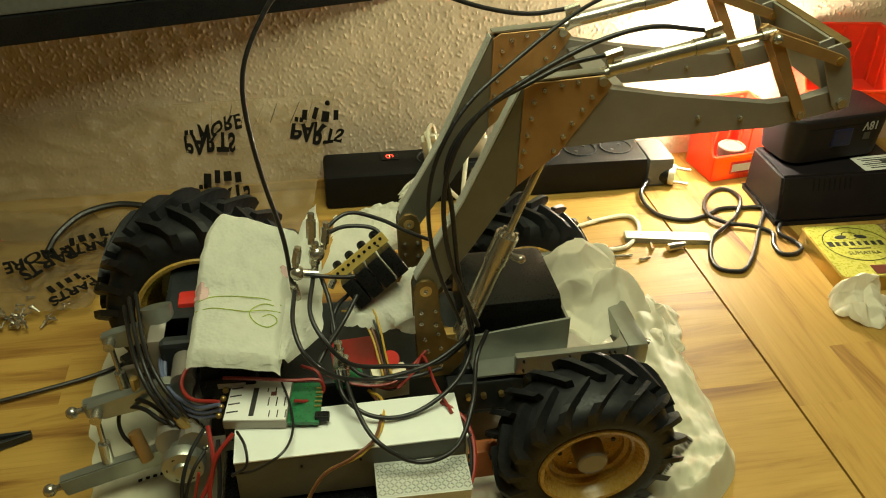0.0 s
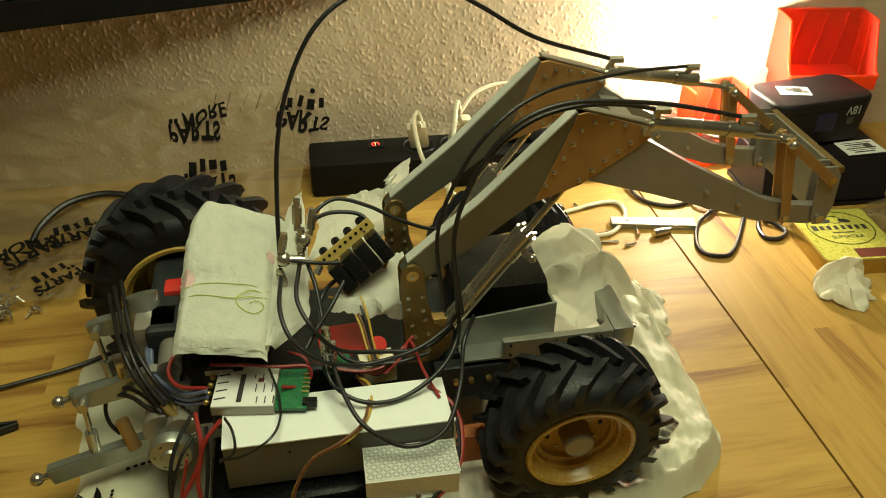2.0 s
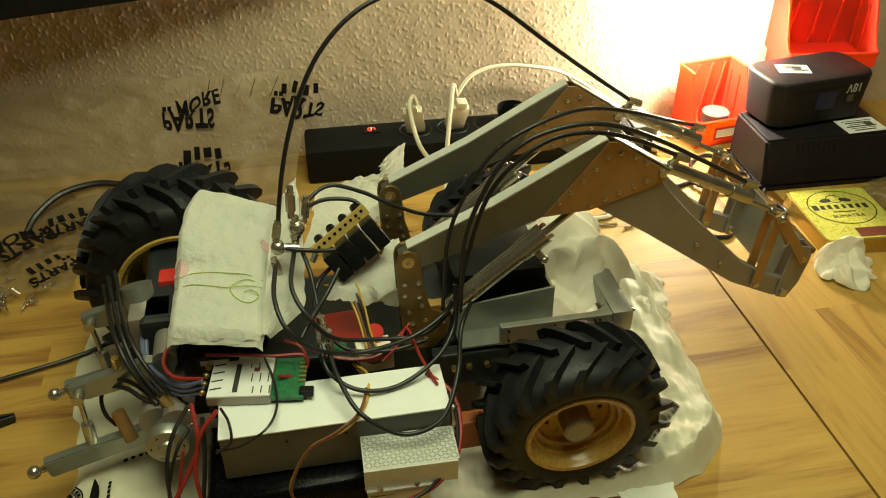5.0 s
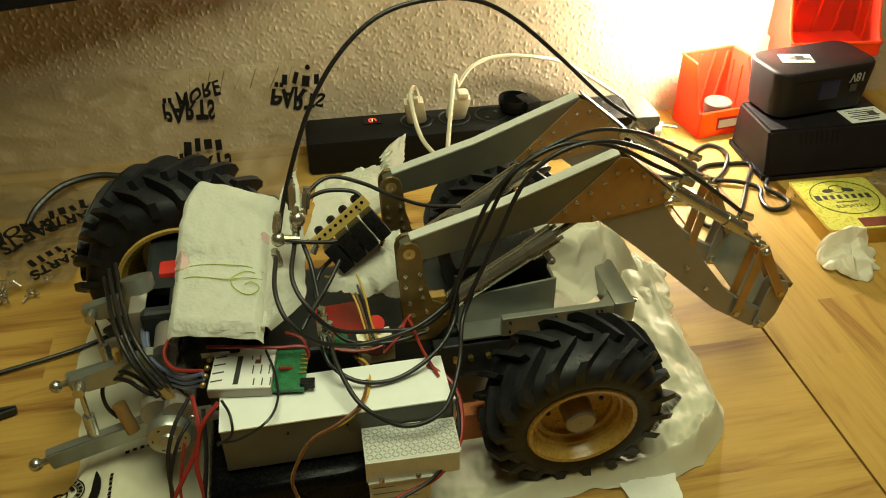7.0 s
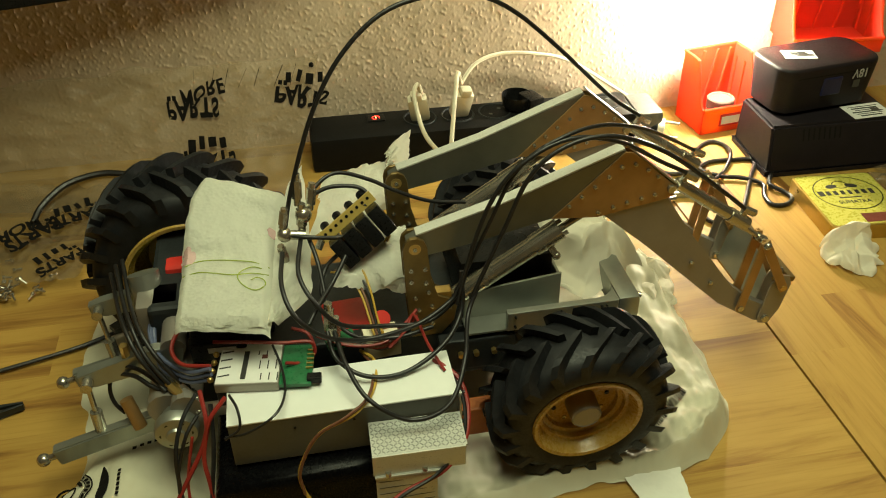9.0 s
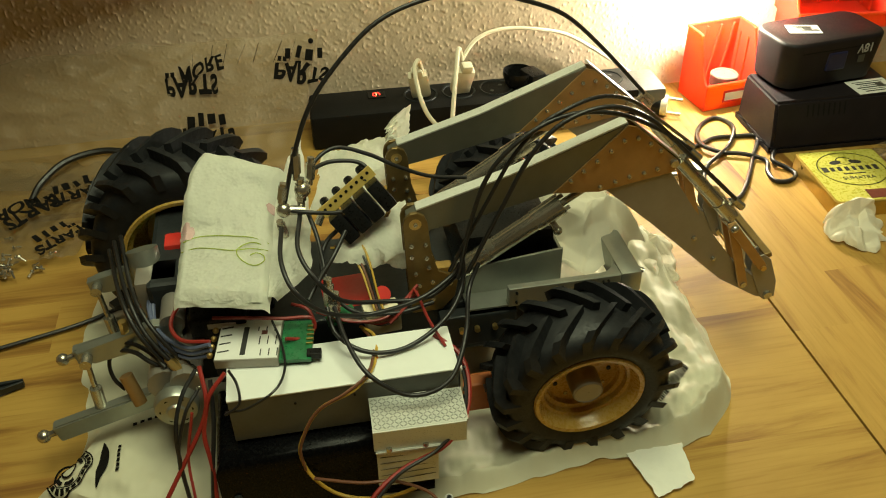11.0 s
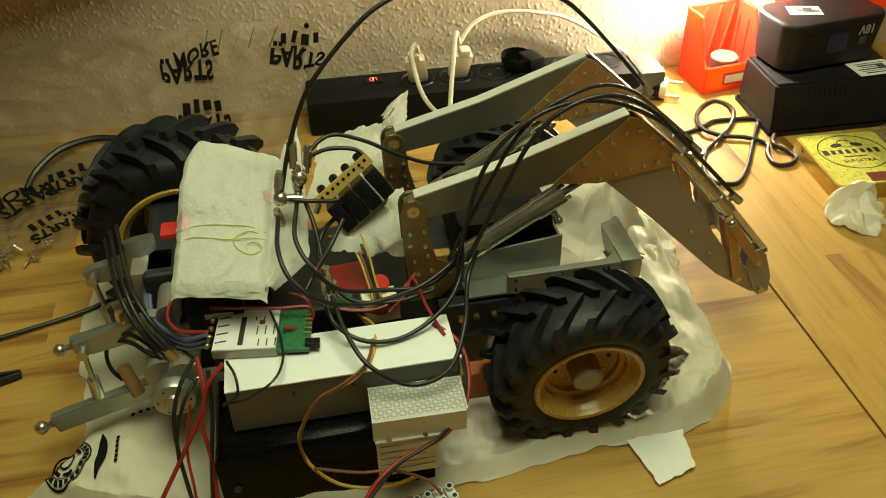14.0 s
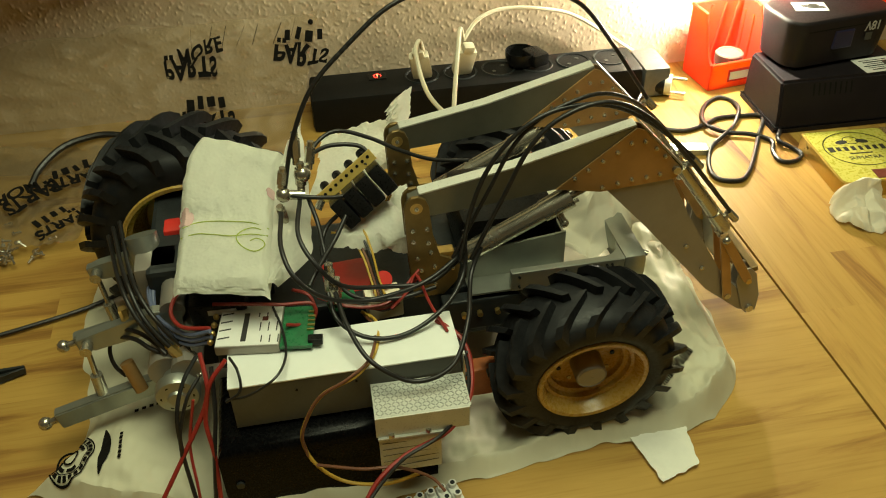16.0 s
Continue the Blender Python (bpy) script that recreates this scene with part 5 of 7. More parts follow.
def couplings():
    """Steel push fittings along the hoses."""
    def fitting(a, b, r, material=None):
        a, b = Vector(a), Vector(b)
        bm = rod(bm_new(), a, b, r, seg=6)
        rod(bm, a.lerp(b, -0.35), a.lerp(b, 1.35), r * 0.72, seg=14)
        part("hose_fitting", bm, material or STEEL, TRACTOR, "nickel-plated hose fitting", smooth=True)
    fitting((-0.0235, 0.5245, 0.192), (-0.0215, 0.5255, 0.201), 0.0036)
    fitting((-0.0265, 0.522, 0.172), (-0.0250, 0.523, 0.163), 0.0036)
    bm = ball(bm_new(), (-0.023, 0.5235, 0.183), 0.0056, 16)
    rod(bm, (-0.023, 0.5235, 0.183), (-0.008, 0.523, 0.181), 0.0036, seg=12)
    part("tee_piece", bm, STEEL, TRACTOR, "nickel-plated tee piece", smooth=True)
    fitting((-0.010, 0.528, 0.187), (-0.009, 0.529, 0.200), 0.0040)
    fitting((-0.011, 0.531, 0.208), (-0.010, 0.533, 0.222), 0.0036)
    fitting((-0.002, 0.536, 0.199), (0.000, 0.538, 0.211), 0.0036)
    bm = ball(bm_new(), (-0.008, 0.529, 0.195), 0.0062, 16)
    part("tee_piece", bm, STEEL, TRACTOR, "nickel-plated tee piece", smooth=True)
    fitting((0.0015, 0.470, 0.152), (0.001, 0.468, 0.136), 0.0042)
    fitting((0.0055, 0.468, 0.142), (0.0045, 0.467, 0.130), 0.0036)
    for a, b, material in (((-0.1144, 0.466, 0.1042), (-0.1068, 0.458, 0.1016), BRASS), ((-0.1067, 0.466, 0.1037), (-0.0990, 0.458, 0.0999), STEEL), ((-0.1063, 0.462, 0.0935), (-0.0990, 0.455, 0.0893), STEEL)):
        fitting(a, b, 0.0036, material)


def electronics():
    t = TRACTOR
    # speed controller, laid on the white cover
    esc = empty("speed_controller", (-0.0570, 0.4590, 0.1140), -8)
    tagged(esc, "electronic speed controller with white label in clear sleeve on cover", "speed controller")
    bm = box(bm_new(), (0.044, 0.041, 0.008), (0, 0, 0.0041), (0, 0, 0), 0.0012)
    part("case", bm, ALU_GREY, esc, "flat grey case")
    part("case_label", box(bm_new(), (0.0425, 0.0395, 0.0003), (0, 0, 0.0082)), LABEL, esc, "white printed label")
    bm = box(bm_new(), (0.022, 0.040, 0.003), (0.033, 0.0, 0.0042), (0, 0, 0), 0.0004)
    part("circuit_board", bm, PCB, esc, "green circuit board")
    bm = box(bm_new(), (0.010, 0.006, 0.005), (0.046, -0.015, 0.0060), (0, 0, 0), 0.0006)
    part("plug_header", bm, BLACK, esc)
    for k in range(5):
        part("header_pin", box(bm_new(), (0.005, 0.0012, 0.0012), (0.042, 0.013 - k * 0.0045, 0.0065)), BRASS, esc)
    for k in range(4):
        part("cable_eye", ball(bm_new(), (-0.0255, 0.012 - k * 0.0085, 0.0065), 0.0023, 10), BRASS, esc, smooth=True)
        part("printed_bar", box(bm_new(), (0.008, 0.0012, 0.0003), (-0.0165, 0.012 - k * 0.008, 0.0084), (0, 0, 12)), INK, esc)
    part("printed_bar", box(bm_new(), (0.0036, 0.028, 0.0003), (-0.003, -0.002, 0.0084)), INK, esc)
    for k in range(9):
        w = 0.004 + 0.006 * ((k * 37) % 10) / 10
        part("printed_bar", box(bm_new(), (0.0008, w, 0.0003), (0.0055 + 0.0019 * k, 0.010 - 0.012 * (k % 3), 0.0084)), INK, esc)
    part("printed_square", box(bm_new(), (0.004, 0.004, 0.0003), (0.010, 0.006, 0.0084)), MAROON, esc)
    # black receiver box and red blocks further in
    bm = box(bm_new(), (0.040, 0.030, 0.020), (-0.078, 0.492, 0.122), (8, 0, -3), 0.0015)
    rx = part("receiver_box", bm, BLACK, t, "black receiver box with white lettering")
    part("printed_bar", box(bm_new(), (0.020, 0.0004, 0.005), (-0.076, 0.4765, 0.1225), (8, 0, -3)), LABEL, rx)
    bm = box(bm_new(), (0.036, 0.040, 0.030), (0.014, 0.524, 0.086), (0, 0, 4), 0.003)
    part("battery_pack", bm, RED, t, "red shrink-wrapped battery pack", smooth=True)
    bm = rod(bm_new(), (0.040, 0.505, 0.108), (0.040, 0.486, 0.124), 0.0065)
    part("red_cap", bm, RED, t, "red plastic cap", smooth=True)
    bm = box(bm_new(), (0.026, 0.018, 0.024), (-0.1060, 0.5680, 0.1270), (0, 0, 0), 0.003)
    part("red_block", bm, RED, t, "red plastic block", smooth=True)
    bm = box(bm_new(), (0.022, 0.016, 0.003), (0.008, 0.478, 0.116), (0, 0, 10), 0.0004)
    part("circuit_board", bm, PCB, t, "green circuit board")
    bm = box(bm_new(), (0.026, 0.020, 0.016), (0.038, 0.480, 0.108), (0, 0, 5), 0.001)
    part("connector_block", bm, CREAM, t, "pale connector block")
    bm = rod(bm_new(), (-0.1342, 0.556, 0.1412), (-0.1292, 0.540, 0.1052), 0.0120, seg=24)
    part("servo_motor", bm, ALU, t, "grey servo motor", smooth=True)
    part("status_led", ball(bm_new(), (-0.131, 0.600, 0.1235), 0.0013, 10), glow("green_led", (0.2, 1.0, 0.1), 4.0), t, "lit green status light")


def valve_block():
    """Four black valve servos on a brass rail, lying on the kitchen paper."""
    v = empty("valve_block", (0.031, 0.537, 0.168))
    v.matrix_basis = pose(0.030, 0.540, 0.172, -28, -32, 16)
    tagged(v, "row of black valve servos on perforated brass rail, on kitchen paper", "valve block")
    bm = box(bm_new(), (0.050, 0.003, 0.009), (0, 0.0, 0.010), (0, 0, 0), 0.0004)
    rail = part("rail", bm, RAIL, v, "perforated brass rail")
    for k in range(9):
        part("rail_hole", rod(bm_new(), (-0.021 + 0.0052 * k, -0.0014, 0.011), (-0.021 + 0.0052 * k, -0.0019, 0.011), 0.0013, seg=8), BLACK, rail)
    for k in range(4):
        x = -0.018 + 0.012 * k
        bm = box(bm_new(), (0.0105, 0.024, 0.023), (x, -0.010, -0.006), (0, 0, 0), 0.0012)
        part("servo", bm, BLACK, v, "small black servo", smooth=True)
        bm = rod(bm_new(), (x, 0.004, 0.012), (x, 0.010, 0.015), 0.0036, seg=10)
        part("valve_body", bm, BLACK, v, smooth=True)
    part("valve_union", rod(bm_new(), (-0.024, 0.003, 0.010), (-0.033, 0.001, 0.006), 0.003, seg=8), STEEL, v)


# ---- paper and plastic round the tractor ----
def napkin():
    """Several layers of kitchen paper, with a loose fold hanging off towards the valves."""
    th = empty("folded_kitchen_paper", (-0.0655, 0.552, 0.148))
    tagged(th, "folded white kitchen paper with green printed curl over tractor's rear", "paper towel")
    base = Vector((-0.0655, 0.552, 0.148))
    left = [Vector(q) - base for q in ((-0.1028, 0.4717, 0.160), (-0.1013, 0.491, 0.161), (-0.0997, 0.5346, 0.163), (-0.0974, 0.5517, 0.176), (-0.091, 0.5829, 0.19), (-0.0799, 0.603, 0.196))]
    right = [Vector(q) - base for q in ((-0.0403, 0.4558, 0.160), (-0.0365, 0.495, 0.161), (-0.0341, 0.5215, 0.162), (-0.0293, 0.5577, 0.172), (-0.0243, 0.5702, 0.18), (-0.02, 0.5808, 0.186))]
    outer = [Vector(q) - base for q in ((-0.0340, 0.462, 0.150), (-0.0108, 0.4896, 0.150), (-0.0071, 0.5152, 0.152), (-0.0054, 0.5549, 0.16), (-0.0049, 0.5929, 0.172), (-0.0048, 0.6175, 0.186))]
    edges = [spline(q, 60) for q in (left, right, outer)]
    def on(line, v):
        k = min(59.999, max(0.0, v) * 60)
        return line[int(k)].lerp(line[int(k) + 1], k - int(k))
    def top(u, v, drop, wide):
        a, b = on(edges[0], v), on(edges[1], v)
        p = a.lerp(b, 0.5 + (u - 0.5) * wide)
        puff = 0.0035 * (max(0.0, u * (1 - u)) * max(0.0, v * (1 - v)) * 16) ** 0.6
        n = 0.0013 * noise.noise(Vector((p.x * 45, p.y * 45, drop * 700))) + 0.0007 * noise.noise(Vector((p.x * 150, p.y * 110, drop * 700)))
        roll = -0.004 * max(0.0, abs(u - 0.5) - 0.44) / 0.06 - 0.004 * max(0.0, abs(v - 0.5) - 0.47) / 0.03
        rag = 0.0012 * noise.noise(Vector((u * 5, v * 14, 3 + drop * 900)))
        return p + Vector((rag, rag - drop * 0.5, n + puff + roll - drop))
    for k in range(4):
        part("sheet", sheet(bm_new(), 40, 60, lambda u, v: top(u, v, 0.0016 * k, 1.0 + 0.012 * k * (1 if k % 2 else -1)), 0.0008), PAPER, th, smooth=True)
    def flap(u, v):
        p = on(edges[1], v).lerp(on(edges[2], v), u)
        wave = 0.0040 * math.sin(3.1 * u) + 0.0022 * noise.noise(Vector((u * 3, v * 8, 3))) + 0.0008 * noise.noise(Vector((u * 11, v * 26, 9)))
        return p + Vector((0.0016 * noise.noise(Vector((v * 13, 2, u))) * u, 0, wave - 0.003 * (1 - u)))
    part("sheet", sheet(bm_new(), 26, 60, flap, 0.0008), PAPER, th, smooth=True)
    def lie(points, r, material, name):
        part(name, tube(bm_new(), [top(u, v, -0.0010, 1.0) for u, v in points], r, 90, 5), material, th, "printed line")
    lie([(0.04, 0.385), (0.2, 0.415), (0.4, 0.432), (0.6, 0.437), (0.8, 0.445), (0.97, 0.44)], 0.00042, GREEN_INK, "printed_line")
    lie([(0.03, 0.315), (0.2, 0.325), (0.4, 0.325), (0.6, 0.325), (0.8, 0.35), (0.97, 0.372)], 0.00042, GREEN_INK, "printed_line")
    curl = [(0.97, 0.41), (0.82, 0.405), (0.70, 0.37), (0.65, 0.32), (0.69, 0.262), (0.79, 0.222), (0.88, 0.228), (0.94, 0.262), (0.92, 0.298), (0.85, 0.31), (0.79, 0.295)]
    lie(curl, 0.00042, GREEN_INK, "printed_curl")
    for cu, cv, size, seed in ((0.075, 0.435, 0.0062, 1), (0.05, 0.475, 0.0042, 6), (0.99, 0.70, 0.0045, 9)):
        def stain(u, v):
            a = u * 2 * math.pi
            r = v * size * (1 + 0.5 * noise.noise(Vector((1.6 * math.cos(a), 1.6 * math.sin(a), seed))))
            return top(cu + r * math.cos(a) / 0.065, cv + 1.1 * r * math.sin(a) / 0.165, -0.0009, 1.0)
        part("pink_stain", sheet(bm_new(), 24, 4, stain), PINK_INK, th, "pale pink print")


def crease(x, y, seed, size):
    """Straight sharp folds crossing one another, from 0 to 1."""
    rnd, total, weight = random.Random(int(seed * 10)), 0.0, 0.0
    wx = x + 0.25 * size * noise.noise(Vector((x / size, y / size, seed)))
    wy = y + 0.25 * size * noise.noise(Vector((y / size, x / size, seed + 4)))
    for k in range(6):
        a, wave = rnd.uniform(0, math.pi), size * (1.9, 1.4, 1.0, 0.75, 0.5, 0.35)[k] * rnd.uniform(0.85, 1.15)
        w = wave ** 0.9
        total += w * abs(((wx * math.cos(a) + wy * math.sin(a)) / wave + rnd.random() * 2) % 2 - 1)
        weight += w
    return total / weight


def crumpled(name, label, category, at, size, height, seed, fold=0.02, material=None, rz=0.0, peak=(0.0, 0.0)):
    """A sheet of soft paper crumpled into a heap of sharp folds with a ragged edge."""
    def place(u, v):
        ang, r = u * 2 * math.pi, v ** 0.8
        c = Vector((math.cos(ang), math.sin(ang), seed))
        rag = 1 + 0.32 * noise.noise(c * 1.7) + 0.16 * noise.noise(c * 5.0)
        x, y = 0.5 * size[0] * rag * r * c.x, 0.5 * size[1] * rag * r * c.y
        f, g, h = (min(1.0, max(0.0, (crease(x, y, seed + k, fold) - 0.28) / 0.44)) for k in (0, 3, 7))
        dome = max(0.0, 1 - r ** 3.2) ** 0.8
        z = height * (dome * (0.18 + 0.86 * f) + 0.20 * f * r * (1 - dome))
        x += fold * 0.62 * (g - 0.5) + peak[0] * dome
        y += fold * 0.62 * (h - 0.5) + peak[1] * dome
        return (x, y, max(0.0006, z))
    bm = sheet(bm_new(), 150, 60, place)
    bmesh.ops.remove_doubles(bm, verts=bm.verts, dist=1e-6)
    ob = part(name, bm, material or TISSUE, None, smooth=True)
    ob.matrix_basis = pose(*at, 0, 0, rz)
    return tagged(ob, label, category)


def carrier_bag():
    """A thin white bag spread below the tractor, its edges rolled and gathered in fine creases."""
    bag = empty("carrier_bag", (0.045, 0.52, 0.0))
    tagged(bag, "white plastic carrier bag spread below the model tractor, creased", "plastic bag")
    org = Vector((0.045, 0.52, 0.0))
    flat = lambda pts: spline([(x, y, 0.0) for x, y in pts], 60)
    near = flat([(-0.240, 0.440), (-0.150, 0.398), (-0.050, 0.384), (0.080, 0.388), (0.185, 0.401), (0.250, 0.400), (0.285, 0.409)])
    right = flat([(0.285, 0.409), (0.321, 0.447), (0.330, 0.506), (0.333, 0.585), (0.340, 0.655), (0.325, 0.690)])
    far = flat([(-0.215, 0.690), (0.0, 0.685), (0.200, 0.690), (0.325, 0.690)])
    left = flat([(-0.240, 0.440), (-0.210, 0.470), (-0.203, 0.500), (-0.207, 0.539), (-0.221, 0.620), (-0.215, 0.690)])
    def on(line, v):
        k = min(59.999, v * 60)
        return line[int(k)].lerp(line[int(k) + 1], k - int(k))
    def plan(u, v):
        return (on(near, u) * (1 - v) + on(far, u) * v + on(left, v) * (1 - u) + on(right, v) * u
                - near[0] * (1 - u) * (1 - v) - near[-1] * u * (1 - v) - far[0] * (1 - u) * v - far[-1] * u * v)
    def away(p, line):
        k = min(range(0, 61, 1), key=lambda i: (line[i] - p).length_squared)
        best = 9.0
        for i in (k - 1, k):
            if 0 <= i < 60:
                a, d = line[i], line[i + 1] - line[i]
                best = min(best, (a + d * min(1.0, max(0.0, (p - a).dot(d) / d.length_squared)) - p).length)
        return best
    def height(p):
        d1, d2, d3 = (away(p, line) for line in (near, right, left))
        wob = noise.noise(Vector((p.x * 14, p.y * 14, 2)))
        z = 0.0008
        for d, s, high in ((d1, p.x, 0.0050), (d2, p.y, 0.0055)):
            roll = math.exp(-((d - 0.011 - 0.004 * wob) / 0.008) ** 2) + 0.75 * math.exp(-((d - 0.030 - 0.007 * wob) / 0.007) ** 2) + 0.4 * math.exp(-((d - 0.050 + 0.008 * wob) / 0.008) ** 2)
            z += high * roll * (0.75 + 0.5 * noise.noise(Vector((s * 16, d * 30, 5))))
            z += (0.0110 * crease(p.x, p.y, 5.0, 0.030) + 0.0075 * crease(p.x * 1.6, p.y * 0.8, 9.0, 0.015)) * math.exp(-(d / 0.075) ** 2)
        mound = math.exp(-((p.x + 0.150) / 0.055) ** 2 - ((p.y - 0.462) / 0.060) ** 2)
        z += 0.020 * mound + 0.0010 * (1 - 2 * abs(noise.noise(p * 30 + Vector((0, 0, 6))))) * (0.5 + mound)
        z += 0.0004 * (1 - 2 * abs(noise.noise(p * 75)))
        return max(0.0006, z * min(1.0, (min(d1, d2, d3) + 0.0005) / 0.013))
    def place(u, v):
        p = plan(u, v)
        ragged = 0.004 * noise.noise(Vector((p.x * 45, p.y * 45, 1))) * max(0.0, 1 - min(u, 1 - u, v, 1 - v) * 12)
        p = p + Vector((ragged, ragged, 0))
        return p + Vector((0, 0, height(p))) - org
    part("sheet", sheet(bm_new(), 300, 150, place), BAG, bag, "thin creased white film", smooth=True)
    # seal, banner and marks printed on the film, laid on its surface
    def printed(name, cx, cy, outline, label=""):
        bm = bm_new()
        for loop in outline:
            low = []
            for x, y in loop:
                p = Vector((cx + x, cy + y, 0))
                low.append(bm.verts.new(p + Vector((0, 0, height(p) + 0.0016)) - org))
            bm.faces.new(low)
        return part(name, bm, BAG_INK, bag, label)
    def arc(r0, r1, a0, a1):
        q = lambda r, a: (r * math.cos(radians(a)), 1.25 * r * math.sin(radians(a)))
        return [[q(r0, a), q(r1, a), q(r1, a + 6), q(r0, a + 6)] for a in range(a0, a1, 6)]
    sx, sy = -0.203, 0.454
    for r0, r1 in ((0.0165, 0.0175), (0.0118, 0.0126), (0.0046, 0.0058)):
        printed("printed_ring", sx, sy, arc(r0, r1, 0, 360), "black printed seal")
    for k in range(20):
        printed("printed_mark", sx, sy, arc(0.0130, 0.0158, k * 18, k * 18 + 12))
    for k in range(5):
        printed("printed_mark", sx, sy, arc(0.0080, 0.0106, 20 + k * 60, 20 + k * 60 + 42))
    bend = [(0.023 + 0.007 * math.sin(math.pi * k / 8), -0.022 + 0.0055 * k) for k in range(9)]
    printed("printed_banner", sx, sy, [[(0.022, y0), (x0, y0), (x1, y1), (0.022, y1)] for (x0, y0), (x1, y1) in zip(bend, bend[1:])], "black printed banner")
    for k in range(6):
        printed("printed_mark", sx + 0.036, sy - 0.014 + 0.0042 * k, [[(0, 0), (0.0022, 0), (0.0026, 0.003), (0.0004, 0.003)]])
    for k in range(9):
        printed("printed_mark", sx + 0.042 + 0.0052 * k, sy + 0.036 + 0.008 * math.sin(k * 0.35), [[(0, 0), (0.0030, 0.001), (0.0026, 0.005), (-0.0004, 0.004)]])
    for k in range(22):
        printed("printed_bar", 0.250 + 0.0018 * k, 0.432 + 0.0016 * k, [[(0, 0), (0.0007 + 0.0005 * ((k * 7) % 3), 0.0004), (-0.001, 0.009), (-0.002, 0.0086)]])


def clear_bags():
    for name, label, material, corners, seed, letters_at in (
        ("parts_bag", "crumpled clear plastic parts bag with black lettering against the wall", HAZE, ((-0.40, 0.905, 0.004), (-0.020, 0.836, 0.006), (0.030, 0.990, 0.122), (-0.40, 0.990, 0.118)), 1.0, (((0.675, 0.69), 0.020, 4, "MORE"), ((0.975, 0.72), 0.020, -6, ""), ((0.74, 0.32), 0.019, 8, ""))),
        ("parts_bag", "crumpled clear plastic parts bag of small screws on the table", CLEAR, ((-0.370, 0.735, 0.010), (-0.238, 0.742, 0.010), (-0.228, 0.905, 0.016), (-0.370, 0.930, 0.022)), 5.0, (((0.58, 0.42), 0.020, 212, "MORE"), ((0.86, 0.60), 0.018, 200, ""), ((0.84, 0.14), 0.016, 215, "")))):
        a, b, c, d = (Vector(k) for k in corners)
        bag = empty(name)
        tagged(bag, label, "plastic bag")
        n = (b - a).cross(d - a).normalized()
        n = n if n.z > 0 or n.y < 0 else -n
        def at(u, v, push=0.0):
            p = a.lerp(b, u).lerp(d.lerp(c, u), v)
            w = 0.0035 * (1 - 2 * abs(noise.noise(Vector((u * 5 + seed, v * 5, seed))))) + 0.0022 * (1 - 2 * abs(noise.noise(Vector((u * 12, v * 12 + seed, 2)))))
            edge = 0.012 * noise.noise(Vector((u * 9, seed, 4))) * max(0.0, v - 0.8) * 5
            return p + n * (max(-0.002, w) + push) + (d - a).normalized() * edge
        part("film", sheet(bm_new(), 90, 60, at), material, bag, "clear wrinkled film", smooth=True)
        x = (b - a).normalized()
        y = n.cross(x)
        mirror = Matrix.Diagonal((1, -1, 1, 1)) if seed < 3 else Matrix.Identity(4)
        rnd = random.Random(int(seed) + 3)
        for (u, v), h, turn, second in letters_at:
            m = Matrix.Translation(at(u, v, 0.0060)) @ Matrix((x, y, n)).transposed().to_4x4() @ pose(0, 0, 0, 0, 0, turn) @ mirror @ Matrix.Diagonal((1, 1.25, 1, 1))
            letters("PARTS", h * 1.12, BAG_INK, bag, m, label="black printed lettering", bold=0.035, warp=0.20)
            if second:
                letters(second, h, BAG_INK, bag, m @ pose(0.012, -h * 0.70, 0.0005, 0, 0, -9), label="black printed lettering", bold=0.03, warp=0.22)
            else:
                for k in range(4):
                    ob = part("printed_bar", box(bm_new(), (h * rnd.uniform(0.25, 0.5), h * rnd.uniform(0.45, 0.75), 0.0003), (0, 0, 0), (0, 0, rnd.uniform(-12, 12))), BAG_INK, bag)
                    ob.matrix_basis = m @ pose(-h * 0.9 + h * 0.62 * k, -h * rnd.uniform(0.75, 0.95), 0.0004)
            for k in range(2):
                ob = part("printed_bar", box(bm_new(), (h * 0.22, h * 0.22, 0.0003)), BAG_INK, bag)
                ob.matrix_basis = m @ pose(-h * 1.35 + h * 0.3 * k, -h * 0.52, 0.0004)
        if seed < 3:
            # gathered folds of the top edge and its seal
            for k in range(7):
                u = 0.66 + 0.046 * k
                line = [at(u + 0.012 * rnd.uniform(-1, 1), 0.80 + 0.05 * j + 0.02 * rnd.random(), 0.002) for j in (0, 3)]
                part("fold", tube(bm_new(), line, 0.00032, 10, 5), BAG_INK if k % 3 else CLEAR, bag)
            bm = ball(bm_new(), at(0.985, 0.93, 0.003), 0.0032, 10)
            part("printed_spot", bm, BAG_INK, bag)
        if seed > 3:
            rnd = random.Random(8)
            first = None
            for k in range(46):
                if first is None:
                    bm = rod(bm_new(), (0, 0, 0), (0.007, 0, 0), 0.0011, seg=7)
                    rod(bm, (-0.002, 0, 0), (0, 0, 0), 0.0021, seg=8)
                    first = part("screw", bm, STEEL, bag)
                    ob = first
                else:
                    ob = new("screw", first.data)
                    ob.parent = bag
                ob.matrix_basis = pose(-0.318 + rnd.gauss(0, 0.022), 0.745 + rnd.gauss(0, 0.014), 0.003 + rnd.random() * 0.008, 0, rnd.uniform(-40, 40), rnd.uniform(0, 360))


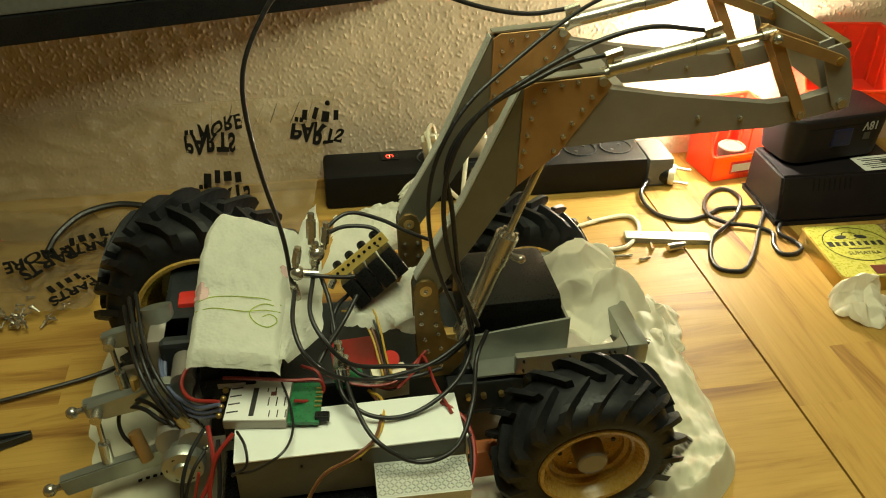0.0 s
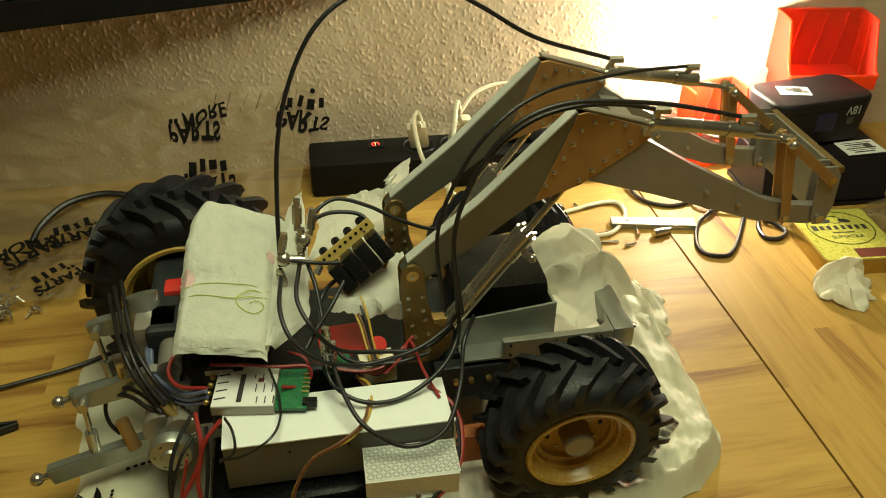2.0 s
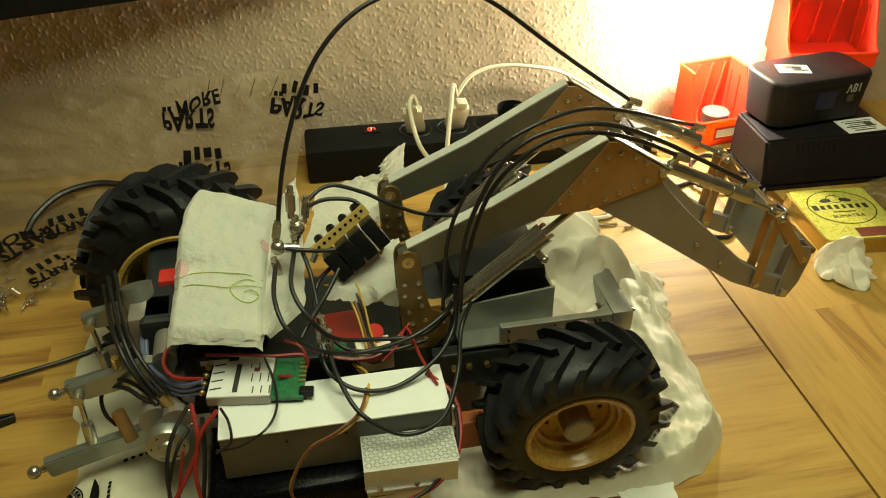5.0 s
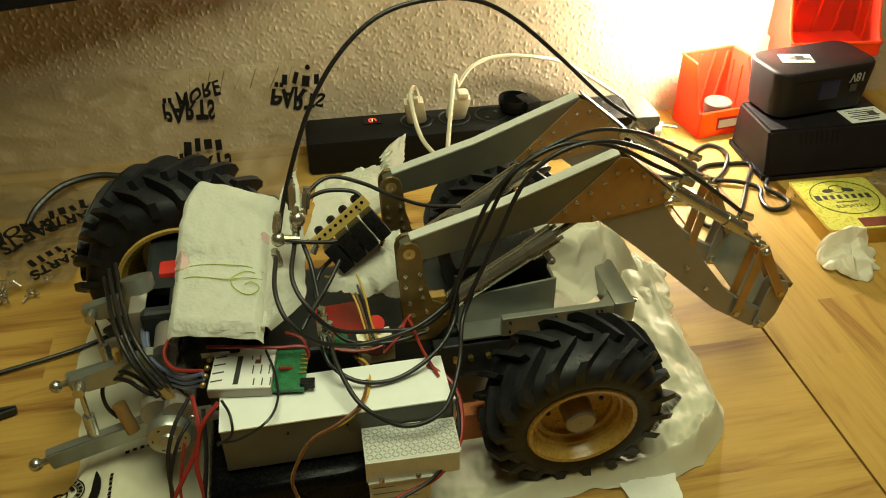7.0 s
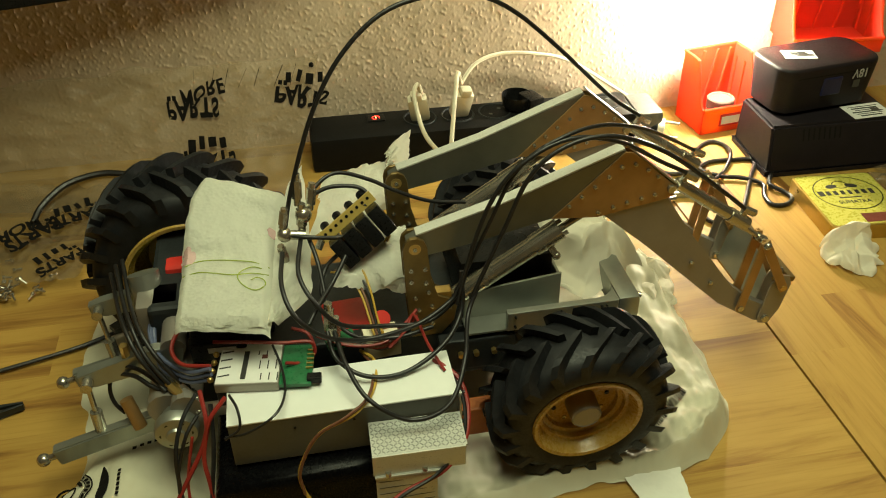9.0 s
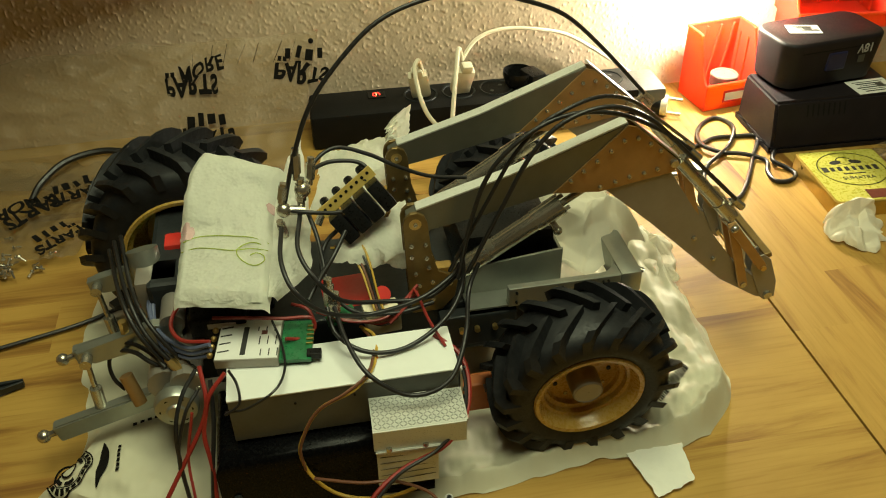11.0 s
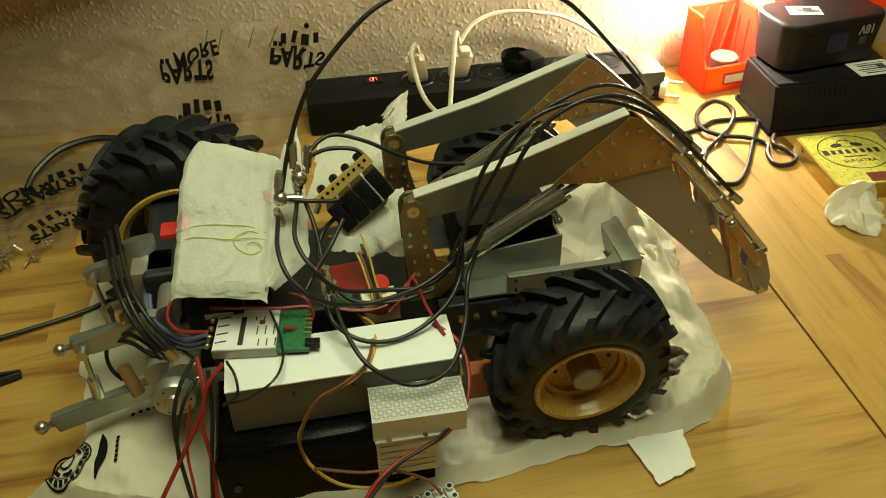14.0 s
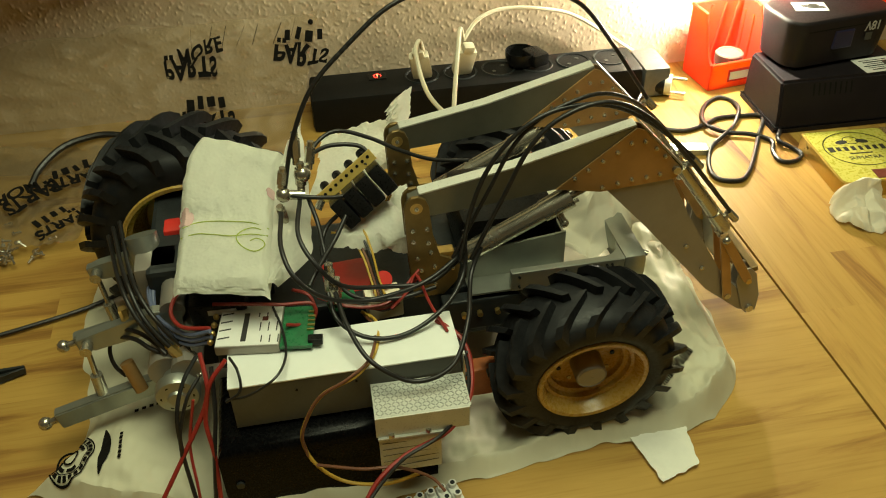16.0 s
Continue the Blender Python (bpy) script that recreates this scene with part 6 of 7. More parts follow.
# ---- things along the wall ----
def power_strip():
    s = empty("power_strip", (0.230, 0.946, 0), -1.2)
    tagged(s, "long black multi-socket power strip with lit red switch", "power strip")
    bm = box(bm_new(), (0.407, 0.066, 0.044), (-0.0185, 0, 0.0222), (0, 0, 0), 0.006)
    part("body", bm, STRIP, s, "black plastic body", smooth=True)
    bm = box(bm_new(), (0.034, 0.060, 0.040), (0.205, 0, 0.0205), (0, 0, 0), 0.006)
    part("end_cap", bm, surface("grey_plastic", (0.11, 0.11, 0.105), 0.5), s, "grey end cap", smooth=True)
    for k in range(6):
        x = -0.085 + 0.0475 * k
        bm = bm_new()
        lathe(bm, [(0.0005, 0.0005), (0.0185, 0.0005), (0.0190, -0.0008), (0.0205, -0.0012), (0.0212, 0.0002)], 32)
        put(bm, bm.verts, pose(x, 0.004, 0.0446, -90, 0, 0))
        sock = part("socket", bm, BLACK_MATT, s, "round recessed socket", smooth=True)
        for dx in (-0.0095, 0.0095):
            part("contact_hole", rod(bm_new(), (x + dx * 0.7, 0.004 + dx * 0.7, 0.0438), (x + dx * 0.7, 0.004 + dx * 0.7, 0.0450), 0.0025, seg=10), DARK_GREY, sock)
    part("switch", box(bm_new(), (0.022, 0.016, 0.0016), (-0.139, 0.012, 0.0448), (0, 0, 0), 0.001), BLACK, s, "black rocker switch")
    red = glow("red_switch_light", (1.0, 0.05, 0.03), 2.2)
    bm = bm_new()
    for k in range(14):
        a0, a1 = radians(-60 + 300 / 14 * k + 30), radians(-60 + 300 / 14 * (k + 1) + 30)
        rod(bm, (-0.139 + 0.0045 * math.cos(a0), 0.012 + 0.0045 * math.sin(a0), 0.0458), (-0.139 + 0.0045 * math.cos(a1), 0.012 + 0.0045 * math.sin(a1), 0.0458), 0.0006, seg=6)
    part("power_symbol", bm, red, s, "glowing red power symbol")
    part("power_dash", rod(bm_new(), (-0.139, 0.010, 0.0458), (-0.139, 0.015, 0.0458), 0.0006, seg=6), glow("orange_light", (1.0, 0.4, 0.15), 3.0), s)
    for x, lean, pts in ((0.146, -8, [(0.146, 0.938, 0.082), (0.140, 0.930, 0.100), (0.132, 0.905, 0.095), (0.140, 0.872, 0.060), (0.170, 0.850, 0.030), (0.190, 0.840, 0.012)]),
                         (0.193, 8, [(0.195, 0.942, 0.090), (0.190, 0.935, 0.108), (0.180, 0.900, 0.100), (0.168, 0.865, 0.055), (0.160, 0.835, 0.015), (0.150, 0.79, 0.006)])):
        p = empty("mains_plug", (x, 0.950, 0.045))
        tagged(p, "cream flat two-pin mains plug with its cable in the strip", "plug", "plugs in the power strip")
        bm = bm_new()
        box(bm, (0.024, 0.014, 0.036), (0, 0, 0.018), (0, 0, 0), 0.004)
        box(bm, (0.014, 0.012, 0.012), (0, -0.001, 0.038), (0, 0, 0), 0.003)
        put(bm, bm.verts, pose(0, 0, 0, 18, lean, lean))
        part("plug_body", bm, CREAM, p, smooth=True)
        bm = tube(bm_new(), [(a - x, b - 0.950, c - 0.045) for a, b, c in pts], 0.0027, 40, 8)
        part("cable", bm, CREAM, p, "cream cable", smooth=True)
    lead = part("white_lead", tube(bm_new(), [(0.195, 0.942, 0.090), (0.215, 0.955, 0.108), (0.250, 0.97, 0.112), (0.300, 0.975, 0.105), (0.350, 0.985, 0.085), (0.43, 0.985, 0.030), (0.47, 0.97, 0.004)], 0.0024, 50, 8), CREAM, None, smooth=True)
    tagged(lead, "thin cream lead running along the wall above the strip", "cable")
    p = empty("black_plug", (0.268, 0.952, 0.044))
    tagged(p, "black angled mains plug pushed into the power strip", "plug", "plugs in the power strip")
    bm = bm_new()
    lathe(bm, [(0.0005, -0.020), (0.010, -0.020), (0.016, -0.016), (0.0185, -0.006), (0.0185, 0.0)], 24)
    put(bm, bm.verts, pose(0, 0, 0, 90, 0, 0) @ pose(0, 0, 0))
    put(bm, bm.verts, pose(0, 0, 0.0205))
    box(bm, (0.022, 0.030, 0.016), (0.018, -0.004, 0.012), (0, 0, 20), 0.004)
    part("plug_body", bm, BLACK, p, smooth=True)
    w = part("white_cable_on_table", tube(bm_new(), [(0.150, 0.79, 0.003), (0.230, 0.800, 0.003), (0.300, 0.83, 0.003), (0.365, 0.845, 0.003), (0.372, 0.815, 0.003), (0.345, 0.78, 0.003), (0.315, 0.775, 0.003)], 0.0027, 50, 8), CREAM, None, smooth=True)
    w.name = "mains_cable"
    tagged(w, "cream mains cable lying curled on the wooden table", "cable")


def charger():
    c = empty("battery_charger", (0.6215, 0.843, 0.0), -2)
    tagged(c, "black battery charger with ventilation slots on the wooden table", "battery charger")
    bm = bm_new()
    rings = []
    for x, y0, y1, z in ((0.084, -0.049, 0.049, 0.001), (0.084, -0.049, 0.049, 0.006), (0.081, -0.046, 0.047, 0.007), (0.081, -0.045, 0.047, 0.020), (0.080, -0.034, 0.047, 0.060)):
        rings.append([bm.verts.new(q) for q in ((-x, y0, z), (x, y0, z), (x, y1, z), (-x, y1, z))])
    bm.faces.new(rings[0][::-1]), bm.faces.new(rings[-1])
    for p, q in zip(rings, rings[1:]):
        for i in range(4):
            bm.faces.new((p[i], p[(i + 1) % 4], q[(i + 1) % 4], q[i]))
    bmesh.ops.bevel(bm, geom=[e for e in bm.edges if min(v.co.z for v in e.verts) > 0.019 or abs(e.verts[0].co.z - e.verts[1].co.z) > 0.002], offset=0.003, segments=2, affect="EDGES")
    body = part("housing", bm, CHARGER, c, "black textured plastic housing", smooth=True)
    for k in range(8):
        part("vent_slot", box(bm_new(), (0.0026, 0.0016, 0.015), (-0.040 + 0.0066 * k, -0.0366, 0.0478), (-15, 0, 0), 0.0005), STRIP, body)
    part("rating_label", box(bm_new(), (0.052, 0.034, 0.0004), (0.050, -0.013, 0.0603), (0, 0, 4)), LABEL, body, "white rating label")
    for k in range(6):
        part("printed_bar", box(bm_new(), (0.040 - 0.006 * (k % 3), 0.0012 + 0.001 * (k % 2), 0.0003), (0.050, -0.002 - 0.0045 * k, 0.0606), (0, 0, 4)), INK, body)
    part("printed_square", box(bm_new(), (0.010, 0.009, 0.0003), (0.062, -0.012, 0.0607), (0, 0, 4)), DARK_GREY, body)
    p = empty("battery_pack", (0.6155, 0.872, 0.0605), 7)
    p.matrix_basis = pose(0.6155, 0.872, 0.0605, 0, 0, 7) @ Matrix.Diagonal((1, 1, 1.12, 1))
    tagged(p, "black 18 volt slide-in battery pack upside down on the charger", "battery pack")
    bm = bm_new()
    box(bm, (0.138, 0.076, 0.050), (0, 0, 0.029), (0, 0, 0), 0.0)
    vert = [e for e in bm.edges if abs((e.verts[0].co - e.verts[1].co).z) > 0.01]
    bmesh.ops.bevel(bm, geom=vert, offset=0.020, segments=5, affect="EDGES", profile=0.5)
    rim = [e for e in bm.edges if all(v.co.z > 0.053 for v in e.verts)]
    bmesh.ops.bevel(bm, geom=rim, offset=0.004, segments=3, affect="EDGES", profile=0.5)
    for v in bm.verts:
        if v.co.z < 0.02:
            v.co.x *= 0.94
            v.co.y *= 0.90
    box(bm, (0.10, 0.056, 0.008), (0, 0, 0.004), (0, 0, 0), 0.002)
    shell = part("shell", bm, CHARGER, p, "black moulded shell", smooth=True)
    part("shell_seam", box(bm_new(), (0.100, 0.0008, 0.0012), (0.0, -0.0372, 0.0435)), STRIP, shell)
    part("type_label", box(bm_new(), (0.038, 0.024, 0.0004), (-0.024, 0.002, 0.0543), (0, 0, -20)), LABEL, shell, "white type label")
    for k in range(4):
        part("printed_bar", box(bm_new(), (0.026 - 0.005 * (k % 2), 0.0016, 0.0003), (-0.024 + 0.0016 * k, 0.009 - 0.0044 * k, 0.0547), (0, 0, -20)), DARK_GREY, shell)
    part("printed_square", box(bm_new(), (0.009, 0.009, 0.0003), (-0.020, 0.001, 0.0548), (0, 0, -20)), DARK_GREY, shell)
    part("release_button", box(bm_new(), (0.026, 0.004, 0.020), (0.000, -0.0365, 0.030), (0, 0, 0), 0.0015), surface("dark_blue_plastic", (0.012, 0.015, 0.06), 0.4), shell, "dark blue release button")
    letters("18V", 0.0135, surface("pale_grey_print", (0.40, 0.39, 0.38), 0.5, bump=0), shell, pose(0.037, -0.0384, 0.041, 90, 180, 0), label="pale grey voltage lettering, upside down", bold=0.02)
    part("printed_square", box(bm_new(), (0.009, 0.0006, 0.008), (0.034, -0.0380, 0.0290)), DARK_GREY, shell)
    cord = tube(bm_new(), [(0.418, 0.912, 0.012), (0.400, 0.885, 0.006), (0.404, 0.845, 0.003), (0.4338, 0.8244, 0.003), (0.4653, 0.8323, 0.003), (0.4863, 0.843, 0.003), (0.5145, 0.842, 0.003), (0.5396, 0.8347, 0.003), (0.5153, 0.7948, 0.003), (0.48, 0.7399, 0.003), (0.4586, 0.7154, 0.003), (0.4447, 0.7135, 0.003),
                           (0.4303, 0.7218, 0.003), (0.4313, 0.7442, 0.003), (0.4499, 0.7809, 0.003), (0.4745, 0.8004, 0.006), (0.4964, 0.8214, 0.003), (0.5154, 0.8482, 0.008), (0.522, 0.8792, 0.003), (0.5084, 0.8907, 0.003), (0.4846, 0.8754, 0.003), (0.4679, 0.8472, 0.005), (0.4643, 0.8212, 0.007), (0.4812, 0.8062, 0.005),
                           (0.5046, 0.7972, 0.005), (0.5245, 0.7818, 0.003), (0.5148, 0.7592, 0.003), (0.5138, 0.739, 0.003), (0.5291, 0.7355, 0.003), (0.5426, 0.7461, 0.003), (0.5407, 0.7604, 0.003), (0.5292, 0.7757, 0.006), (0.545, 0.800, 0.004)], 0.0026, 220, 8)
    tagged(part("charger_cord", cord, HOSE, None, smooth=True), "black mains cord lying in loops on the table", "cable")
    q = empty("black_mains_plug", (0.436, 0.925, 0.014), 62)
    tagged(q, "black two-pin mains plug lying loose on the table", "plug")
    bm = bm_new()
    lathe(bm, [(0.0005, 0.020), (0.006, 0.020), (0.011, 0.010), (0.0135, -0.004), (0.0135, -0.014), (0.0005, -0.014)], 20)
    part("plug_body", bm, BLACK, q, smooth=True)
    bm = lathe(bm_new(), [(0.0005, -0.0142), (0.013, -0.0142), (0.0135, -0.022), (0.0005, -0.022)], 20)
    part("plug_face", bm, CREAM, q, "pale plug face", smooth=True)
    for dx in (-0.0095, 0.0095):
        part("pin", rod(bm_new(), (dx * 0.7, -0.022, dx * 0.7), (dx * 0.7, -0.040, dx * 0.7), 0.0022), STEEL, q, smooth=True)


def storage_bin(at, rz, w, d, h, lip, label, tilt=0.0):
    """An open-fronted stacking bin: thin walls, a front edge raking in an s, ribs and a rolled rim."""
    b = empty("storage_bin", at, rz)
    b.matrix_basis = pose(*at, tilt, 0, rz)
    tagged(b, label, "storage bin", "red storage bins")
    t = 0.002
    side = [(-d / 2, 0), (d / 2, 0), (d / 2, h)]
    for k in range(11):
        s = k / 10
        side.append((-d * (0.02 + 0.48 * s), lip + (h - lip) * (0.5 + 0.5 * math.cos(math.pi * s ** 0.75))))
    for s in (-1, 1):
        bm = bm_new()
        prism(bm, side, -t / 2, t / 2, 0.0004)
        put(bm, bm.verts, pose(s * (w / 2 - t / 2), 0, 0, 0, 0, 90))
        wall_part = part("side_wall", bm, RED_BIN, b)
        line = [(s * w / 2, y, z) for y, z in side[2:]]
        part("rim", tube(bm_new(), line, 0.0022, 26, 8), RED_BIN, b, smooth=True)
        for k in (-0.05, 0.25):
            part("rib", box(bm_new(), (0.003, 0.003, h * 0.8), (s * (w / 2 - t * 1.5), d * k + d * 0.1, h * 0.45), (0, 0, 0), 0.0008), RED_BIN, b)
    bm = box(bm_new(), (w, t, h), (0, d / 2 - t / 2, h / 2))
    part("back_wall", bm, RED_BIN, b)
    for k in (-0.22, 0.05, 0.30):
        part("rib", box(bm_new(), (0.004, 0.004, h * 0.94), (w * k, d / 2 - 0.003, h * 0.5), (0, 8, 0), 0.001), RED_BIN, b)
    part("back_rim", tube(bm_new(), [(-w / 2, d / 2, h), (0, d / 2, h), (w / 2, d / 2, h)], 0.0024, 8, 8), RED_BIN, b, smooth=True)
    part("bottom", box(bm_new(), (w - 2 * t, d - 2 * t, t), (0, 0, t / 2 + 0.001)), RED_BIN, b)
    bm = box(bm_new(), (w, t, lip), (0, -d / 2 + t / 2, lip / 2), (0, 0, 0), 0.0005)
    part("front_lip", bm, RED_BIN, b)
    part("front_rim", tube(bm_new(), [(-w / 2, -d / 2, lip), (0, -d / 2, lip), (w / 2, -d / 2, lip)], 0.0024, 8, 8), RED_BIN, b, smooth=True)
    if lip > 0.025:
        part("label_frame", box(bm_new(), (w * 0.44, 0.0012, 0.0165), (w * 0.06, -d / 2 - 0.0005, lip * 0.5), (0, 0, 0), 0.0004), RED, b)
        part("label_card", box(bm_new(), (w * 0.38, 0.0008, 0.0105), (w * 0.06, -d / 2 - 0.0016, lip * 0.5)), LABEL, b, "pale label card")
    return b


def bins():
    storage_bin((0.539, 0.948, 0.0005), 7, 0.076, 0.062, 0.092, 0.034, "small red open-fronted storage bin glowing in the lamp light")
    storage_bin((0.670, 0.953, 0.0005), -8, 0.090, 0.076, 0.097, 0.088, "red storage bin standing below another behind the charger")
    storage_bin((0.676, 0.951, 0.0990), -8, 0.112, 0.080, 0.078, 0.018, "large red storage bin stacked on another, its ribs showing")
    jar = empty("small_jar", (0.541, 0.940, 0.004))
    tagged(jar, "small jar with grey-brown lid in the red storage bin", "jar")
    bm = lathe(bm_new(), [(0.0005, 0), (0.016, 0), (0.017, 0.002), (0.017, 0.020), (0.0005, 0.020)], 32)
    put(bm, bm.verts, pose(0, 0, 0, 90, 0, 0))
    part("glass", bm, CREAM, jar, smooth=True)
    bm = lathe(bm_new(), [(0.0005, 0.0335), (0.013, 0.0335), (0.0135, 0.0345), (0.0165, 0.0345), (0.0178, 0.033), (0.0178, 0.0205), (0.0165, 0.020)], 32)
    put(bm, bm.verts, pose(0, 0, 0, 90, 0, 0))
    part("lid", bm, surface("grey_brown_lid", (0.15, 0.13, 0.10), 0.5), jar, "grey-brown screw lid", smooth=True)


def tin():
    c = empty("cigarillo_tin", (0.591, 0.711, 0.0), -4.5)
    c.matrix_basis = pose(0.591, 0.711, 0, 0, 0, -4.5) @ Matrix.Diagonal((1.07, 1.12, 1, 1))
    tagged(c, "flat yellow hinged cigarillo tin with gilt sides, on the table", "tin")
    for z0, z1, m, name in ((0.0005, 0.0120, TIN_SIDE, "base"), (0.0118, 0.0185, TIN_SIDE, "lid")):
        bm = box(bm_new(), (0.0887, 0.094, z1 - z0), (0, 0, (z0 + z1) / 2))
        vert = [e for e in bm.edges if abs((e.verts[0].co - e.verts[1].co).z) > 0.004]
        bmesh.ops.bevel(bm, geom=vert, offset=0.006, segments=4, affect="EDGES", profile=0.5)
        if name == "lid":
            rim = [e for e in bm.edges if all(v.co.z > z1 - 1e-5 for v in e.verts)]
            bmesh.ops.bevel(bm, geom=rim, offset=0.0016, segments=2, affect="EDGES", profile=0.5)
        lid = part(name, bm, m, c, "gilt tinplate", smooth=True)
    bm = box(bm_new(), (0.0840, 0.0893, 0.0004), (0, 0, 0.0186))
    vert = [e for e in bm.edges if abs((e.verts[0].co - e.verts[1].co).z) > 0.0002]
    bmesh.ops.bevel(bm, geom=vert, offset=0.005, segments=4, affect="EDGES", profile=0.5)
    face = part("lid_print", bm, TIN, lid, "yellow printed lid")
    z = 0.0190
    def ring(rx, ry, w, cx, cy):
        bm = bm_new()
        n = 56
        r = [[bm.verts.new((cx + (rx + s * w) * math.cos(2 * math.pi * a / n), cy + (ry + s * w) * math.sin(2 * math.pi * a / n), z)) for a in range(n)] for s in (0, 1)]
        for k in range(n):
            bm.faces.new((r[0][k], r[0][(k + 1) % n], r[1][(k + 1) % n], r[1][k]))
        bmesh.ops.solidify(bm, geom=bm.faces[:], thickness=0.0002)
        part("printed_ring", bm, INK, lid, "black printed oval")
    ring(0.0345, 0.0295, 0.0011, 0.001, 0.010)
    ring(0.0075, 0.0060, 0.0012, 0.000, 0.025)
    for k, w in enumerate((0.0085, 0.006, 0.006, 0.006, 0.005, 0.006, 0.006, 0.0065)):
        part("printed_bar", box(bm_new(), (w * 0.72, 0.0088 if k in (0, 7) else 0.0072, 0.0002), (-0.0275 + 0.0078 * k, 0.0105, z)), INK, lid)
    for dx in (-0.011, 0.011):
        bm = bm_new()
        bmesh.ops.create_uvsphere(bm, u_segments=12, v_segments=6, radius=1.0, matrix=pose(dx, 0.0225, z, 0, 0, 12 * (1 if dx < 0 else -1)) @ Matrix.Diagonal((0.0068, 0.0036, 0.0002, 1)))
        part("printed_leaf", bm, INK, lid)
    part("printed_bar", box(bm_new(), (0.024, 0.0016, 0.0002), (0, 0.0015, z)), INK, lid)
    letters("SUMATRA", 0.0078, INK, lid, pose(0.001, -0.0065, z), label="black printed lettering")
    part("printed_band", box(bm_new(), (0.048, 0.0145, 0.0003), (0.0185, -0.0350, z)), MAROON, lid, "maroon printed band")


def hanging_bulb():
    """A bare bulb on a thin cord against the wall; it lights the bench."""
    b = empty("hanging_bulb", (0.512, 0.948, 0.156))
    tagged(b, "bare glowing bulb hanging on a thin cord at the wall", "lamp")
    bm = lathe(bm_new(), [(0.0005, -0.013), (0.006, -0.012), (0.0105, -0.007), (0.012, 0.0), (0.010, 0.007), (0.006, 0.013), (0.0055, 0.015)], 28)
    put(bm, bm.verts, pose(0, 0, 0, 90, 0, 0))
    part("bulb_glass", bm, glow("bulb_glow", (1.0, 0.94, 0.70), 1150.0), b, "glowing bulb", smooth=True)
    part("bulb_holder", rod(bm_new(), (0, 0, 0.016), (0, 0, 0.034), 0.0055), CREAM, b, "pale lamp holder", smooth=True)
    part("cord", rod(bm_new(), (0, 0, 0.034), (-0.30, 0.035, 1.4), 0.0010, seg=8), CREAM, b, "thin cord")


def bench_clutter():
    crumpled("crumpled_tissue", "crumpled white paper tissue lying on the wooden table", "tissue", (0.549, 0.634, 0.0), (0.062, 0.060), 0.034, 6.1, 0.019, rz=20)
    crumpled("crumpled_tissue", "crumpled white paper tissue stuffed into the tractor's front frame", "tissue", (0.214, 0.556, 0.104), (0.084, 0.094), 0.052, 4.4, 0.030, rz=15, peak=(0.0, 0.006))
    crumpled("crumpled_tissue", "crumpled white tissue edge on the bag beside the front wheel", "tissue", (0.326, 0.632, 0.004), (0.034, 0.095), 0.020, 12.7, 0.022, rz=-4)
    loose = empty("kitchen_paper", (0.036, 0.570, 0.112))
    tagged(loose, "loose curled white kitchen paper under the valve block", "paper towel")
    for corners, bulge, seed in ((((0.0068, 0.505, 0.1454), (0.063, 0.505, 0.1289), (0.0706, 0.555, 0.1518), (0.0294, 0.57, 0.1653)), (0.0, -0.012, 0.006), 2), (((-0.0054, 0.6, 0.1262), (0.0637, 0.61, 0.1355), (0.0641, 0.67, 0.1505), (0.0092, 0.66, 0.1448)), (0.006, -0.010, 0.012), 6)):
        a, b, c, d = (Vector(q) - Vector((0.036, 0.570, 0.112)) for q in corners)
        def curl(u, v):
            w = Vector(bulge) * (4 * v * (1 - v)) * (0.5 + u)
            rag = 0.004 * noise.noise(Vector((u * 5, v * 5, seed))) + 0.0012 * noise.noise(Vector((u * 19, v * 19, seed)))
            fold = 0.007 * abs(((u * 1.3 + v * 0.8 + 0.35 * seed) % 1.0) - 0.5)
            return a.lerp(b, u).lerp(d.lerp(c, u), v) + w + Vector((rag, rag - fold, rag + fold))
        part("sheet", sheet(bm_new(), 44, 44, curl, 0.0007), PAPER, loose, smooth=True)
    crumpled("clear_bag", "crumpled clear plastic bag beside the charger and tin", "plastic bag", (0.694, 0.748, 0.0), (0.095, 0.085), 0.050, 15.2, 0.034, CLEAR, rz=10)
    corners = [Vector((0.212, 0.402, 0.0040)), Vector((0.221, 0.358, 0.0040)), Vector((0.253, 0.368, 0.0040)), Vector((0.258, 0.406, 0.0040))]
    def scrap(u, v):
        p = corners[1].lerp(corners[2], u).lerp(corners[0].lerp(corners[3], u), v)
        e = 0.0016 * noise.noise(Vector((u * 6, v * 6, 2)))
        return p + Vector((e, -e, 0.0018 * max(0.0, noise.noise(Vector((u * 3, v * 3, 7)))) + 0.0035 * max(0.0, u - 0.7) * (1 - v)))
    tagged(part("paper_scrap", sheet(bm_new(), 24, 24, scrap), PAPER, None, smooth=True), "flat torn piece of white kitchen paper on the table", "paper")
    ta, tb_, tc, td = (Vector(q) for q in ((0.0637, 0.625, 0.163), (0.0827, 0.63, 0.1605), (0.0895, 0.645, 0.1926), (0.0668, 0.635, 0.1794)))
    def torn(u, v):
        rag = 0.004 * noise.noise(Vector((u * 7, v * 9, 1))) * (v + 0.3)
        return ta.lerp(tb_, u).lerp(td.lerp(tc, u ** 1.6), v) + Vector((rag, 0.006 * math.sin(u * 3.0), rag)) - ta
    ob = part("torn_paper", sheet(bm_new(), 20, 24, torn, 0.0005), PAPER, None, smooth=True)
    ob.matrix_basis = pose(*ta)
    tagged(ob, "torn upright scrap of white kitchen paper behind the loader post", "paper")
    # loose metal bits
    p = empty("aluminium_profile", (0.396, 0.789, 0.0), -12)
    tagged(p, "short bright aluminium flat bar on the table", "metal bar")
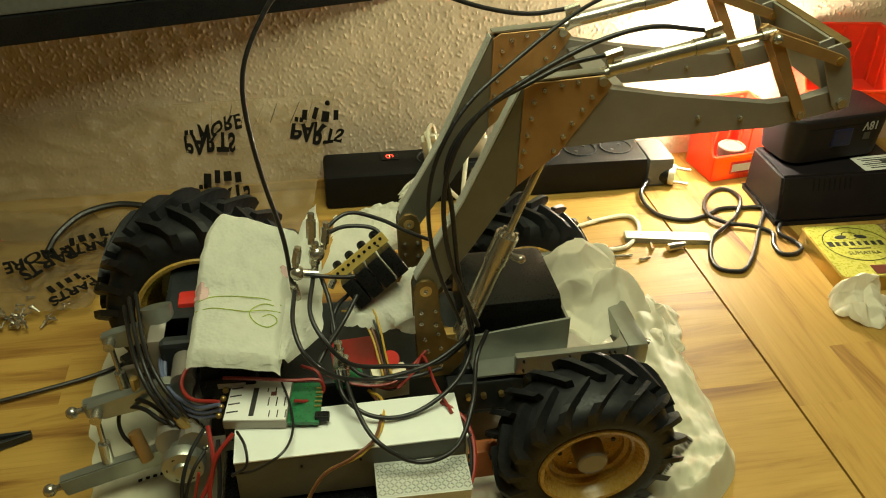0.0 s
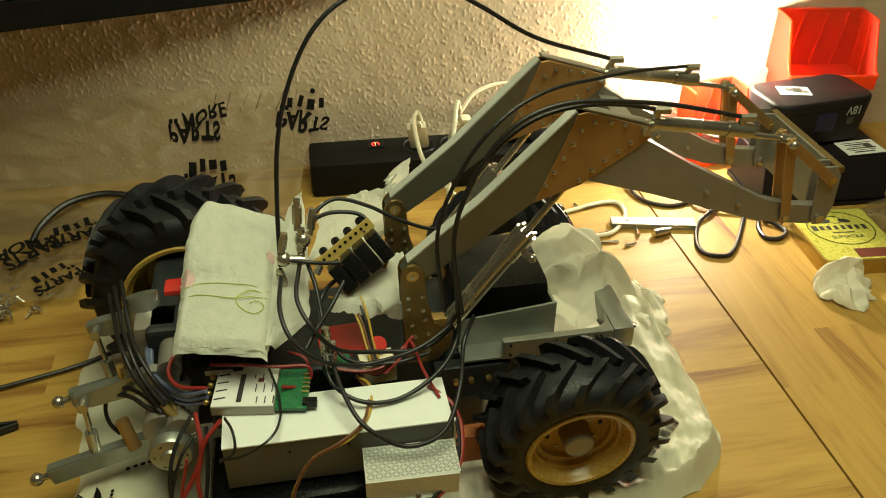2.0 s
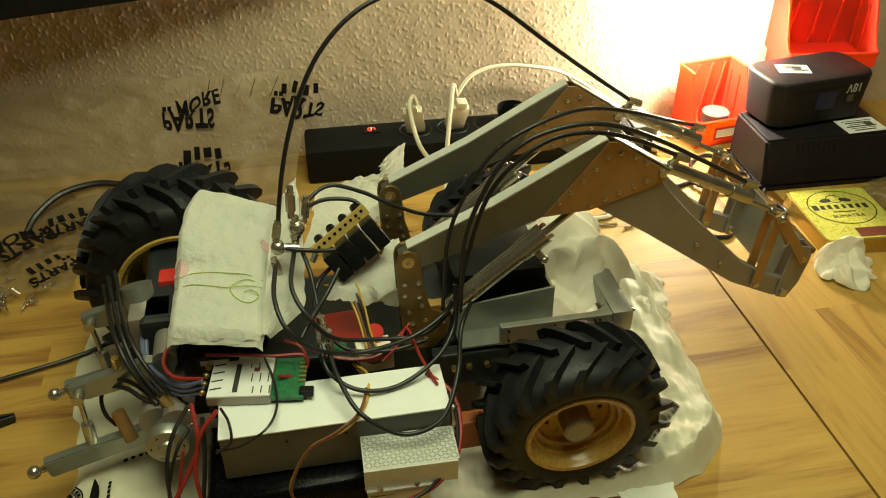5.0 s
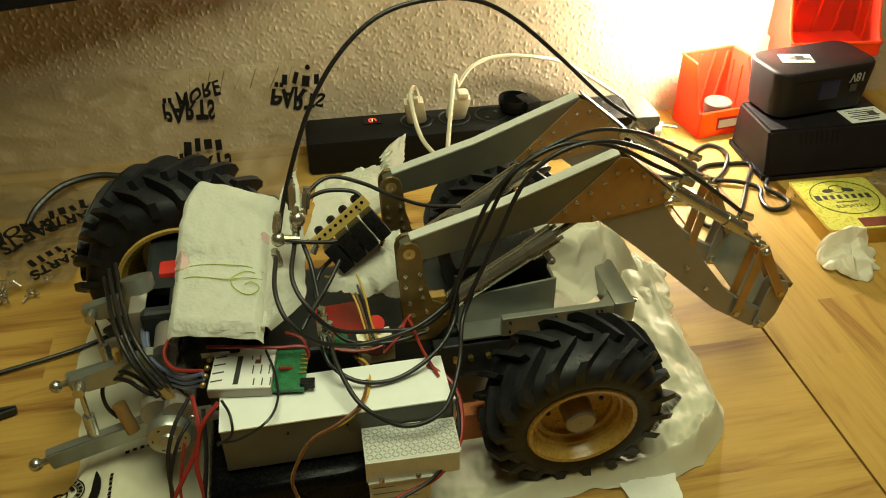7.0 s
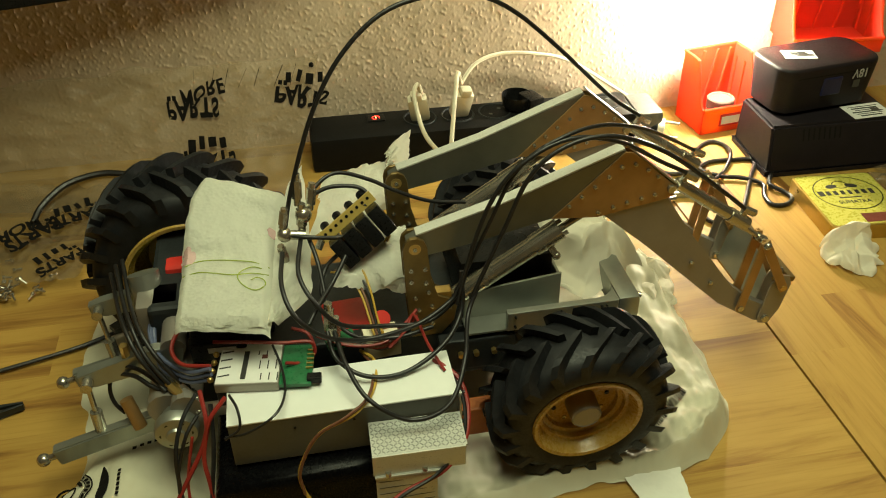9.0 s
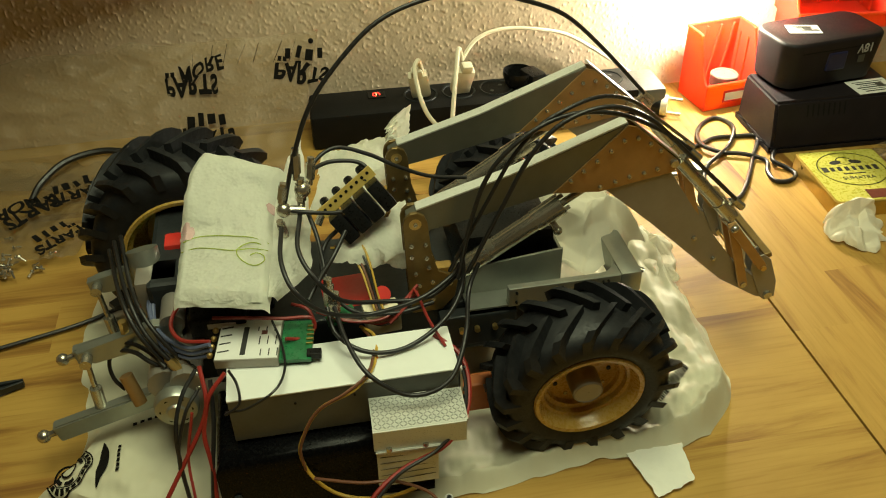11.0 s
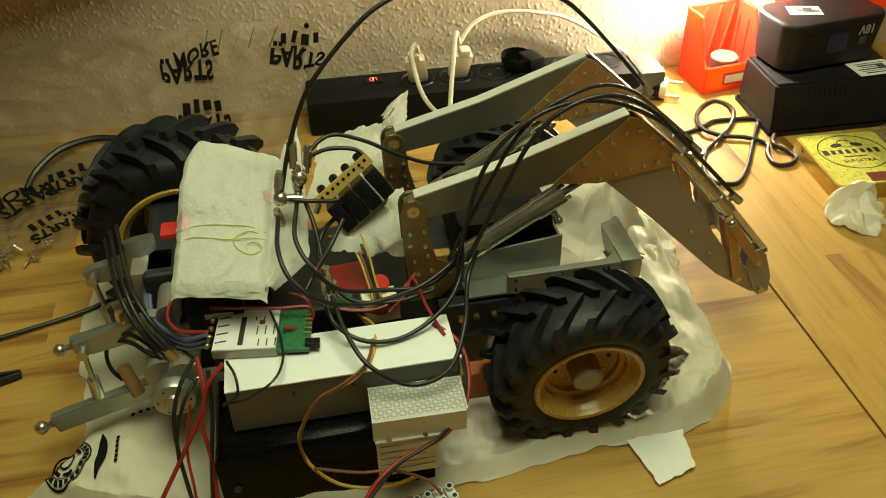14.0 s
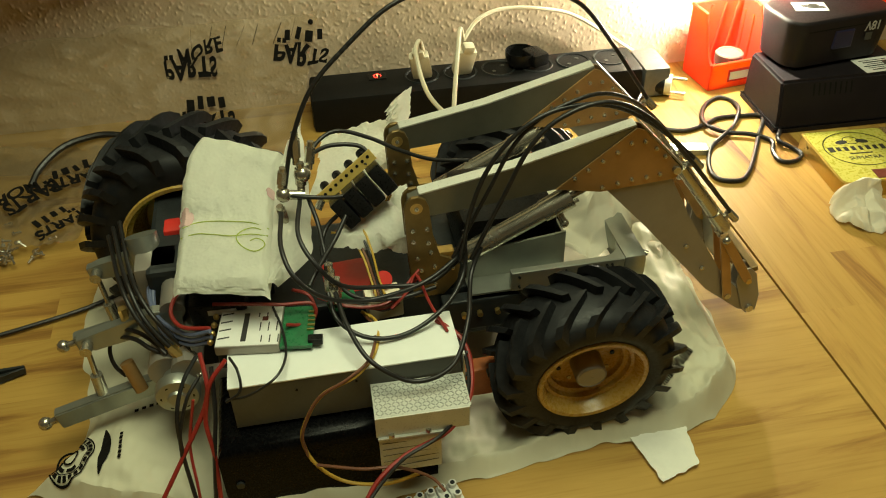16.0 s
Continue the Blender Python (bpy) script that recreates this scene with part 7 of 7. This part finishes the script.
    part("bar", box(bm_new(), (0.098, 0.016, 0.007), (0, 0, 0.0036), (0, 0, 0), 0.0008), ALU, p)
    for x in (-0.03, 0.0, 0.03):
        part("drilled_hole", rod(bm_new(), (x, 0, 0.0068), (x, 0, 0.0073), 0.0020), BLACK_MATT, p)
    for at, rz, l in (((0.318, 0.778, 0.002), 10, 0.052), ((0.322, 0.764, 0.002), -5, 0.045), ((0.345, 0.842, 0.002), 15, 0.045)):
        bm = tube(bm_new(), [(-l / 2, 0.014, 0), (-l / 2, 0.003, 0), (-l / 2 + 0.004, 0, 0), (0, 0, 0), (l / 2, 0, 0)], 0.0015, 40, 6)
        ob = part("hex_key", bm, STEEL, None, smooth=True)
        ob.matrix_basis = pose(*at, 0, 0, rz)
        tagged(ob, "small steel hex key lying on the table", "hex key", "hex keys on the table")
    for at, rz in (((0.352, 0.752, 0.002), 15), ((0.372, 0.772, 0.003), 80)):
        bm = rod(bm_new(), (0, 0, 0), (0.011, 0, 0), 0.0013, seg=8)
        rod(bm, (-0.003, 0, 0), (0, 0, 0), 0.0024, seg=8)
        ob = part("loose_screw", bm, STEEL, None)
        ob.matrix_basis = pose(*at, 0, 0, rz)
        tagged(ob, "small loose steel machine screw on the table", "screw", "loose screws on the table")
    bm = rod(bm_new(), (0, 0, 0.005), (0.014, 0, 0.005), 0.0050, seg=12)
    rod(bm, (0.014, 0, 0.005), (0.022, 0, 0.005), 0.0036, seg=12)
    ob = part("hose_coupling", bm, STEEL, None, smooth=True)
    ob.matrix_basis = pose(0.388, 0.766, 0, 0, 0, 10)
    tagged(ob, "short knurled steel hose coupling on the table", "coupling")
    # white terminal block before the tractor
    tb = empty("terminal_block", (0.050, 0.372, 0.0), 14)
    tagged(tb, "white plastic screw terminal block wired to the tractor", "terminal block")
    for k in range(6):
        bm = box(bm_new(), (0.0075, 0.017, 0.010), (-0.022 + 0.0085 * k, 0, 0.0055), (0, 0, 0), 0.0012)
        for dy in (-0.0045, 0.0045):
            rod(bm, (-0.022 + 0.0085 * k, dy, 0.010), (-0.022 + 0.0085 * k, dy, 0.0145), 0.0030, seg=10)
        seg = part("terminal", bm, LABEL, tb, smooth=True)
        for dy in (-0.0045, 0.0045):
            part("terminal_screw", rod(bm_new(), (-0.022 + 0.0085 * k, dy, 0.0143), (-0.022 + 0.0085 * k, dy, 0.0148), 0.0018, seg=8), BLACK_MATT, seg)
    # left side: pliers, black cables
    pl = empty("pliers", (-0.262, 0.574, 0.0), 192)
    tagged(pl, "dark steel needle-nosed pliers lying on the table", "pliers")
    for s in (-1, 1):
        bm = bm_new()
        prism(bm, [(0.0, 0.0005 * s), (0.0, 0.0022 * s), (0.030, 0.0045 * s), (0.045, 0.009 * s), (0.060, 0.007 * s), (0.060, 0.001 * s), (0.030, 0.0008 * s)], -0.0035, 0.0035, 0.0006)
        put(bm, bm.verts, pose(0, 0, 0.005, -90, 0, 4 * s))
        part("jaw", bm, BLACK_MATT, pl, "blackened steel jaw")
        bm = tube(bm_new(), [(0.055, 0.004 * s, 0.006), (0.085, 0.016 * s, 0.006), (0.130, 0.020 * s, 0.006), (0.160, 0.017 * s, 0.006)], 0.0055, 24, 8)
        part("grip", bm, RED, pl, smooth=True)
    for pts, r in (([(-0.40, 0.60, 0.004), (-0.330, 0.615, 0.004), (-0.270, 0.630, 0.004), (-0.215, 0.648, 0.004), (-0.16, 0.68, 0.004)], 0.0020), ([(-0.300, 0.846, 0.018), (-0.292, 0.866, 0.026), (-0.268, 0.890, 0.036), (-0.232, 0.900, 0.040), (-0.200, 0.896, 0.038), (-0.15, 0.89, 0.030)], 0.0036)):
        ob = part("black_cable", tube(bm_new(), pts, r, 40, 8), HOSE, None, smooth=True)
        tagged(ob, "black rubber cable lying across the table", "cable")


def monitor():
    m = empty("monitor", (-0.20, 0.925, 0.236), 14)
    tagged(m, "black monitor frame with dark grey panel above the table", "monitor")
    part("lower_frame", box(bm_new(), (0.75, 0.030, 0.030), (0.02, 0.012, 0.012), (0, 0, 0), 0.002), BLACK, m, "black lower frame")
    part("panel", box(bm_new(), (0.46, 0.012, 0.30), (-0.118, 0.004, 0.178), (0, 0, 0), 0.002), SCREEN, m, "dark grey panel")
    part("panel_edge", box(bm_new(), (0.003, 0.014, 0.30), (0.1135, 0.003, 0.178)), ALU, m, "bright panel edge")
    part("back_frame", box(bm_new(), (0.75, 0.016, 0.32), (0.02, 0.024, 0.185)), BLACK, m)


hoses()
flex_hose(times_filled(ARCH), 0.0017, 64, "arching_hose", "long black hydraulic hose arching over to the far loader arm", 1, 0.004)
flex_hose(times_filled(NEAR_A), 0.0017, 46, "loader_hose", "black hydraulic hose bending along the near loader arm", 0, 0.004)
flex_hose(times_filled(NEAR_B), 0.0017, 52, "loader_hose", "black hydraulic hose bending along the near loader arm", 0, 0.070)
NEAR_C = {t: [(x - 0.012 * (1 - k / len(q)), y + 0.005, z + 0.004 * k / len(q)) for k, (x, y, z) in enumerate(q)] for t, q in NEAR_B.items()}
flex_hose(times_filled(NEAR_C), 0.0015, 52, "loader_hose", "black hydraulic hose bending along the near loader arm", 1, 0.070)
couplings()
electronics()
valve_block()
napkin()
carrier_bag()
clear_bags()
power_strip()
charger()
bins()
tin()
bench_clutter()
hanging_bulb()
monitor()
motions()
